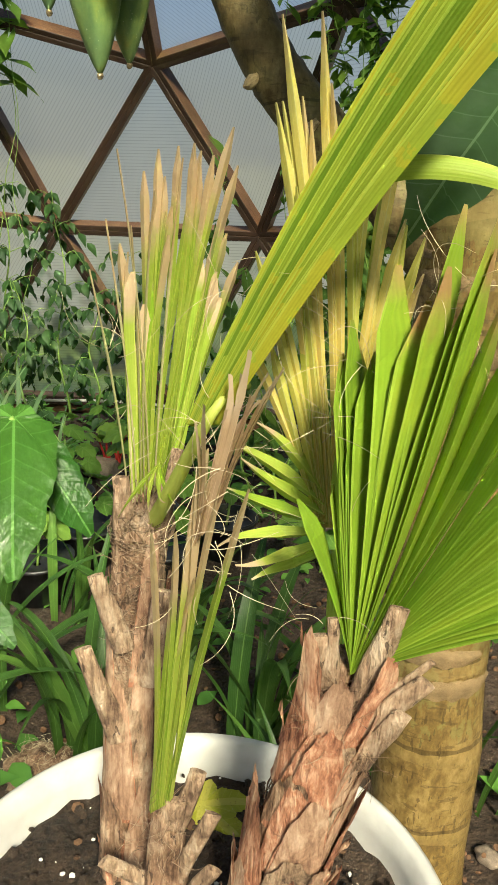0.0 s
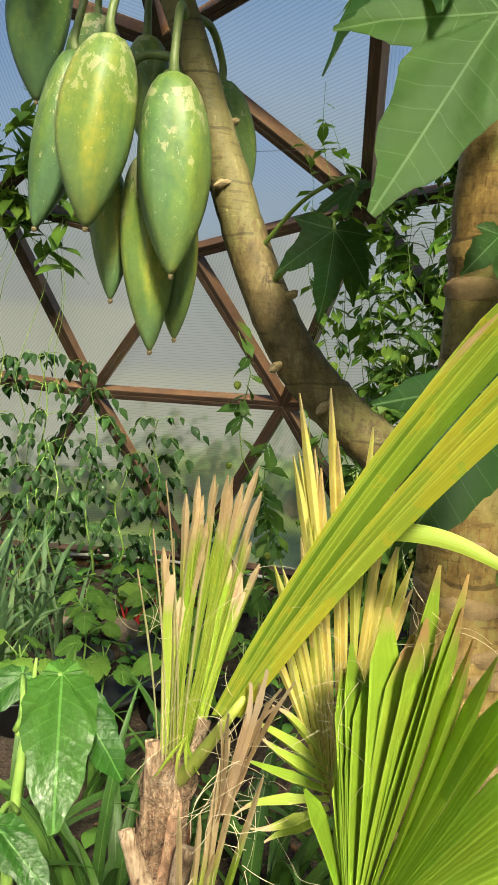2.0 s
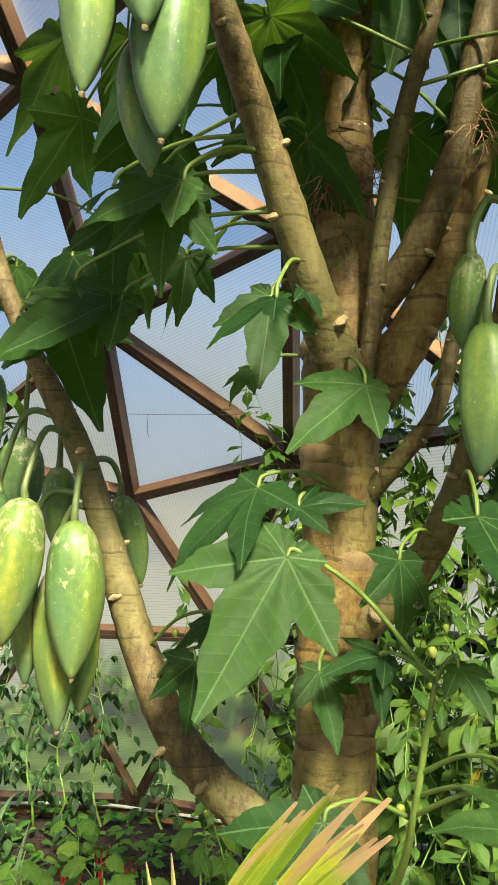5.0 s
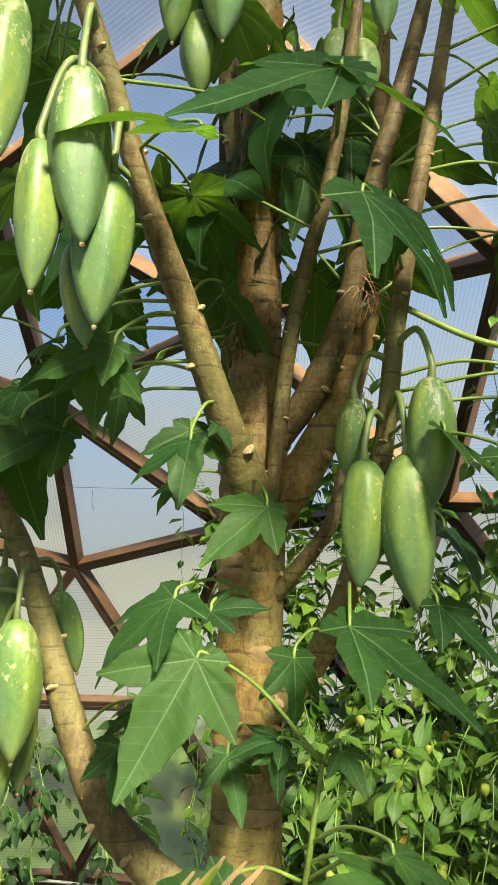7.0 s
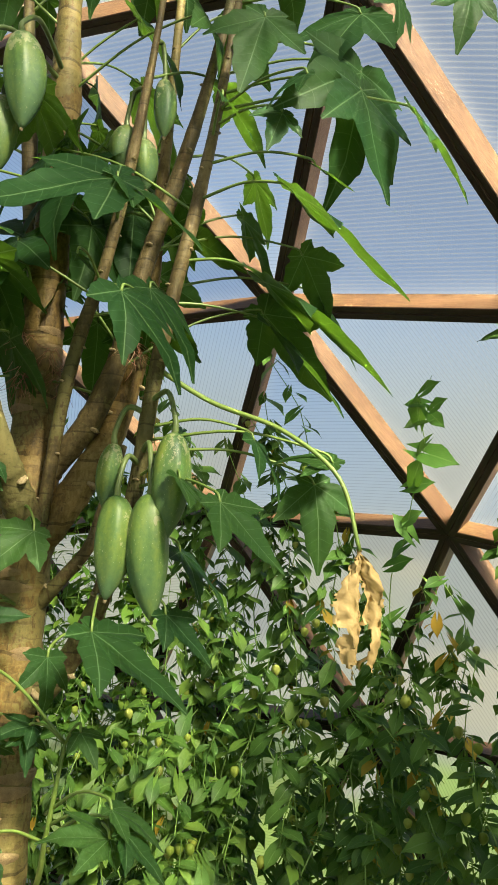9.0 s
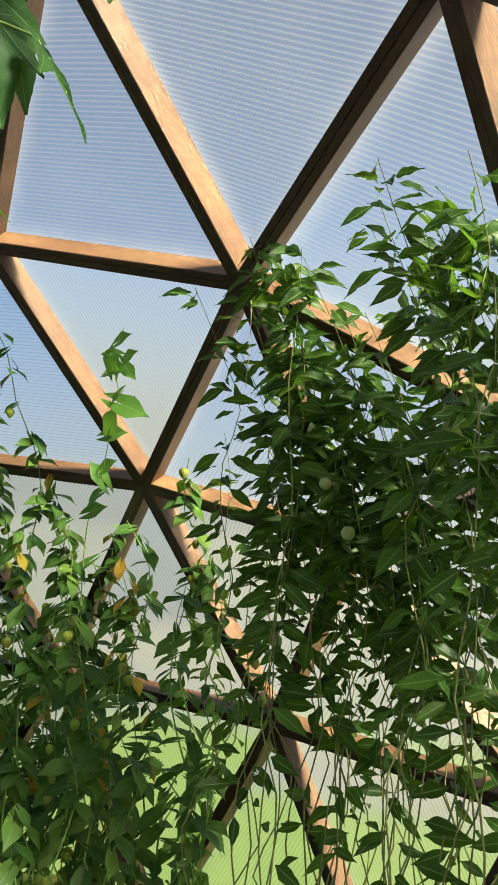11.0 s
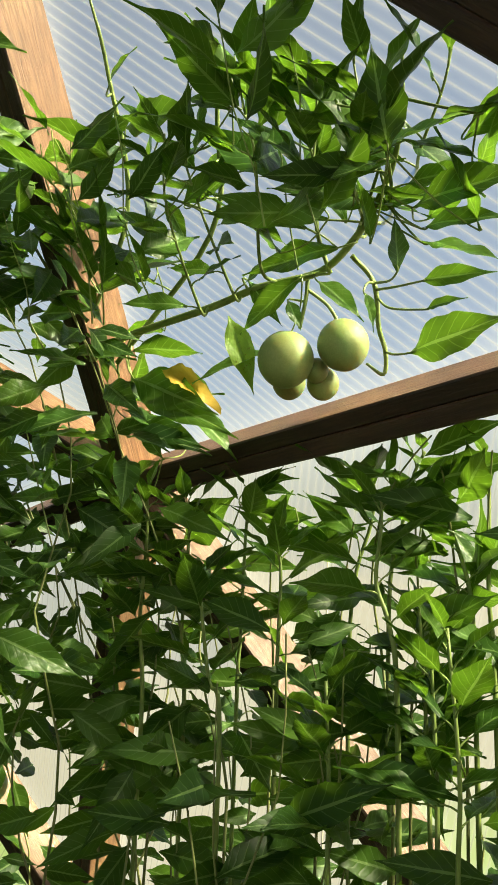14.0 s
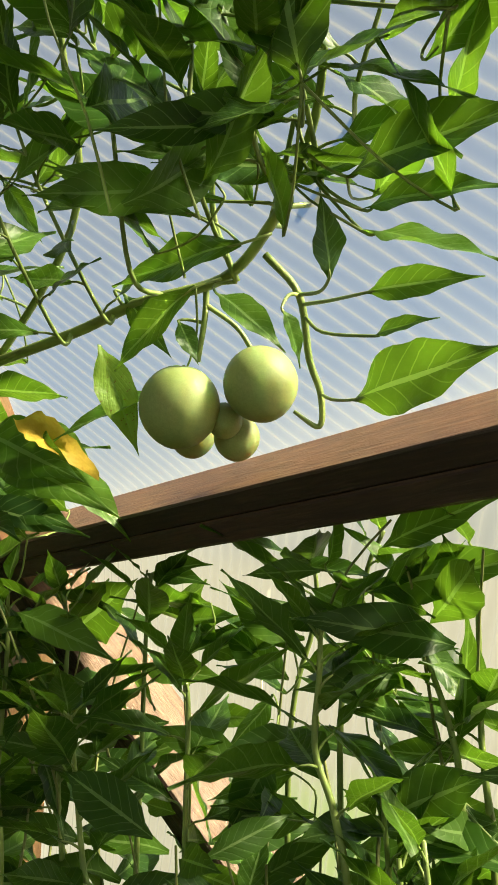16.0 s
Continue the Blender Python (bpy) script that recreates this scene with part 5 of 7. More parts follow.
frond(palm_b, PALM_B, (-0.025, 0.475, 0.942), ((-0.064, 0.475, 1.069), (-0.059, 0.475, 1.105), (-0.054, 0.475, 1.167), (-0.047, 0.475, 1.224), (-0.037, 0.475, 1.228), (-0.026, 0.475, 1.217), (-0.014, 0.475, 1.215), (-0.004, 0.475, 1.184), (0.006, 0.475, 1.136), (0.016, 0.475, 1.084)),
      30, GOLD_FROND, 0.84, 0.6, 0, 1.0, label="yellowing upright fan behind", seed=7, wide=0.0085, foot=(-0.006, 0.475, 0.942), root=0.25, ragged=0.06)
frond(palm_b, PALM_B, (-0.020, 0.475, 0.925), ((-0.066, 0.47, 0.892), (-0.088, 0.465, 0.936), (-0.085, 0.465, 0.972), (-0.074, 0.465, 1.004), (-0.062, 0.465, 1.03)), 7, LIME_FROND, 0.42, 0.5, 0, 0.95, label="narrow lime segments", seed=17, foot=(-0.024, 0.475, 0.965), root=0.2, ragged=0.08)
torn = random.Random(8)
for parent_, origin_, axis_, low_, high_, thick_, count_ in ((palm_a, PALM_A, axis_a, 0.62, 0.84, lambda z: 0.0205 - 0.013 * (z - 0.62), 9), (palm_b, PALM_B, axis_b, 0.62, 0.83, lambda z: 0.0295 - 0.036 * (z - 0.62), 20)):
    for k in range(count_):
        # overlapping plates, the lower ones underneath
        z0 = low_ + (high_ - low_) * k / count_ + torn.uniform(-0.008, 0.008)
        turn, arc, tall, lean = (k * 2.4 + torn.uniform(-0.4, 0.4) + 1.9) % 3.8 - 1.9, torn.uniform(0.5, 0.9), torn.uniform(0.07, 0.125), torn.uniform(0.06, 0.22)
        sheath(parent_, origin_, axis_, thick_(z0) * 1.03, z0 - 0.004, z0 + tall * 0.94, turn, arc * 1.12, RED_SHEATH, lean)
        sheath(parent_, origin_, axis_, thick_(z0) * 1.07, z0, z0 + tall, turn, arc, torn.choice((PAPER, RED_SHEATH, PAPER)), lean)
    for k in range(count_):
        z0 = torn.uniform(low_, high_ + 0.04)
        sheath(parent_, origin_, axis_, thick_(z0) * 1.08, z0, z0 + torn.uniform(0.02, 0.05), torn.uniform(-1.7, 1.7), torn.uniform(0.12, 0.3), torn.choice((PALM_BARK, RED_SHEATH, PAPER)), torn.uniform(0.10, 0.32))
# one broad yellow-green segment bent aside
bm = bmesh.new()
uv = bm.loops.layers.uv.new("UVMap")
last = None
for i, q in enumerate(catmull(((-0.040, 0.43, 1.135, 0.003), (-0.026, 0.42, 1.150, 0.005), (-0.006, 0.405, 1.161, 0.0062), (0.028, 0.395, 1.160, 0.0058), (0.062, 0.385, 1.147, 0.0036), (0.095, 0.38, 1.128, 0.0005)), 5)):
    c, w = Vector(q[:3]) - PALM_B, q[3]
    trio = (bm.verts.new(c + Vector((0, 0.3, 0.9)) * w), bm.verts.new(c + Vector((0, -0.4, 0.2)) * w), bm.verts.new(c + Vector((0, -0.1, -0.9)) * w))
    if last:
        for j in (0, 1):
            f = bm.faces.new((last[j], last[j + 1], trio[j + 1], trio[j]))
            for loop, w_ in zip(f.loops, ((j, i / 26), (j + 1, i / 26), (j + 1, (i + 1) / 26), (j, (i + 1) / 26))):
                loop[uv].uv = w_
    last = trio
part("leaf_segment", smooth(bm), LIME_FROND, palm_b)
wound(palm_b, PALM_B, axis_b, lambda z: 0.0225 + 0.009 * max(0.0, (0.80 - z) / 0.2), 0.63, 0.88, 260, 22, PALM_BARK)
fibres(palm_b, PALM_B, ((-0.03, 0.40, 0.98), (-0.03, 0.41, 1.03), (-0.02, 0.41, 1.06), (-0.06, 0.49, 0.97), (-0.05, 0.5, 1.0), (0.02, 0.39, 1.10), (-0.07, 0.49, 0.93), (-0.03, 0.40, 0.93)), 60, 9, FIBRE, 0.02, 0.08)
fibres(palm_b, PALM_B, ((-0.02, 0.39, 0.88), (-0.01, 0.388, 0.87), (-0.028, 0.388, 0.85), (-0.005, 0.385, 0.84)), 120, 10, PALM_BARK, 0.01, 0.035, 0.00025, 0.0)

# the low shoot with a narrow drying fan
PALM_C = Vector((-0.115, 0.43, 0.615))
palm_c = thing("fan_palm", PALM_C, "low palm shoot with short cut stalks and one narrow drying fan", "palm", "palms in the pot")
palm_trunk(palm_c, PALM_C, ((-0.116, 0.43, 0.60, 0.017), (-0.116, 0.43, 0.68, 0.016), (-0.118, 0.428, 0.735, 0.012), (-0.122, 0.424, 0.76, 0.006)), PALM_BARK)
for one in (((-0.117, 0.43, 0.721), (-0.098, 0.42, 0.792), 0.0116), ((-0.108, 0.42, 0.712), (-0.088, 0.41, 0.768), 0.0106), ((-0.132, 0.43, 0.691), (-0.159, 0.42, 0.718), 0.0118), ((-0.122, 0.425, 0.707), (-0.113, 0.42, 0.769), 0.0169), ((-0.1, 0.42, 0.693), (-0.086, 0.41, 0.724), 0.0115)):
    stub(palm_c, PALM_C, *one)
frond(palm_c, PALM_C, (-0.128, 0.418, 0.762), ((-0.112, 0.412, 0.94), (-0.107, 0.411, 0.975), (-0.100, 0.409, 0.998), (-0.093, 0.408, 1.01), (-0.087, 0.408, 0.985)), 11, DRY_FROND, 0.90, 1.1, 0, 1.05, label="narrow folded fan, green below and tan above", seed=11, wide=0.0048, foot=(-0.116, 0.419, 0.770), root=0.6, ragged=0.09)
frond(palm_c, PALM_C, (-0.104, 0.41, 0.955), ((-0.087, 0.402, 1.030), (-0.080, 0.40, 1.055), (-0.073, 0.40, 1.076), (-0.067, 0.40, 1.068), (-0.064, 0.402, 1.050)), 12, frond_skin("withered_frond", (0.36, 0.24, 0.14), (0.52, 0.37, 0.24), (0.55, 0.42, 0.30), 0.7, 0.1), 0.78, 1.3, 0, 0.75, seed=12, wide=0.0034, foot=(-0.092, 0.408, 0.975), root=0.35, ragged=0.08)
fibres(palm_c, PALM_C, ((-0.125, 0.42, 0.76), (-0.115, 0.418, 0.74), (-0.13, 0.42, 0.73)), 90, 13, STUB, 0.01, 0.03, 0.00025, 0.1)
fibres(palm_c, PALM_C, ((-0.10, 0.405, 0.97), (-0.09, 0.405, 1.0), (-0.105, 0.41, 0.93), (-0.09, 0.40, 0.95)), 24, 14, FIBRE, 0.02, 0.06, 0.00028, 0.0)

# dried reddish bracts and hairs that hang from the papaya's trunk
dried = fibres(papaya, BASE, ((0.112, 0.712, 2.06), (0.165, 0.708, 2.03), (0.118, 0.71, 1.99), (0.19, 0.715, 2.0), (0.30, 0.655, 2.06), (0.302, 0.65, 2.03)), 90, 51, RED_SHEATH, 0.03, 0.10, 0.0007, -0.9)
dried.name = "dried_bract"
# a yellow leaf fallen on the potting soil
FALLEN = leafy("fallen_leaf", (0.30, 0.33, 0.03), (0.46, 0.42, 0.04), (0.25, 0.34, 0.04), 0.5, 0.15, (0.5, 0.45, 0.1), spots=(0.2, 0.12, 0.03))
fallen_mesh = lobed_leaf("fallen_leaf", ((0, 1.0, 0.34), (50, 0.8, 0.3), (-50, 0.8, 0.3), (120, 0.5, 0.25), (-120, 0.5, 0.25)), FALLEN, 3, 0.02, 0.2)
fallen = new("fallen_leaf", fallen_mesh)
fallen.matrix_world = blade_pose((-0.10, 0.56, 0.635), (-0.058, 0.52, 0.632), (0, -0.35, 1))
tagged(fallen, "yellow mottled leaf fallen on the potting soil", "leaf")

# ---------------------------------------------------------------- leaf builders
def blade_template(profile, rows=5, fold=0.16, arch=0.25, wave=0.0, notch=0.0, cols=(-1.0, 0.0, 1.0), frill=0.0):
    """Points, faces and UVs of a single blade, one unit long, in the xy plane; profile gives half-widths along it."""
    pts, uvs, faces = [], [], []
    c = len(cols)
    for i in range(rows + 1):
        v = i / rows
        w = float(np.interp(v, np.linspace(0, 1, len(profile)), profile))
        for u in cols:
            y = v - notch * abs(u) * max(0.0, 0.25 - v) * 4
            z = -arch * v * v + fold * w * abs(u) ** (1.0 if c == 3 else 0.8) * 1.6 + wave * math.sin(9 * v + u * 2) + frill * w * u * u * math.sin(15 * v + 1.7 * u)
            pts.append((u * w * (1 + 2.5 * wave * math.sin(31 * v + 2 * u)), y, z))
            uvs.append((u, v))
        if i:
            a = c * (i - 1)
            faces += [(a + j, a + j + 1, a + c + j + 1, a + c + j) for j in range(c - 1)]
    return np.array(pts), faces, np.array(uvs)


LANCE = blade_template((0.012, 0.045, 0.10, 0.14, 0.158, 0.160, 0.150, 0.125, 0.09, 0.05, 0.018, 0.0), 11, 0.24, 0.20, 0.016, frill=0.2)
HEART = blade_template((0.10, 0.34, 0.40, 0.36, 0.27, 0.16, 0.06, 0.0), 6, 0.14, 0.28, 0.015, 0.9)
OVATE = blade_template((0.03, 0.20, 0.28, 0.27, 0.20, 0.10, 0.0), 5, 0.2, 0.3, 0.02)
STRAP = blade_template((0.022, 0.03, 0.032, 0.03, 0.026, 0.018, 0.0), 9, 0.7, 0.0)


def frames_for(base, way, face):
    """Arrays of 3 x 3 turns whose y runs along way and whose z leans to face."""
    y = way / np.linalg.norm(way, axis=1, keepdims=True)
    z = face - (face * y).sum(1, keepdims=True) * y
    z /= np.maximum(np.linalg.norm(z, axis=1, keepdims=True), 1e-6)
    return np.stack([np.cross(y, z), y, z], 2)


def leaf_mass(name, template, base, way, face, size, material, parent=None, tilt=None):
    """Many blades as one mesh of kind stuff."""
    pts, faces, uvs = template
    n, k = len(base), len(pts)
    turn = frames_for(np.asarray(base), np.asarray(way), np.asarray(face))
    co = np.einsum("nij,kj->nki", turn, pts) * np.asarray(size)[:, None, None] + np.asarray(base)[:, None]
    quads = (np.array(faces)[None] + (np.arange(n) * k)[:, None, None]).reshape(-1, 4)
    me = bpy.data.meshes.new(name)
    me.from_pydata(co.reshape(-1, 3).tolist(), [], quads.tolist())
    layer = me.uv_layers.new(name="UVMap")
    layer.data.foreach_set("uv", np.tile(uvs, (n, 1))[quads.ravel()].astype(np.float32).ravel())
    me.polygons.foreach_set("use_smooth", np.ones(len(me.polygons), bool))
    me.materials.append(material)
    ob = new(name, me)
    ob.parent = parent
    ob["kind"] = "stuff"
    return ob


def blade_mesh(name, template, material):
    pts, faces, uvs = template
    me = bpy.data.meshes.new(name)
    me.from_pydata(pts.tolist(), [], faces)
    layer = me.uv_layers.new(name="UVMap")
    layer.data.foreach_set("uv", uvs[np.array(faces).ravel()].astype(np.float32).ravel())
    me.polygons.foreach_set("use_smooth", np.ones(len(me.polygons), bool))
    me.materials.append(material)
    return me


def soil_at(x, y):
    return soil_height(Vector((x, y, 0)))


GRASS = leafy("strap_leaf", (0.026, 0.074, 0.015), (0.048, 0.118, 0.022), (0.105, 0.21, 0.038), 0.36, 0.30, (0.14, 0.26, 0.06))
BLUE_GRASS = leafy("blue_grass", (0.075, 0.15, 0.075), (0.125, 0.215, 0.10), (0.20, 0.30, 0.13), 0.5, 0.25)
LIGHT_LEAF = leafy("light_leaf", (0.085, 0.20, 0.030), (0.14, 0.28, 0.042), (0.21, 0.35, 0.06), 0.42, 0.38, (0.20, 0.34, 0.08), rib=0.02, net=0.25)
PEPPER_LEAF = leafy("pepper_leaf", (0.018, 0.074, 0.010), (0.028, 0.095, 0.014), (0.048, 0.128, 0.018), 0.30, 0.30, (0.10, 0.25, 0.05), rib=0.010, spec=0.18, net=0.35)
HERB = leafy("herb_leaf", (0.05, 0.15, 0.03), (0.09, 0.24, 0.04), (0.16, 0.33, 0.06), 0.45, 0.32, per="ISLAND")
BLACK_PLASTIC = plain("black_plastic", (0.008, 0.008, 0.009), (0.03, 0.03, 0.032), 40, 0.35, 0.15, 0.002)
STEM_GREEN = plain("green_stem", (0.12, 0.24, 0.04), (0.26, 0.40, 0.09), 50, 0.5, 0.1, 0.001)
RED_STEM = plain("red_stem", (0.30, 0.015, 0.015), (0.5, 0.04, 0.03), 50, 0.4, 0.1, 0.001)

# ---------------------------------------------------------------- strap-leaved clumps behind the pot
def strap_mesh(seed, material, length=1.0, wide=0.045, arch=0.5):
    """An arching strap of unit length that rises from the origin and bends over along +y."""
    bm = bmesh.new()
    uv = bm.loops.layers.uv.new("UVMap")
    r_ = random.Random(seed)
    last, p, lift = None, Vector((0, 0, 0)), radians(82) - r_.uniform(0, 0.15)
    rows = 14
    for i in range(rows + 1):
        v = i / rows
        w = wide * (0.75 + 0.5 * math.sin(math.pi * min(1, v * 1.1))) * (1 - v ** 4) + 0.001
        trio = [bm.verts.new(p + Vector((x * w, 0, abs(x) * w * 0.55))) for x in (-1, 0, 1)]
        if last:
            for j in (0, 1):
                f = bm.faces.new((last[j], last[j + 1], trio[j + 1], trio[j]))
                for loop, q in zip(f.loops, ((j - 1, v - 1 / rows), (j, v - 1 / rows), (j, v), (j - 1, v))):
                    loop[uv].uv = q
        last = trio
        p = p + Vector((0, math.cos(lift), math.sin(lift))) * length / rows
        lift -= arch * (1.6 * v + 0.3) * 2.2 / rows
    smooth(bm)
    me = bpy.data.meshes.new("leaf")
    bm.to_mesh(me)
    bm.free()
    me.materials.append(material)
    return me


STRAPS = [strap_mesh(s, GRASS, 1.0, 0.019 + 0.005 * (s % 3), 0.35 + 0.22 * (s % 4)) for s in range(6)]
BLUES = [strap_mesh(s + 20, BLUE_GRASS, 1.0, 0.016, 0.25 + 0.2 * (s % 4)) for s in range(5)]


def clump(name, x, y, count, low, high, meshes, seed, label, spread=0.05):
    r_ = random.Random(seed)
    root = thing(name, (x, y, soil_at(x, y)), label, "plant", "strap-leaved plants")
    for k in range(count):
        a, s = r_.uniform(0, math.tau), r_.uniform(low, high)
        m = Matrix.Translation((spread * r_.uniform(-1, 1), spread * r_.uniform(-1, 1), -0.01)) @ Matrix.Rotation(a, 4, "Z") @ Matrix.Rotation(r_.uniform(-0.35, 0.25), 4, "X") @ Matrix.Diagonal((s, s, s, 1))
        shared("leaf", r_.choice(meshes), root, m)
    return root


for k, (x, y, n, s) in enumerate(((-0.36, 1.30, 24, 0.52), (-0.02, 1.36, 26, 0.50), (-0.20, 1.62, 22, 0.50), (0.18, 1.50, 20, 0.45), (-0.62, 1.45, 22, 0.55), (-0.50, 1.85, 18, 0.42), (0.05, 1.05, 16, 0.42), (0.42, 1.25, 14, 0.4), (-0.75, 1.10, 16, 0.5))):
    clump("daylily", x, y, int(n * 0.68), s * 0.6, s * 1.15, STRAPS, k + 1, "clump of dark green strap leaves growing in the soil")
for k, (x, y, n, s) in enumerate(((-1.00, 2.40, 40, 0.60), (-1.12, 2.75, 34, 0.55), (-0.86, 2.75, 26, 0.48), (-1.30, 2.3, 34, 0.6), (-1.02, 3.1, 24, 0.45))):
    clump("grass_tuft", x, y, n, s * 0.5, s * 1.2, BLUES, k + 40, "tuft of long blue-green grass blades", 0.08)

# ---------------------------------------------------------------- black nursery pots with seedlings
SEEDLING_LEAF = lobed_leaf("leaf", ((0, 1.0, 0.62), (48, 0.72, 0.50), (-48, 0.72, 0.50), (100, 0.5, 0.42), (-100, 0.5, 0.42), (145, 0.34, 0.3), (-145, 0.34, 0.3)), LIGHT_LEAF, 6, 0.018, 0.30, count=64)


def seedling(x, y, z, seed, height, count, size, label="young plant with bright green rounded leaves"):
    r_ = random.Random(seed)
    root = thing("seedling", (x, y, z), label, "plant", "seedlings")
    part("stem", tube(((0, 0, -0.02, 0.004), (0.01, 0.0, height * 0.5, 0.0035), (0.0, 0.01, height, 0.002)), 6, 4), STEM_GREEN, root)
    for k in range(count):
        a, zz = k * 2.4 + r_.uniform(-0.4, 0.4), height * (0.45 + 0.55 * k / max(1, count - 1))
        out = r_.uniform(0.04, 0.09)
        end = Vector((math.cos(a) * out, math.sin(a) * out, zz + 0.02))
        part("petiole", tube(((0, 0, zz - 0.03, 0.002), (end.x * 0.6, end.y * 0.6, zz + 0.012, 0.0017), (*end, 0.0014)), 5, 3), STEM_GREEN, root)
        s = size * r_.uniform(0.7, 1.15)
        shared("leaf", SEEDLING_LEAF, root, blade_pose(end, end + Vector((math.cos(a), math.sin(a), -0.35)) * s, (r_.uniform(-0.3, 0.3), -0.45, 1), 0, s))
    return root


for k, (x, y, r, h) in enumerate(((-0.54, 2.20, 0.11, 0.15), (-0.62, 1.95, 0.10, 0.13), (-0.36, 2.36, 0.10, 0.14), (-0.80, 2.20, 0.10, 0.13), (-0.28, 2.08, 0.09, 0.12), (-0.66, 2.48, 0.10, 0.14), (-0.10, 2.30, 0.10, 0.14), (-0.44, 2.66, 0.10, 0.13))):
    z = soil_at(x, y) - 0.005
    nursery = thing("nursery_pot", (x, y, z), "black plastic nursery pot filled with soil", "pot", "nursery pots")
    part("body", lathe(((0.01, 0.0), (r * 0.78, 0.0), (r * 0.97, h - 0.012), (r * 1.04, h - 0.01), (r * 1.04, h), (r * 0.96, h), (r * 0.92, h - 0.03), (0.01, h - 0.028)), 32), BLACK_PLASTIC, nursery)
    seedling(x, y, z + h - 0.02, k + 3, 0.16 + 0.05 * (k % 3), 5 + k % 3, 0.075)
for k, (x, y) in enumerate(((-0.72, 2.85), (-0.28, 2.80), (-0.60, 3.2), (-0.05, 3.0), (0.12, 2.8), (0.2, 2.2), (0.35, 1.9))):
    seedling(x, y, soil_at(x, y), k + 60, 0.15 + 0.04 * (k % 4), 6, 0.07)

# low herbs that carpet the bed
r_ = np.random.default_rng(5)
n = 2500
x = r_.uniform(-1.9, 1.2, n)
y = r_.uniform(1.0, 4.0, n)
keep = (np.hypot(x - CENTRE.x, y - CENTRE.y) < 3.5) & ((y > 2.5) | (r_.random(n) < 0.22))
x, y = x[keep], y[keep]
z = np.array([soil_at(a, b) for a, b in zip(x, y)]) + r_.uniform(0.005, 0.12, len(x)) * (0.4 + 0.6 * np.sin(x * 5 + y * 3) ** 2)
a = r_.uniform(0, 6.28, len(x))
tagged(leaf_mass("ground_herbs", OVATE, np.stack([x, y, z], 1), np.stack([np.cos(a), np.sin(a), r_.uniform(-0.2, 0.7, len(x))], 1), np.stack([0 * a, 0 * a - 0.3, 0 * a + 1], 1), r_.uniform(0.03, 0.085, len(x)), HERB), "low green herbs and weeds on the soil", "weeds")
for k, (x, y) in enumerate(((-0.56, 3.02), (-0.35, 3.05), (-0.48, 3.12), (-0.60, 2.98))):
    chard = thing("red_stem_plant", (x, y, soil_at(x, y)), "small plant with glossy red leaf stems", "plant", "red-stemmed plants")
    for j in range(3):
        part("stem", tube(((0, 0, 0, 0.005), (0.01 * (j - 1), 0.0, 0.08, 0.005), (0.035 * (j - 1), -0.01, 0.17, 0.003)), 7, 4), RED_STEM, chard)
        shared("leaf", SEEDLING_LEAF, chard, blade_pose((0.035 * (j - 1), -0.01, 0.165), (0.06 * (j - 1), -0.05, 0.2), (0, -0.5, 1), 0, 0.06))

# a pale hose that runs along the sill
hose = thing("hose", (-0.7, 3.93, 0.06), "thin pale plastic hose lying along the sill", "hose")
part("tube", tube(((-0.55, -0.02, 0.02, 0.008), (0.0, 0.0, 0.025, 0.008), (0.35, -0.08, 0.022, 0.008), (0.75, -0.22, 0.02, 0.008), (1.1, -0.42, 0.01, 0.008)), 8, 6), WHITE_PLASTIC, hose)

# clay shards and stones
STONE = plain("stone", (0.16, 0.12, 0.09), (0.36, 0.28, 0.21), 30, 0.85, 0.5, 0.006)
for k, (x, y, s) in enumerate(((-0.62, 2.98, 0.09), (-0.30, 0.98, 0.035), (0.32, 0.98, 0.03), (-0.85, 3.05, 0.08), (0.40, 1.10, 0.025), (-0.2, 2.9, 0.06))):
    bm = bmesh.new()
    bmesh.ops.create_icosphere(bm, subdivisions=3, radius=1.0)
    for v in bm.verts:
        v.co *= 1 + 0.30 * noise.noise(v.co * 1.4 + Vector((k, 0, 0)))
        v.co.z *= 0.55
    rock = part("stone", smooth(bm), STONE)
    rock.matrix_world = Matrix.Translation((x, y, soil_at(x, y) + s * 0.3)) @ Matrix.Rotation(k * 1.3, 4, "Z") @ Matrix.Diagonal((s, s * 0.8, s, 1))
    tagged(rock, "rough brown stone half buried in the soil", "stone", "stones in the bed")
root_clump = thing("root_clump", (-0.435, 1.27, soil_at(-0.435, 1.27) + 0.02), "dried tan root ball bristling with pale hairs on the soil", "roots")
bm = bmesh.new()
bmesh.ops.create_icosphere(bm, subdivisions=4, radius=1.0)
for v in bm.verts:
    lump = 1 + 0.35 * noise.noise(v.co * 1.7) + 0.16 * noise.noise(v.co * 6.0) + 0.07 * noise.noise(v.co * 17.0)
    v.co = Vector((v.co.x * 0.075, v.co.y * 0.06, v.co.z * 0.046)) * lump
part("body", smooth(bm), PALM_BARK, root_clump)
turned = random.Random(4)
hairs = []
for k in range(60):
    a, e = turned.uniform(0, math.tau), turned.uniform(-0.2, 1.3)
    hairs.append((-0.435 + 0.07 * math.cos(a) * math.cos(e), 1.27 + 0.056 * math.sin(a) * math.cos(e), root_clump.location.z + 0.042 * math.sin(e)))
fibres(root_clump, root_clump.location, hairs, 420, 41, FIBRE, 0.012, 0.045, 0.00035, 0.15)
tagged(crumbs("wood_chips", 900, 0.9, 0.003, 0.012, 0.05, BARK_CHIP, 22, None, 0.35), "brown wood chips strewn over the soil", "mulch").location = (0.25, 1.15, 0.0)

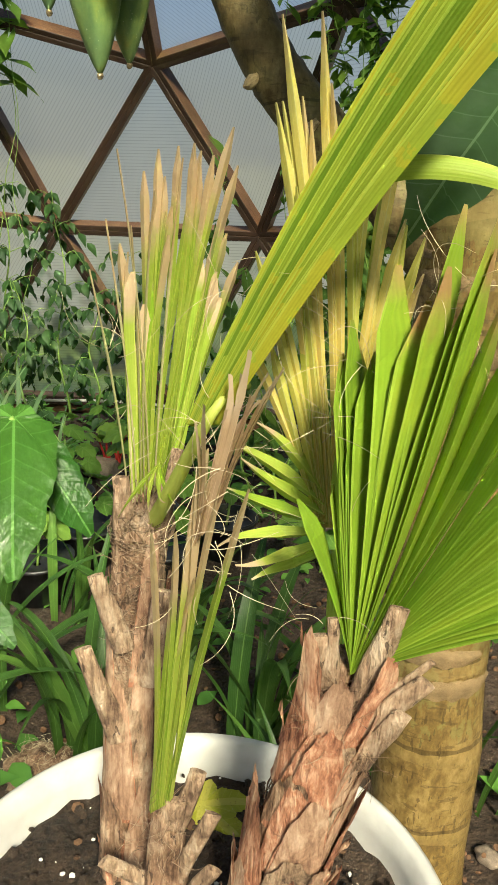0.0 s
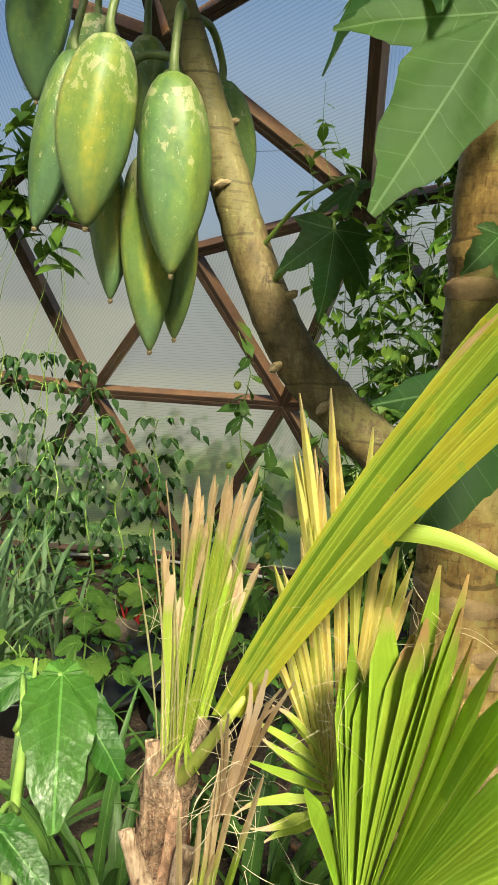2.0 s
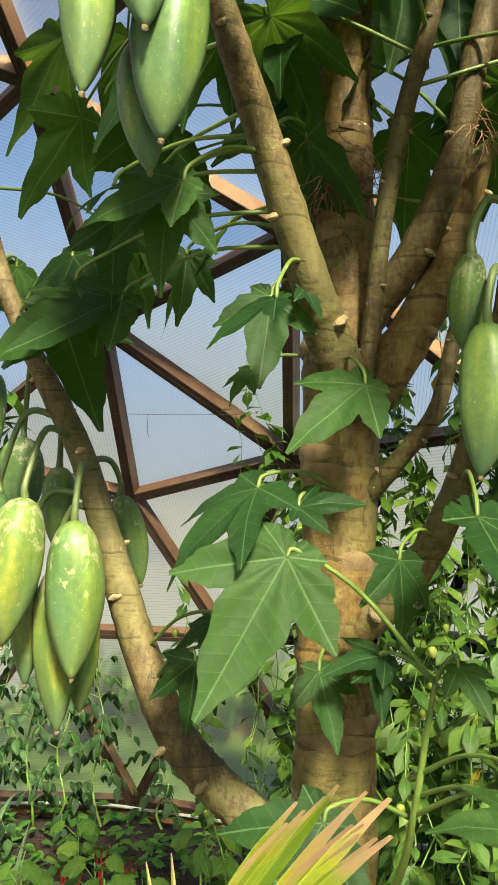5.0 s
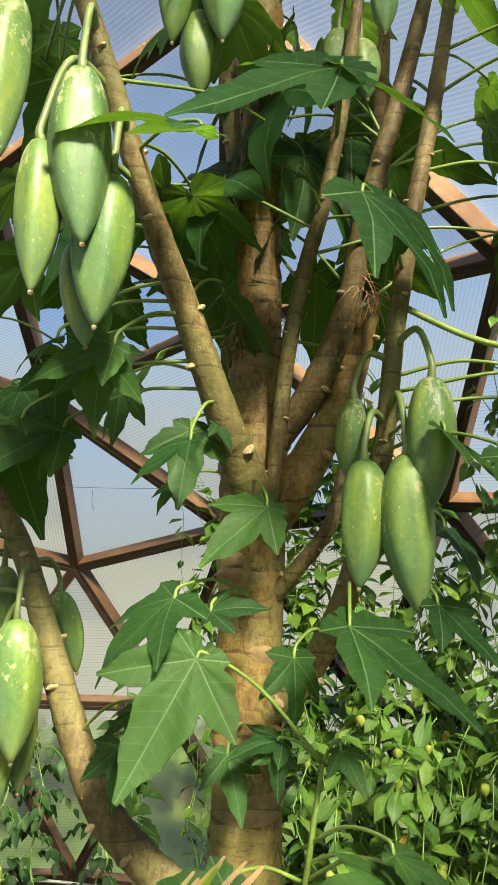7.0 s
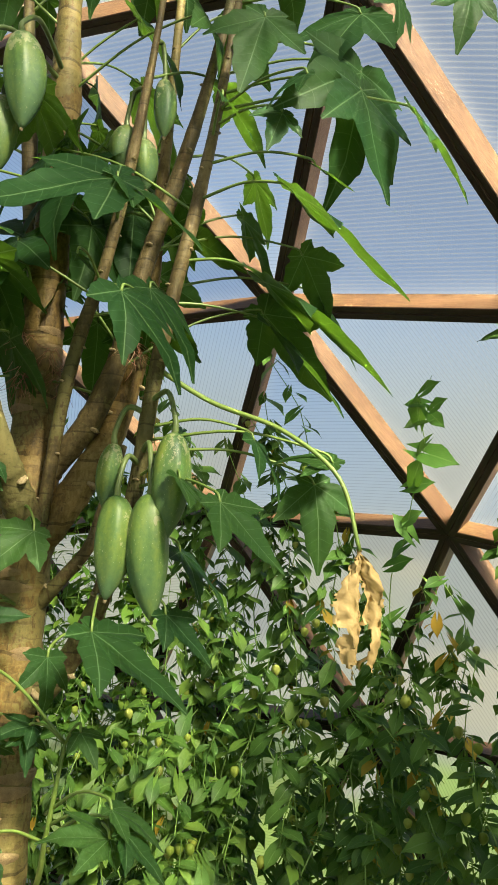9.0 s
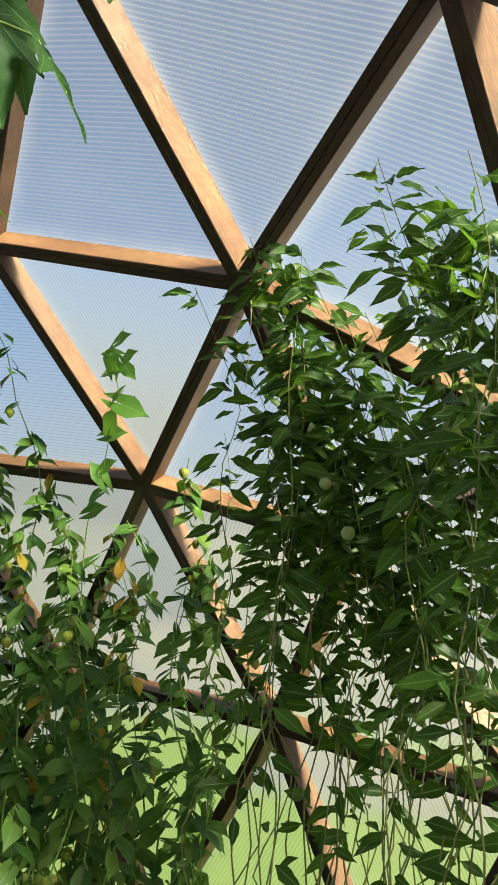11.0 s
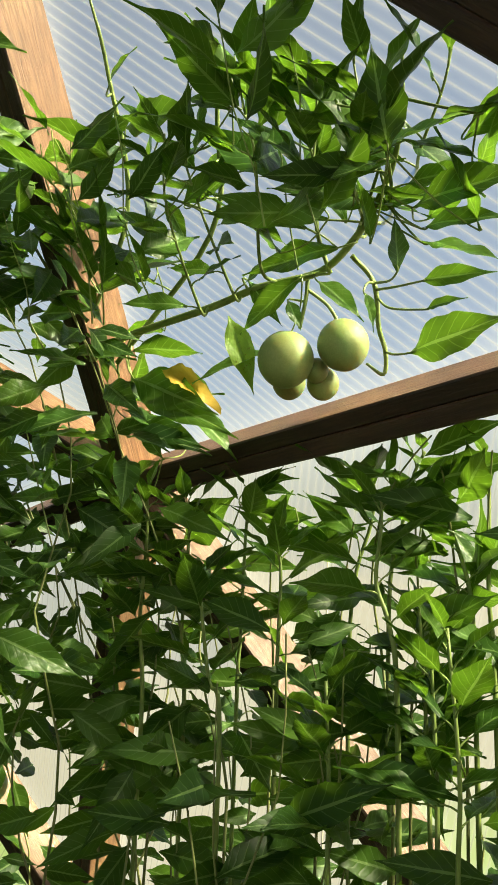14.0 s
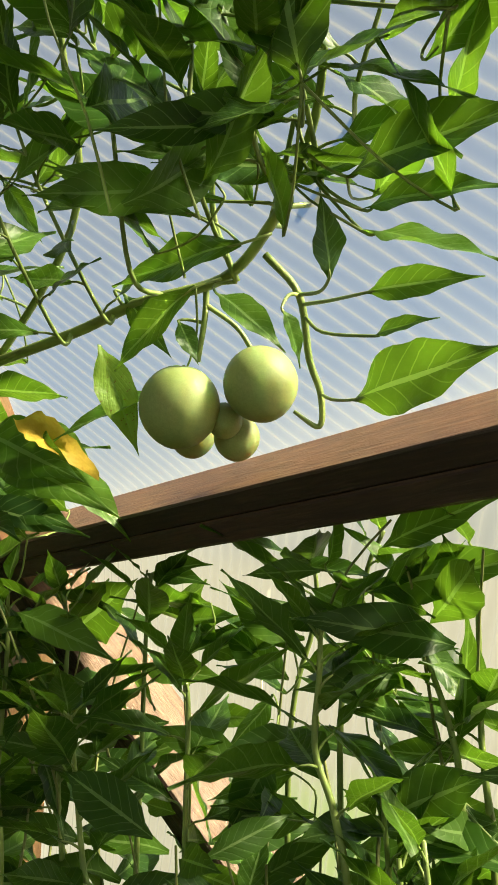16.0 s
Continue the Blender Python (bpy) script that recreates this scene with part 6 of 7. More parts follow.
# ---------------------------------------------------------------- pepper plant beside the pot
PEPPER = Vector((-0.30, 0.55, soil_at(-0.30, 0.55)))
pepper = thing("pepper_plant", PEPPER, "pepper plant with broad wet bright green leaves", "plant")
part("stem", tube(((-0.02, 0, -0.02, 0.008), (0.0, 0.0, 0.5, 0.007), (0.02, 0.0, 0.80, 0.005), (0.03, 0.01, 0.90, 0.003), (0.033, 0.012, 0.94, 0.0012)), 8, 5), STEM_GREEN, pepper)
PEPPER_BLADE = lobed_leaf("leaf", ((0, 1.0, 0.37), (40, 0.46, 0.22), (-40, 0.46, 0.22), (105, 0.16, 0.12), (-105, 0.16, 0.12)), PEPPER_LEAF, 9, 0.004, 0.26, (0.25, 0.5, 0.75, 1.0), 72)
for k, (base, tip) in enumerate((((-0.243, 0.555, 0.985), (-0.221, 0.452, 0.918)), ((-0.236, 0.570, 0.960), (-0.182, 0.535, 0.905)), ((-0.275, 0.49, 0.890), (-0.222, 0.455, 0.862)), ((-0.29, 0.60, 0.96), (-0.34, 0.56, 0.93)), ((-0.285, 0.50, 0.80), (-0.235, 0.43, 0.775)))):
    b, t = Vector(base) - PEPPER, Vector(tip) - PEPPER
    shared("leaf", PEPPER_BLADE, pepper, blade_pose(b, t, (0.15, -0.75, 0.75)) @ Matrix.Diagonal((0.80, 1, 1, 1)))
    s = Vector((0.02 + 0.002 * k, 0.0, min(b.z - 0.03, 0.88)))
    part("petiole", tube(((*s, 0.003), (*((s + b) / 2 + Vector((0, 0, 0.012))), 0.0026), (*b, 0.0022)), 6, 4), STEM_GREEN, pepper)

# ---------------------------------------------------------------- plants that climb along the wall
def inner_radius(z, gap=0.12):
    return math.sqrt(max(0.2, (RADIUS - 0.06) ** 2 - (z - CENTRE.z) ** 2)) - gap


def shoot_line(az, r0, height, r_, sway=0.06, gap=0.12):
    """Points of a shoot that starts r0 from the dome's centre at bearing az and bends in under the glazing."""
    pts, a = [], az
    steps = max(4, int(height / 0.16))
    for i in range(steps + 1):
        z = height * i / steps
        r = min(r0 + r_.uniform(-sway, sway), inner_radius(z, gap))
        a += r_.uniform(-sway, sway) / 3.0
        pts.append(Vector((CENTRE.x + r * math.sin(a), CENTRE.y + r * math.cos(a), 0.02 + z)))
    return pts


def grow(lines, per_metre, low, high, r_, droop=0.3, start=0.15, petiole=0.03, to=(0, 0, 0), loose=0.4):
    """Leaf arrays along shoots: bases, ways, faces (turned some way towards to), sizes."""
    base, way, face, size = [], [], [], []
    for pts in lines:
        turn = r_.uniform(0, 6)
        for p, q in zip(pts, pts[1:]):
            if p.z < start:
                continue
            for _ in range(max(1, round((q - p).length * per_metre))):
                c = p.lerp(q, r_.random())
                turn += 2.4
                d = Vector((math.cos(turn), math.sin(turn), r_.uniform(-droop * 2.2, 0.55 - droop)))
                base.append(c + Vector((d.x, d.y, 0.3)) * petiole)
                way.append(d)
                face.append((to[0] + r_.uniform(-loose, loose), to[1] + r_.uniform(-loose, loose), to[2] + 1.0))
                size.append(r_.uniform(low, high))
    return np.array(base), np.array(way), np.array(face), np.array(size)


def stem_mass(name, lines, thick, material, parent, sides=4):
    bm = bmesh.new()
    for pts in lines:
        tube([(*p, max(0.0008, thick * (1 - 0.75 * i / len(pts)))) for i, p in enumerate(pts)], sides, 2, bm, 0, None, False)
    return tagged(part(name, bm, material, parent), kind="stuff")


def bearing(x, y):
    return math.atan2(x - CENTRE.x, y - CENTRE.y)


# ---- ground cherry: heart-shaped leaves and papery lanterns
CHERRY_LEAF = leafy("ground_cherry_leaf", (0.040, 0.105, 0.019), (0.080, 0.17, 0.029), (0.175, 0.29, 0.048), 0.45, 0.30, (0.16, 0.28, 0.08), per="ISLAND")
LANTERN = leafy("lantern_husk", (0.26, 0.36, 0.06), (0.38, 0.44, 0.08), (0.46, 0.48, 0.14), 0.5, 0.4)
BROWN_STEM = plain("dry_stem", (0.10, 0.07, 0.03), (0.24, 0.19, 0.08), 40, 0.7, 0.2, 0.001)
rng = random.Random(31)
cherry = thing("ground_cherry", (1.35, 1.75, 0.02), "dense ground cherry bush with heart-shaped leaves and pale lanterns", "bush")
ROOT = Vector(cherry.location)
lines = []
for k in range(105):
    az = rng.uniform(bearing(0.30, 3.2), bearing(1.95, 1.45))
    r0 = rng.uniform(2.35, 3.3)
    lines.append([p - ROOT for p in shoot_line(az, r0, 0.70 + 1.0 * (r0 - 2.35) + rng.uniform(-0.1, 0.35), rng, 0.09)])
for k in range(16):
    az = rng.uniform(bearing(0.75, 2.75), bearing(1.25, 2.2))
    lines.append([p - ROOT for p in shoot_line(az, 3.05, rng.uniform(1.9, 2.45), rng, 0.07)])
stem_mass("stem_mass", lines, 0.005, STEM_GREEN, cherry)
every = grow(lines, 25, 0.034, 0.078, rng, 0.5, to=(0.2, -0.7, 0.2))
reach = np.hypot(every[0][:, 0] + ROOT.x - CENTRE.x, every[0][:, 1] + ROOT.y - CENTRE.y)
pick = np.flatnonzero((reach < 2.75) & (every[0][:, 2] > 0.55))[:280]
rest = np.setdiff1d(np.arange(len(reach)), pick)
leaf_mass("foliage", HEART, *[q[rest] for q in every], CHERRY_LEAF, cherry)
CHERRY_BLADE = leafy("ground_cherry_blade", (0.040, 0.105, 0.019), (0.078, 0.165, 0.028), (0.165, 0.275, 0.045), 0.45, 0.32, (0.15, 0.27, 0.07), rib=0.05, net=0.35, slant=3.0)
heart_blade = blade_mesh("leaf", blade_template((0.10, 0.30, 0.38, 0.37, 0.30, 0.20, 0.09, 0.0), 10, 0.16, 0.26, 0.02, 0.9), CHERRY_BLADE)
for k in pick:
    b, w, f, s = (q[k] for q in every)
    shared("leaf", heart_blade, cherry, blade_pose(Vector(b), Vector(b) + Vector(w), tuple(f), 0, float(s)))
bm = bmesh.new()
prof = ((0.001, 0.0), (0.35, -0.12), (0.5, -0.4), (0.46, -0.75), (0.28, -1.05), (0.001, -1.3))
bm = lathe(prof, 10)
for v in bm.verts:
    a = math.atan2(v.co.y, v.co.x)
    f = 1 + 0.16 * math.cos(5 * a)
    v.co.x *= f
    v.co.y *= f
husk = bpy.data.meshes.new("husk")
bm.to_mesh(husk)
bm.free()
husk.materials.append(LANTERN)
for k in range(230):
    p = rng.choice(rng.choice(lines)[3:])
    s = rng.uniform(0.022, 0.034)
    shared("husk", husk, cherry, Matrix.Translation(p + Vector((rng.uniform(-0.05, 0.05), rng.uniform(-0.05, 0.05), -0.03))) @ Matrix.Rotation(rng.uniform(0, 6), 4, "Z") @ Matrix.Rotation(rng.uniform(-0.3, 0.3), 4, "X") @ Matrix.Diagonal((s, s, s, 1)))
YELLOWED = leafy("yellowed_leaf", (0.42, 0.24, 0.03), (0.55, 0.36, 0.05), (0.5, 0.42, 0.08), 0.6, 0.35, per="ISLAND")
few = grow([rng.choice(lines) for _ in range(16)], 1.5, 0.035, 0.06, rng, 0.8)
leaf_mass("yellowed_foliage", HEART, *few, YELLOWED, cherry)

# ---- bindweed on strings by the back wall
BIND_LEAF = leafy("bindweed_leaf", (0.06, 0.15, 0.025), (0.12, 0.23, 0.035), (0.21, 0.32, 0.05), 0.45, 0.36, per="ISLAND")
for k, (x, y, r0, height, dense, top) in enumerate(((-0.08, 2.80, 3.2, 2.3, 15, 0.045), (0.13, 2.6, 3.0, 2.45, 17, 0.05), (0.30, 2.9, 3.05, 2.2, 34, 0.06), (0.42, 2.75, 3.0, 2.1, 36, 0.06), (0.20, 3.0, 3.1, 1.9, 30, 0.06),
                                               (-0.02, 3.0, 3.15, 1.7, 16, 0.05), (0.55, 2.6, 2.9, 2.3, 34, 0.06), (0.70, 2.5, 2.9, 2.35, 30, 0.06), (0.60, 2.8, 3.0, 1.9, 30, 0.06), (-1.20, 3.1, 3.1, 2.2, 24, 0.10), (-1.30, 3.05, 3.0, 2.3, 22, 0.10), (1.33, 1.22, 3.0, 2.3, 9, 0.06))):
    root = thing("bindweed", (x, y, 0.02), "climbing vine with small pointed leaves on a string", "vine", "vines on strings")
    o = Vector(root.location)
    group = [[p - o for p in shoot_line(bearing(x, y) + rng.uniform(-0.02, 0.02), r0 + rng.uniform(-0.05, 0.05), height * rng.uniform(0.85, 1.0), rng, 0.05)] for _ in range(3 if dense > 20 else 2 if k < 11 else 1)]
    stem_mass("stem_mass", group, 0.003, STEM_GREEN, root)
    leaf_mass("foliage", HEART, *grow(group, dense, top * 0.6, top * 1.3, rng, 0.4, 1.2 if k in (0, 1) else 1.5 if k in (9, 10) else 0.3), BIND_LEAF, root)

# ---- a lone vine that climbs the glazing by the right-hand struts
VINE = ((1.601, 1.953, 1.604), (1.56, 1.783, 1.81), (1.504, 1.618, 1.996), (1.464, 1.494, 2.113), (1.396, 1.421, 2.226), (1.371, 1.307, 2.299))
VINE_LEAVES = (((1.42, 1.449, 2.187), (1.384, 1.549, 2.183)), ((1.392, 1.415, 2.234), (1.354, 1.48, 2.249)), ((1.383, 1.358, 2.267), (1.388, 1.287, 2.287)), ((1.407, 1.445, 2.204), (1.365, 1.394, 2.273)),
               ((1.43, 1.398, 2.197), (1.481, 1.38, 2.143)), ((1.422, 1.369, 2.218), (1.425, 1.302, 2.241)), ((1.484, 1.497, 2.087), (1.556, 1.395, 2.041)), ((1.462, 1.498, 2.114), (1.458, 1.58, 2.077)),
               ((1.504, 1.618, 1.996), (1.534, 1.524, 2.008)), ((1.492, 1.598, 2.023), (1.465, 1.521, 2.098)), ((1.55, 1.748, 1.849), (1.488, 1.762, 1.928)), ((1.54, 1.713, 1.887), (1.55, 1.636, 1.922)),
               ((1.564, 1.802, 1.791), (1.542, 1.895, 1.75)), ((1.572, 1.863, 1.73), (1.598, 1.769, 1.76)))
vine = thing("bindweed", (1.72, 2.10, 0.02), "single vine shoot with heart-shaped leaves climbing beside the struts", "vine", "vines on strings")
o = Vector(vine.location)
part("stem", tube([(0, 0, 0, 0.003), (-0.02, -0.03, 0.8, 0.003)] + [(*(Vector(q) - o), 0.0024 - 0.0003 * i) for i, q in enumerate(VINE)], 6, 5), STEM_GREEN, vine)
heart = blade_mesh("leaf", blade_template((0.10, 0.34, 0.40, 0.36, 0.27, 0.16, 0.06, 0.0), 10, 0.14, 0.2, 0.015, 0.9), leafy("vine_leaf", (0.05, 0.15, 0.03), (0.09, 0.22, 0.04), (0.16, 0.30, 0.06), 0.45, 0.4, (0.2, 0.34, 0.1)))
for b, t in VINE_LEAVES:
    shared("leaf", heart, vine, blade_pose(Vector(b) - o, Vector(t) - o, (-0.7, -0.6, 0.35), 0.2, (Vector(t) - Vector(b)).length * 0.8))
# a wire across one sheet of the back wall
wire = thing("wire", (-0.523, 3.22, 2.03), "thin dark wire stretched across a glazing sheet", "wire")
WIRE_SKIN = plain("wire_skin", (0.04, 0.04, 0.04), (0.12, 0.12, 0.12), 60, 0.4, 0.1, 0.001)
part("strand", tube(((0, 0, 0, 0.0011), (0.327, -0.084, -0.007, 0.0011), (0.663, -0.219, -0.012, 0.0011)), 5, 6), WIRE_SKIN, wire)
part("loose_end", tube(((0.155, -0.033, -0.005, 0.001), (0.149, 0.012, -0.066, 0.001), (0.156, 0.036, -0.103, 0.001)), 5, 4), WIRE_SKIN, wire)

# ---- tomato plants along the back
TOMATO = leafy("tomato_leaf", (0.015, 0.050, 0.015), (0.027, 0.076, 0.020), (0.048, 0.11, 0.028), 0.55, 0.22, per="ISLAND")
for k, (x, y, h) in enumerate(((-1.16, 3.62, 1.10), (-0.92, 3.66, 1.05), (-0.60, 3.72, 0.80), (-0.28, 3.76, 0.42), (-1.40, 3.66, 1.1), (-0.76, 3.60, 0.62), (-1.65, 3.5, 1.1), (-1.05, 3.45, 0.7))):
    root = thing("tomato_plant", (x, y, soil_at(x, y)), "tomato plant with drooping dark green divided leaves", "plant", "tomato plants")
    line = [Vector((0.03 * math.sin(i * 1.3 + k), 0.03 * math.cos(i * 1.7 + k), h * i / 8)) for i in range(9)]
    stem_mass("stem", [line], 0.007, STEM_GREEN, root, 6)
    base, way, face, size, ribs = [], [], [], [], []
    for i in range(int(h * 20)):
        p = line[min(8, int((0.22 + 0.78 * i / (h * 20)) * 8.99))]
        a = i * 2.4 + k
        reach = rng.uniform(0.12, 0.22)
        rib = [p, p + Vector((math.cos(a) * reach * 0.5, math.sin(a) * reach * 0.5, 0.03)), p + Vector((math.cos(a) * reach, math.sin(a) * reach, -0.05))]
        ribs.append(rib)
        for j in range(7):
            u = (j // 2 + 1) / 3.6
            c = rib[0].lerp(rib[1], min(1, u * 2)) if u < 0.5 else rib[1].lerp(rib[2], u * 2 - 1)
            d = Vector((math.cos(a + (0, 1.2, -1.2, 0.9, -0.9, 0.5, -0.5)[j]), math.sin(a + (0, 1.2, -1.2, 0.9, -0.9, 0.5, -0.5)[j]), -0.9))
            base.append(c)
            way.append(d)
            face.append((rng.uniform(-0.3, 0.3), -0.5, 1))
            size.append(rng.uniform(0.042, 0.082))
    stem_mass("stalk_mass", ribs, 0.0022, STEM_GREEN, root)
    leaf_mass("foliage", OVATE, np.array(base), np.array(way), np.array(face), np.array(size), TOMATO, root)

# ---- shrubs outside, behind the back wall
SHRUB = leafy("shrub_leaf", (0.022, 0.06, 0.016), (0.04, 0.10, 0.022), (0.07, 0.15, 0.03), 0.5, 0.25, per="ISLAND")
for k in range(7):
    a = -0.55 + 0.19 * k
    c = Vector((CENTRE.x + 5.3 * math.sin(a), CENTRE.y + 5.3 * math.cos(a), -0.12))
    root = thing("shrub", c, "low dark green shrub outside the greenhouse wall", "shrub", "shrubs outside")
    lines = []
    for j in range(46):
        q = rng.uniform(0, math.tau)
        r, h = rng.uniform(0.1, 0.95), rng.uniform(0.35, 0.85)
        lines.append([Vector((r * math.cos(q) * (0.3 + 0.7 * i / 5), 0.6 * r * math.sin(q) * (0.3 + 0.7 * i / 5), h * (1 - 0.35 * r * r) * i / 5)) for i in range(6)])
    stem_mass("branching", lines, 0.008, BROWN_STEM, root)
    leaf_mass("foliage", OVATE, *grow(lines, 24, 0.05, 0.10, rng, 0.3, 0.1), SHRUB, root)

# ---------------------------------------------------------------- pepino bush
PEPINO_LEAF = leafy("pepino_leaf", (0.015, 0.048, 0.009), (0.029, 0.082, 0.012), (0.070, 0.158, 0.017), 0.42, 0.42, (0.22, 0.35, 0.11), rib=0.08, per="ISLAND", net=0.4, thin=0.045, slant=1.7)
PEPINO_BLADE = leafy("pepino_blade", (0.017, 0.055, 0.009), (0.034, 0.096, 0.013), (0.078, 0.175, 0.018), 0.36, 0.46, (0.24, 0.38, 0.12), rib=0.075, spec=0.32, net=0.5, thin=0.045, slant=1.7)
PEPINO_SKIN = plain("pepino_skin", (0.20, 0.26, 0.078), (0.27, 0.33, 0.112), 30, 0.55, 0.03, 0.001, patch=9)
PEPINO_SKIN.node_tree.nodes["Principled BSDF"].inputs["Subsurface Weight"].default_value = 0.35
PEPINO_SKIN.node_tree.nodes["Principled BSDF"].inputs["Subsurface Scale"].default_value = 0.012
TWIG = plain("pepino_stem", (0.12, 0.19, 0.04), (0.26, 0.34, 0.09), 60, 0.5, 0.2, 0.001)
OLD_TWIG = plain("pepino_old_stem", (0.09, 0.13, 0.03), (0.25, 0.26, 0.09), 60, 0.55, 0.2, 0.001)
PETAL = plain("white_petal", (0.70, 0.70, 0.66), (0.85, 0.85, 0.82), 50, 0.6, 0.1, 0.001)
SPOTTED = leafy("spotted_leaf", (0.09, 0.22, 0.03), (0.16, 0.30, 0.04), (0.24, 0.36, 0.05), 0.4, 0.42, (0.2, 0.34, 0.08), spots=(0.14, 0.08, 0.02))
pepino = thing("pepino_bush", (1.95, 0.1, 0.02), "tall pepino bush with long dark leaves and pale green melons", "bush")
ROOT = Vector(pepino.location)
rng = random.Random(77)
dense, open_side = [], []
for k in range(54):
    az = rng.uniform(bearing(1.80, 0.95), bearing(1.95, -0.22))
    dense.append([p - ROOT for p in shoot_line(az, rng.uniform(2.62, 3.25), rng.uniform(1.75, 2.42), rng, 0.06, 0.16)])
for k in range(58):
    az = rng.uniform(bearing(1.95, -0.15), bearing(1.55, -1.35))
    open_side.append([p - ROOT for p in shoot_line(az, rng.uniform(2.86, 3.2), rng.uniform(1.1, 1.72), rng, 0.05, 0.10)])
edge = random.Random(12)
for k in range(18):
    az = edge.uniform(bearing(1.95, -0.55), bearing(1.62, -1.30))
    open_side.append([p - ROOT for p in shoot_line(az, edge.uniform(3.0, 3.22), edge.uniform(1.25, 1.62), edge, 0.05, 0.10)])
TALL = (
    ((1.86, -0.448, 1.455), (1.9, -0.426, 1.531), (1.92, -0.409, 1.613), (1.905, -0.402, 1.692), (1.854, -0.433, 1.769), (1.811, -0.475, 1.816), (1.775, -0.524, 1.849)),
    ((1.84, -0.236, 1.427), (1.88, -0.188, 1.478), (1.94, -0.115, 1.592), (1.97, -0.108, 1.684), (1.908, -0.188, 1.778), (1.871, -0.23, 1.823)),
    ((1.82, -0.581, 1.563), (1.876, -0.56, 1.653), (1.828, -0.569, 1.733), (1.758, -0.594, 1.823)),
    ((1.86, -0.534, 1.601), (1.859, -0.525, 1.696), (1.806, -0.531, 1.785), (1.785, -0.531, 1.815)),
    ((1.92, -0.254, 1.54), (1.97, -0.22, 1.63), (1.933, -0.236, 1.715), (1.896, -0.276, 1.768)),
    ((1.84, -0.477, 1.548), (1.9, -0.467, 1.647), (1.851, -0.479, 1.734), (1.817, -0.493, 1.799)),
    ((1.84, -0.363, 1.482), (1.9, -0.355, 1.582), (1.912, -0.361, 1.691), (1.863, -0.394, 1.765)),
    ((1.84, -0.119, 1.448), (1.9, -0.091, 1.527), (1.95, -0.055, 1.624), (1.953, -0.075, 1.736)),
    ((1.8, -0.071, 1.451), (1.86, -0.02, 1.594), (1.9, 0.05, 1.736), (1.9, 0.029, 1.853)),
)
for pts in TALL:
    foot = Vector(pts[0])
    open_side.append([Vector((foot.x - 0.05 + 0.05 * i / 5, foot.y, 0.05 + (foot.z - 0.05) * i / 5)) - ROOT for i in range(5)] + [Vector(q) - ROOT for q in pts])
stem_mass("stem_mass", dense + open_side, 0.0032, OLD_TWIG, pepino, 5)
one, two = grow(dense, 47, 0.060, 0.120, rng, 0.36, 0.8, 0.02, (-0.7, -0.6, -0.55), 0.8), grow(open_side, 25, 0.062, 0.130, rng, 0.05, 0.5, 0.02, (-0.7, -0.6, -0.5), 0.8)
every = [np.concatenate(pair) for pair in zip(one, two)]
tips = every[0] + every[1] / np.linalg.norm(every[1], axis=1, keepdims=True) * every[3][:, None] + np.array(ROOT - CENTRE)
height = tips[:, 2] + CENTRE.z
odds = np.where(np.arange(len(tips)) < len(one[0]), np.clip((height - 1.0) / 0.6, 0.14, 1.0), np.clip((height - 0.6) / 0.6, 0.4, 1.0))
thin = np.random.default_rng(5).random(len(tips)) < odds
every = [q[(np.linalg.norm(tips, axis=1) < 3.585) & thin] for q in every]
near = (every[0][:, 1] + ROOT.y < 0.25) & (every[0][:, 2] + ROOT.z > 1.35) & (np.hypot(every[0][:, 0] + ROOT.x - CENTRE.x, every[0][:, 1] + ROOT.y - CENTRE.y) < 2.86)
pick = np.flatnonzero(near)[:300]
rest = np.setdiff1d(np.arange(len(every[0])), pick)
leaf_mass("foliage", LANCE, *[q[rest] for q in every], PEPINO_LEAF, pepino)
ROUND = (-1.0, -0.6, -0.25, 0.0, 0.25, 0.6, 1.0)
LANCE_FINE = blade_template((0.012, 0.035, 0.092, 0.136, 0.160, 0.168, 0.162, 0.143, 0.113, 0.078, 0.042, 0.012, 0.0), 20, 0.20, 0.20, 0.012, 0, ROUND, 0.13)
LANCE_WIDE = blade_template((0.012, 0.045, 0.115, 0.160, 0.182, 0.185, 0.172, 0.147, 0.112, 0.072, 0.036, 0.010, 0.0), 20, 0.13, 0.10, 0.014, 0, ROUND, 0.18)
lance_meshes = [blade_mesh("leaf", LANCE_FINE, PEPINO_BLADE), blade_mesh("leaf", LANCE_WIDE, PEPINO_BLADE), blade_mesh("leaf", LANCE_FINE, SPOTTED)]
for k in pick:
    b, w, f, s = (q[k] for q in every)
    shared("leaf", lance_meshes[int(k) % 2], pepino, blade_pose(Vector(b), Vector(b) + Vector(w), tuple(f), 0, float(s)))


SPRIGS = []


def sprig(rows, thick=0.004):
    held = []
    for x, y, z, r in rows:
        q = Vector((x, y, z)) - CENTRE
        held.append((*(q * min(1.0, 3.56 / q.length) + CENTRE - ROOT), r))
    SPRIGS.append([Vector(q[:3]) for q in catmull(held, 6)])
    part("branch", tube(held, 8, 6, None, 0.1), TWIG, pepino)


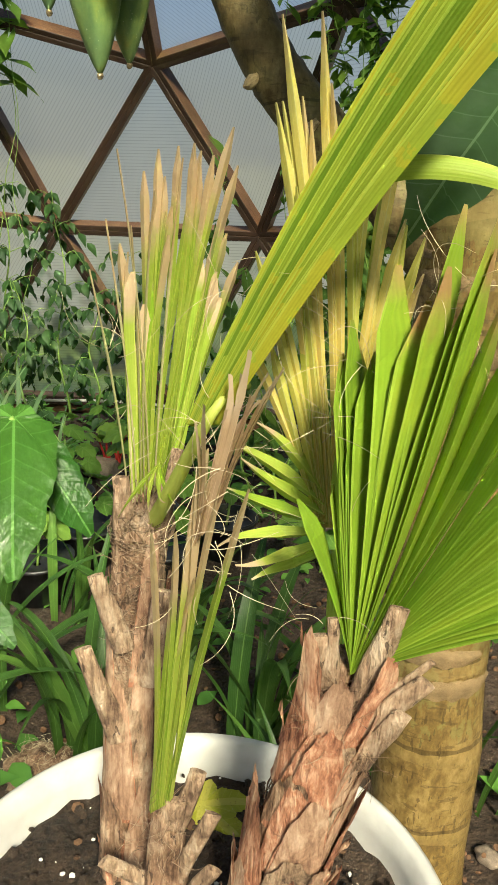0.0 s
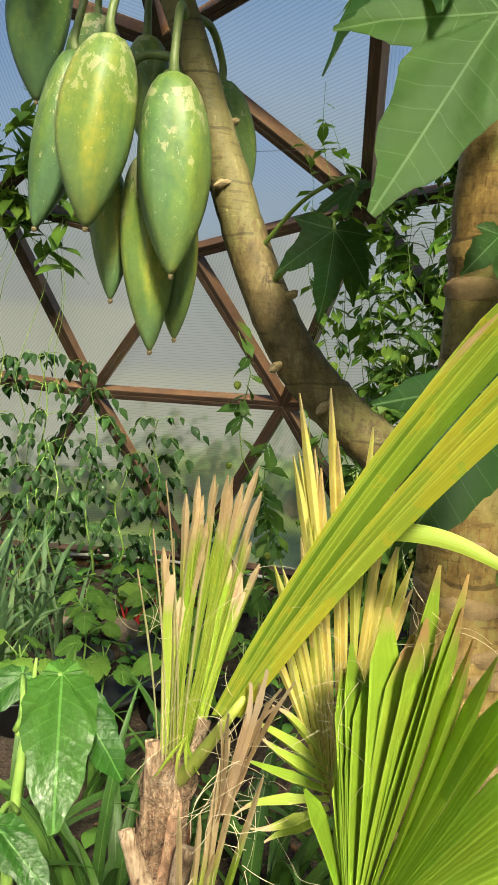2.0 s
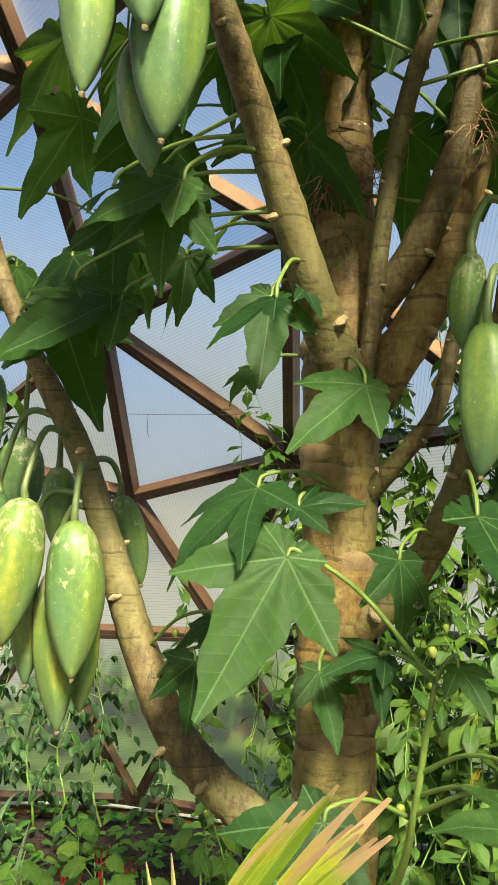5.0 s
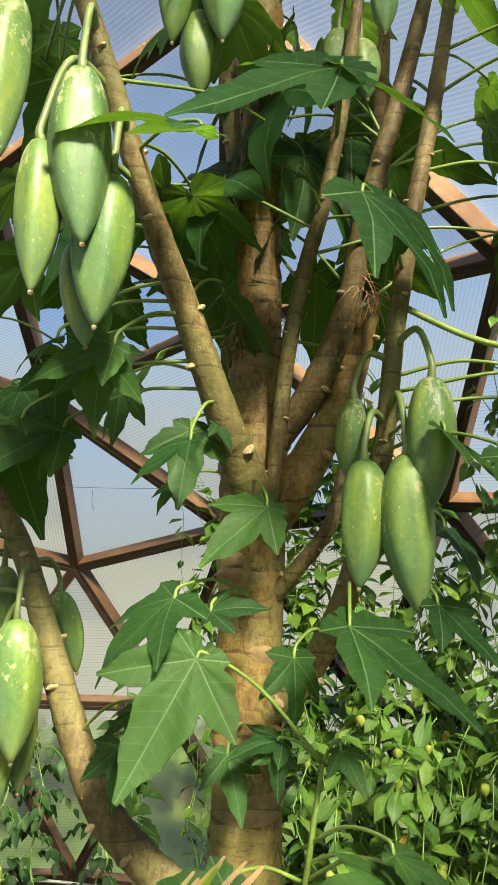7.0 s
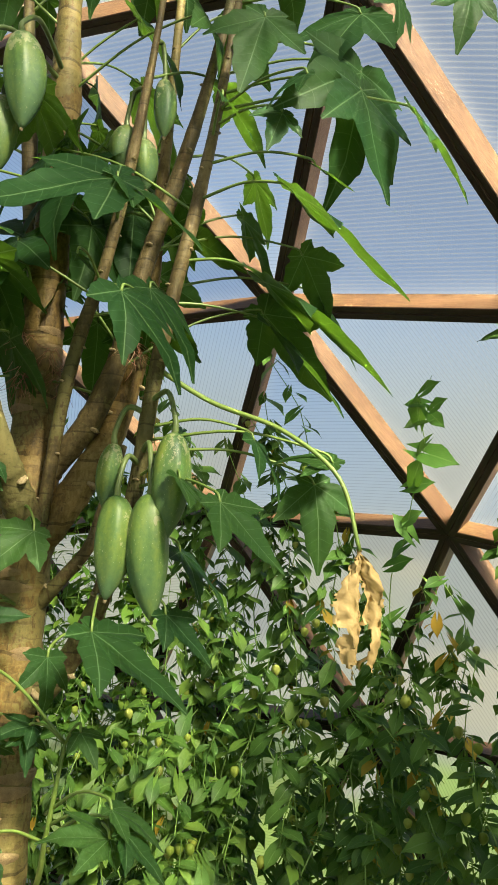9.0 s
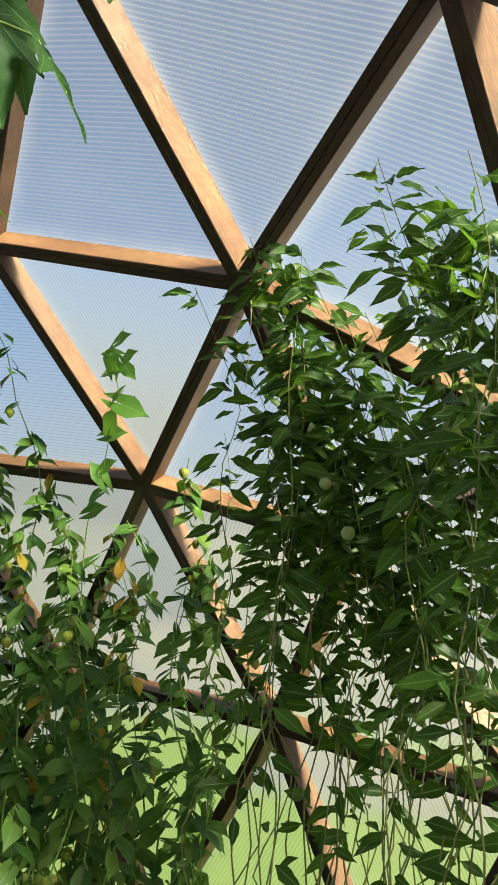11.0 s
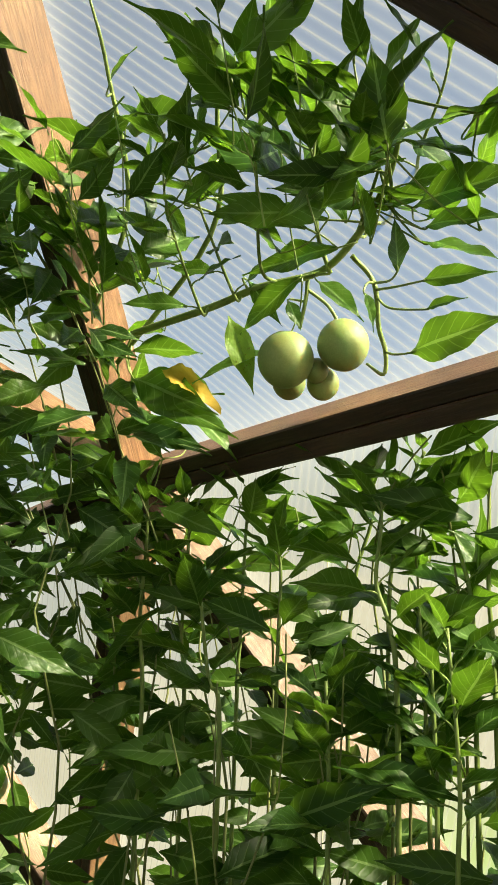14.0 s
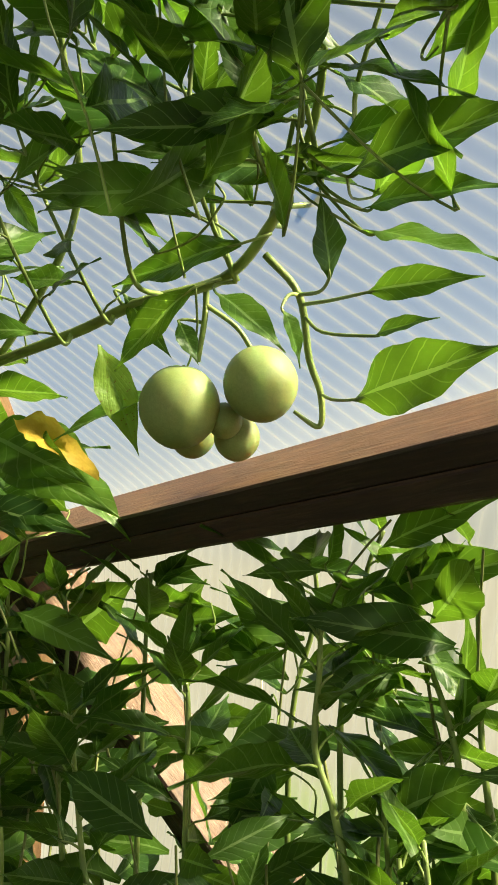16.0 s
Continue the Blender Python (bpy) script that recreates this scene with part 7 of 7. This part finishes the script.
# the fruiting branch that reaches into the room
FRUITING = ((1.80, 0.02, 2.02, 0.006), (1.749, -0.08, 2.022, 0.0055), (1.723, -0.248, 2.03, 0.005), (1.715, -0.324, 2.04, 0.005), (1.73, -0.41, 2.054, 0.0045), (1.718, -0.478, 2.086, 0.0042), (1.709, -0.521, 2.121, 0.0038), (1.697, -0.557, 2.158, 0.0033), (1.677, -0.583, 2.203, 0.0026), (1.65, -0.60, 2.25, 0.0015))
sprig(FRUITING)
sprig(((1.745, -0.47, 2.08, 0.003), (1.759, -0.491, 2.047, 0.003), (1.766, -0.477, 1.989, 0.003), (1.773, -0.476, 1.957, 0.0028), (1.775, -0.467, 1.928, 0.0024), (1.763, -0.45, 1.94, 0.0016)))
sprig(((1.733, -0.425, 2.051, 0.003), (1.708, -0.423, 2.1, 0.0026), (1.687, -0.45, 2.15, 0.0022), (1.679, -0.459, 2.18, 0.0015)))
sprig(((1.718, -0.478, 2.086, 0.0026), (1.678, -0.496, 2.098, 0.0022), (1.622, -0.52, 2.098, 0.0016)))
sprig(((1.725, -0.389, 2.05, 0.0028), (1.73, -0.385, 2.023, 0.0026), (1.740, -0.372, 1.988, 0.0024)))
sprig(((1.728, -0.387, 2.032, 0.0022), (1.746, -0.407, 2.015, 0.0022), (1.76, -0.418, 1.998, 0.0022)))
sprig(((1.78, -0.05, 2.00, 0.004), (1.70, -0.26, 2.12, 0.0035), (1.68, -0.33, 2.26, 0.003), (1.67, -0.37, 2.36, 0.0015)))
sprig(((1.80, 0.05, 2.05, 0.004), (1.72, -0.12, 2.2, 0.0035), (1.64, -0.18, 2.36, 0.003), (1.60, -0.2, 2.45, 0.0015)))

OVERHEAD = (((1.57, -0.495, 2.146), (1.543, -0.384, 2.247), 1.00), ((1.57, -0.549, 2.077), (1.536, -0.544, 2.174), 1.25), ((1.6, -0.501, 2.098), (1.565, -0.502, 2.156), 1.10),
          ((1.634, -0.415, 2.116), (1.592, -0.306, 2.206), 1.00), ((1.63, -0.552, 2.049), (1.587, -0.663, 2.05), 1.10), ((1.589, -0.559, 2.098), (1.587, -0.641, 2.057), 1.10),
          ((1.651, -0.449, 2.071), (1.64, -0.332, 2.113), 0.70), ((1.672, -0.521, 2.004), (1.636, -0.535, 2.045), 1.30), ((1.639, -0.558, 2.029), (1.614, -0.644, 2.023), 1.00),
          ((1.648, -0.555, 2.019), (1.639, -0.646, 1.982), 0.90), ((1.674, -0.545, 1.989), (1.656, -0.617, 1.983), 0.90), ((1.729, -0.515, 1.933), (1.674, -0.626, 1.941), 1.05),
          ((1.69, -0.545, 1.964), (1.673, -0.587, 1.968), 0.90))
UPPER = (((1.57, -0.634, 2.09), (1.551, -0.669, 2.096), 1.10), ((1.57, -0.184, 2.275), (1.539, -0.235, 2.296), 1.20), ((1.603, -0.187, 2.239), (1.578, -0.299, 2.224), 1.20),
          ((1.611, -0.236, 2.211), (1.578, -0.201, 2.267), 1.00), ((1.572, -0.379, 2.202), (1.539, -0.334, 2.263), 1.10), ((1.588, -0.358, 2.198), (1.577, -0.295, 2.239), 1.00),
          ((1.628, -0.283, 2.167), (1.61, -0.237, 2.219), 1.00), ((1.596, -0.409, 2.161), (1.564, -0.44, 2.192), 1.20), ((1.612, -0.454, 2.123), (1.579, -0.48, 2.155), 1.10),
          ((1.654, -0.28, 2.144), (1.626, -0.339, 2.161), 1.10), ((1.71, -0.162, 2.11), (1.7, -0.036, 2.124), 0.80), ((1.72, -0.142, 2.089), (1.7, -0.025, 2.09), 0.70))
BRANCH_LEAVES = (((1.673, -0.451, 2.047), (1.68, -0.321, 2.052), 0.80), ((1.701, -0.394, 2.036), (1.7, -0.303, 1.988), 1.00), ((1.75, -0.108, 1.96), (1.73, -0.25, 1.9), 1.00),
          ((1.76, -0.11, 1.942), (1.74, -0.267, 1.884), 0.90), ((1.78, -0.095, 1.902), (1.76, -0.223, 1.862), 0.80), ((1.701, -0.413, 2.027), (1.71, -0.468, 1.984), 1.20),
          ((1.72, -0.365, 2.019), (1.73, -0.379, 1.984), 1.20), ((1.692, -0.475, 1.999), (1.72, -0.483, 1.963), 1.10), ((1.673, -0.109, 2.176), (1.68, -0.038, 2.168), 1.10),
          ((1.656, -0.216, 2.16), (1.691, -0.231, 2.113), 1.00), ((1.711, -0.314, 2.05), (1.72, -0.355, 1.991), 0.80), ((1.8, -0.13, 1.854), (1.78, -0.095, 1.902), 1.00))
LOWER = (((1.836, -0.431, 1.801), (1.841, -0.493, 1.77), 1.20), ((1.816, -0.493, 1.798), (1.755, -0.616, 1.822), 0.90), ((1.876, -0.394, 1.746), (1.868, -0.321, 1.812), 0.90),
          ((1.95, -0.17, 1.718), (1.93, -0.278, 1.722), 1.00), ((1.957, -0.064, 1.76), (1.899, -0.179, 1.809), 1.40), ((1.89, -0.218, 1.821), (1.872, -0.293, 1.818), 1.10),
          ((1.915, -0.238, 1.77), (1.884, -0.322, 1.78), 1.00), ((1.887, -0.297, 1.79), (1.905, -0.222, 1.789), 0.90), ((1.899, -0.377, 1.719), (1.892, -0.301, 1.768), 1.10),
          ((1.959, -0.243, 1.67), (1.94, -0.324, 1.68), 0.90), ((1.88, -0.41, 1.608), (1.86, -0.317, 1.601), 1.00), ((1.87, -0.474, 1.649), (1.85, -0.516, 1.611), 1.10),
          ((1.8, -0.506, 1.636), (1.78, -0.582, 1.676), 1.30))
LOWEST = (((1.851, -0.486, 1.756), (1.822, -0.548, 1.756), 0.90), ((1.863, -0.493, 1.714), (1.88, -0.532, 1.668), 1.00), ((1.82, -0.188, 1.528), (1.8, -0.107, 1.454), 1.20),
          ((1.87, -0.123, 1.613), (1.85, -0.041, 1.567), 1.00), ((1.85, 0.053, 1.458), (1.83, -0.066, 1.508), 0.90), ((1.88, -0.368, 1.655), (1.86, -0.333, 1.585), 1.30),
          ((1.86, -0.347, 1.561), (1.84, -0.425, 1.54), 1.10), ((1.83, -0.486, 1.551), (1.81, -0.557, 1.576), 1.10), ((1.82, -0.51, 1.531), (1.8, -0.583, 1.565), 1.20),
          ((1.84, -0.248, 1.5), (1.82, -0.31, 1.443), 1.30), ((1.83, -0.402, 1.49), (1.81, -0.312, 1.467), 1.20), ((1.8, -0.462, 1.511), (1.78, -0.51, 1.486), 1.10),
          ((1.85, -0.549, 1.639), (1.83, -0.586, 1.595), 1.10))
# the melons hang free of leaves on the side of the room
MELONS, ROOMWARDS = Vector((1.755, -0.385, 1.955)), Vector((-0.86, -0.42, -0.29)).normalized()


def hides_melons(*points):
    for q in points:
        d = q + ROOT - MELONS
        ahead = d.dot(ROOMWARDS)
        if ahead > -0.03 and (d - ROOMWARDS * ahead).length < 0.095:
            return True
    return False


BOUGH = [q for row in SPRIGS for q in row]
for b, t, wide in OVERHEAD + UPPER + BRANCH_LEAVES:
    # the leaf's own twig, back to the bough
    b, t = Vector(b) - ROOT, Vector(t) - ROOT
    foot = min(BOUGH, key=lambda q: (q - b).length)
    if (foot - b).length > 0.13:
        continue
    mid = (b + foot) / 2 - (t - b) * 0.12 + Vector((rng.uniform(-0.01, 0.01), rng.uniform(-0.01, 0.01), 0))
    part("twig", tube(((*foot, 0.0017), (*mid, 0.0014), (*b, 0.0011), (*b.lerp(t, 0.12), 0.0008)), 6, 4), TWIG, pepino)
for k, (b, t, wide) in enumerate(OVERHEAD + UPPER + BRANCH_LEAVES + LOWER + LOWEST):
    b, t = Vector(b) - ROOT, Vector(t) - ROOT
    m = blade_pose(b, t, (-0.75 + rng.uniform(-0.2, 0.2), -0.45 + rng.uniform(-0.2, 0.2), 0.25), rng.uniform(-0.35, 0.35), (t - b).length * 1.05)
    shared("leaf", lance_meshes[k % 2], pepino, m @ Matrix.Diagonal((wide, 1, 1, 1)))
    for j in range(2):
        # companions on the same shoot
        d = (t - b).normalized() + Vector((rng.uniform(-0.5, 0.5), rng.uniform(-0.8, 0.8), rng.uniform(-0.5, 0.9) + (0.3 if k < 25 else 0)))
        wide_ = 0.08 if k < 37 else 0.05
        foot = b + Vector((rng.uniform(-0.02, 0.07), rng.uniform(-wide_, wide_), rng.uniform(-wide_, wide_)))
        size = rng.uniform(0.07, 0.125)
        if hides_melons(foot, foot + d.normalized() * size * 0.5, foot + d.normalized() * size):
            continue
        if 25 <= k < 37 and b.z + ROOT.z < 2.03 and b.y + ROOT.y < -0.28 or k < 25 and min(foot.z, (foot + d.normalized() * size).z) + ROOT.z < 2.0:
            continue
        if ((foot + d.normalized() * size) + ROOT - CENTRE).length < 3.585:
            part("twig", tube(((*b, 0.0011), (*(b.lerp(foot, 0.5) - d.normalized() * 0.01), 0.0010), (*foot, 0.0009), (*(foot + d.normalized() * size * 0.1), 0.0007)), 5, 3), TWIG, pepino)
            shared("leaf", lance_meshes[j % 2], pepino, blade_pose(foot, foot + d, (0.1 + rng.uniform(-0.6, 0.6), -0.7 + rng.uniform(-0.4, 0.4), 0.4), rng.uniform(-0.5, 0.5), size))
for b, t, kind in (((1.721, -0.28, 2.013), (1.74, -0.313, 1.916), 2), ((1.749, -0.18, 1.963), (1.772, -0.241, 1.913), 2)):
    shared("leaf", lance_meshes[kind], pepino, blade_pose(Vector(b) - ROOT, Vector(t) - ROOT, (-0.7, -0.4, 0.2)))
shared("leaf", blade_mesh("leaf", blade_template((0.01, 0.1, 0.16, 0.17, 0.15, 0.1, 0.03), 14, 0.5, 0.6, 0.05), YELLOWED), pepino, blade_pose(Vector((1.74, -0.165, 1.962)) - ROOT, Vector((1.735, -0.245, 1.93)) - ROOT, (-0.6, -0.4, 0.5), 0.3)).name = "yellow_leaf"
# stout upright shoots, leaves standing round each stem and closer together towards its tip
UPRIGHT = (
    ((1.76, -0.489, 1.553), (1.76, -0.48, 1.638), (1.76, -0.465, 1.685), (1.76, -0.47, 1.74), (1.76, -0.471, 1.775)),
    ((1.86, -0.566, 1.574), (1.86, -0.562, 1.681), (1.86, -0.565, 1.772), (1.85, -0.568, 1.83)),
    ((1.84, -0.549, 1.611), (1.84, -0.544, 1.691), (1.84, -0.523, 1.762), (1.84, -0.525, 1.80)),
    ((1.84, -0.163, 1.514), (1.84, -0.152, 1.615), (1.84, -0.155, 1.744), (1.84, -0.148, 1.797)),
    ((1.78, -0.258, 1.51), (1.78, -0.239, 1.564), (1.78, -0.221, 1.659), (1.78, -0.215, 1.69)),
    ((1.84, -0.302, 1.534), (1.84, -0.302, 1.607), (1.84, -0.303, 1.698), (1.84, -0.296, 1.735)),
    ((1.88, -0.22, 1.54), (1.88, -0.222, 1.615), (1.88, -0.224, 1.761), (1.87, -0.236, 1.82)),
    ((1.88, -0.435, 1.66), (1.88, -0.452, 1.76), (1.87, -0.47, 1.82), (1.86, -0.489, 1.85)),
    ((1.90, -0.375, 1.64), (1.90, -0.403, 1.768), (1.89, -0.411, 1.81), (1.88, -0.406, 1.845)),
    ((1.80, -0.123, 1.519), (1.80, -0.11, 1.627), (1.80, -0.112, 1.743), (1.80, -0.107, 1.804)),
    ((1.76, -0.53, 1.40), (1.765, -0.528, 1.50), (1.76, -0.525, 1.62)),
    ((1.74, -0.555, 1.38), (1.735, -0.56, 1.50), (1.735, -0.55, 1.64)),
    ((1.80, -0.51, 1.42), (1.805, -0.505, 1.54), (1.80, -0.50, 1.66)),
    ((1.90, -0.60, 1.56), (1.90, -0.605, 1.66), (1.885, -0.60, 1.77)),
    ((1.72, -0.43, 1.36), (1.725, -0.428, 1.48), (1.72, -0.425, 1.58)),
)
HIGH = (
    ((1.66, -0.36, 2.04), (1.60, -0.384, 2.133), (1.585, -0.374, 2.197), (1.57, -0.369, 2.25)),
    ((1.70, -0.25, 2.02), (1.60, -0.265, 2.106), (1.58, -0.27, 2.19)),
    ((1.70, -0.30, 2.03), (1.62, -0.295, 2.116), (1.59, -0.277, 2.20)),
    ((1.70, -0.42, 2.06), (1.60, -0.454, 2.075), (1.575, -0.47, 2.13), (1.56, -0.477, 2.18)),
    ((1.71, -0.47, 2.08), (1.60, -0.50, 2.08), (1.57, -0.521, 2.118), (1.555, -0.517, 2.19)),
    ((1.71, -0.50, 2.09), (1.61, -0.536, 2.08), (1.575, -0.54, 2.11), (1.56, -0.534, 2.16)),
    ((1.70, -0.53, 2.12), (1.63, -0.56, 2.11), (1.60, -0.593, 2.15), (1.585, -0.609, 2.19)),
)


def shoot(rows, thick, count, low, high, from_=0.25):
    """One stem with leaves in a spiral, each on a short stalk; the top ones small and upright."""
    foot = Vector(rows[0])
    if foot.z < 1.9:
        rows = tuple((foot.x + 0.02 * (1 - i / 4), foot.y, 0.06 + (foot.z - 0.06) * i / 4) for i in range(4)) + tuple(rows)
    else:
        rows = (min((q + ROOT for q in BOUGH), key=lambda q: (q - foot).length),) + tuple(rows)
    line = [(*(Vector(q) - ROOT), thick * (1 - 0.55 * i / (len(rows) - 1))) for i, q in enumerate(rows)]
    stem = part("shoot", tube(line, 8, 6, None, 0.12), TWIG, pepino)
    pts = [Vector(q[:3]) for q in catmull(line, 10) if q[2] + ROOT.z > foot.z - 0.02]
    turn = rng.uniform(0, 6)
    for k in range(count):
        s = from_ + (1 - from_) * (k / (count - 1)) ** 0.8
        i = min(int(s * (len(pts) - 1)), len(pts) - 2)
        c, along = pts[i], (pts[i + 1] - pts[max(0, i - 3)]).normalized()
        turn += 2.4 + rng.uniform(-0.3, 0.3)
        side = Vector((math.cos(turn), math.sin(turn), 0))
        side = (side - along * side.dot(along)).normalized()
        lift = 0.35 + 0.9 * s * s + rng.uniform(-0.25, 0.2)
        d = (side + along * lift).normalized()
        size = rng.uniform(low, high) * (1.0 - 0.45 * max(0.0, s - 0.65) / 0.35)
        b = c + d * 0.016
        tip = b + d * size
        if (tip + ROOT - CENTRE).length > 3.57 or hides_melons(b, b.lerp(tip, 0.5), tip):
            continue
        part("leaf_stalk", tube(((*c, 0.0013), (*(c + d * 0.009 + along * 0.002), 0.0011), (*b.lerp(tip, 0.05), 0.0008)), 5, 2), TWIG, pepino)
        shared("leaf", lance_meshes[k % 2], pepino, blade_pose(b, tip, tuple(along * 0.9 - side * 0.5), rng.uniform(-0.5, 0.5), size))


for rows in UPRIGHT:
    shoot(rows, 0.0042, 13, 0.075, 0.125)
for rows in HIGH:
    shoot(rows, 0.0024, 12, 0.075, 0.13, 0.35)
# more upright sprays round it, bright where the sky shines through
spray = []
for k in range(16):
    x, y, z = 1.59 + rng.uniform(-0.05, 0.10), rng.uniform(-0.52, 0.1), rng.uniform(1.98, 2.06)
    h = rng.uniform(0.12, 0.26)
    spray.append([Vector((x - 0.5 * h * i / 4, y + rng.uniform(-0.01, 0.01), z + h * i / 4)) - ROOT for i in range(5)])
stem_mass("twig_mass", spray, 0.0012, TWIG, pepino, 5)
b_, w_, f_, s_ = grow(spray, 28, 0.075, 0.135, rng, -0.28, 0.0, 0.008, (0.5, -0.8, -0.3))
keep = np.linalg.norm(b_ + w_ / np.linalg.norm(w_, axis=1, keepdims=True) * s_[:, None] + np.array(ROOT - CENTRE), axis=1) < 3.585
b_, w_, f_, s_ = (q[keep] for q in (b_, w_, f_, s_))
for k in range(min(len(b_), 300)):
    shared("leaf", lance_meshes[k % 2], pepino, blade_pose(Vector(b_[k]), Vector(b_[k]) + Vector(w_[k]), tuple(f_[k]), 0, float(s_[k])))


def melon(x, y, z, r, lean=0.0):
    bm = bmesh.new()
    bmesh.ops.create_uvsphere(bm, u_segments=32, v_segments=20, radius=1.0)
    for v in bm.verts:
        s = 1 - 0.10 * max(0.0, -v.co.z) ** 2
        v.co = Vector((v.co.x * s, v.co.y * s, v.co.z * 1.04))
        if v.co.z > 0.93:
            v.co.z -= (v.co.z - 0.93) * 1.1
    ob = part("melon", smooth(bm), PEPINO_SKIN, pepino, "smooth pale green melon")
    ob.matrix_basis = Matrix.Translation(Vector((x, y, z)) - ROOT) @ Matrix.Rotation(lean, 4, "X") @ Matrix.Diagonal((r, r, r, 1))
    cap = bmesh.new()
    for j in range(5):
        tube(((0, 0, 0.97, 0.05), (0.16 * math.cos(j * 1.26), 0.16 * math.sin(j * 1.26), 0.99, 0.05), (0.34 * math.cos(j * 1.26), 0.34 * math.sin(j * 1.26), 0.96, 0.012)), 5, 3, cap)
    part("calyx", cap, STEM_GREEN, ob)


for one in ((1.742, -0.353, 1.951, 0.0347, 0.1), (1.763, -0.42, 1.967, 0.0315, -0.25), (1.795, -0.379, 1.932, 0.0205, 0.0), (1.770, -0.381, 1.942, 0.0155, 0.0), (1.809, -0.323, 1.944, 0.022, 0.0), (1.73, 0.235, 1.906, 0.032, 0.0), (2.08, 0.46, 1.30, 0.04, 0.0), (1.479, 0.308, 1.641, 0.015, 0.0), (1.425, 0.33, 1.742, 0.013, 0.0)):
    melon(*one)
star = bmesh.new()
for j in range(5):
    a = j * math.tau / 5
    tip = Vector((math.cos(a), math.sin(a), -0.35))
    l_, r2 = Vector((math.cos(a - 0.5), math.sin(a - 0.5), 0)) * 0.45, Vector((math.cos(a + 0.5), math.sin(a + 0.5), 0)) * 0.45
    c0 = star.verts.new((0, 0, 0.1))
    star.faces.new((c0, star.verts.new(l_), star.verts.new(tip), star.verts.new(r2)))
bloom = bpy.data.meshes.new("flower")
star.to_mesh(bloom)
star.free()
bloom.materials.append(PETAL)
for k in range(9):
    p = rng.choice(rng.choice(dense + open_side)[6:9]) + Vector((-0.05, -0.03, 0))
    shared("flower", bloom, pepino, Matrix.Translation(p) @ Matrix.Rotation(2.2 + rng.uniform(-0.5, 0.5), 4, "Y") @ Matrix.Diagonal((0.012, 0.012, 0.012, 1)))

# strings that hold the shoots
STRING = plain("string", (0.55, 0.52, 0.40), (0.75, 0.72, 0.6), 60, 0.8, 0.1, 0.001)
for k, (x, y, z0, z1) in enumerate(((1.52, 0.80, 2.05, 2.36), (2.0, -0.3, 0.05, 1.8))):
    cord = thing("string", (x, y, z0), "thin pale garden string tied to the frame", "string", "strings")
    part("cord", tube(((0, 0, 0, 0.0012), (0.01, 0.01, (z1 - z0) * 0.5, 0.0012), (-0.01, 0.0, z1 - z0, 0.0012)), 5, 4), STRING, cord)
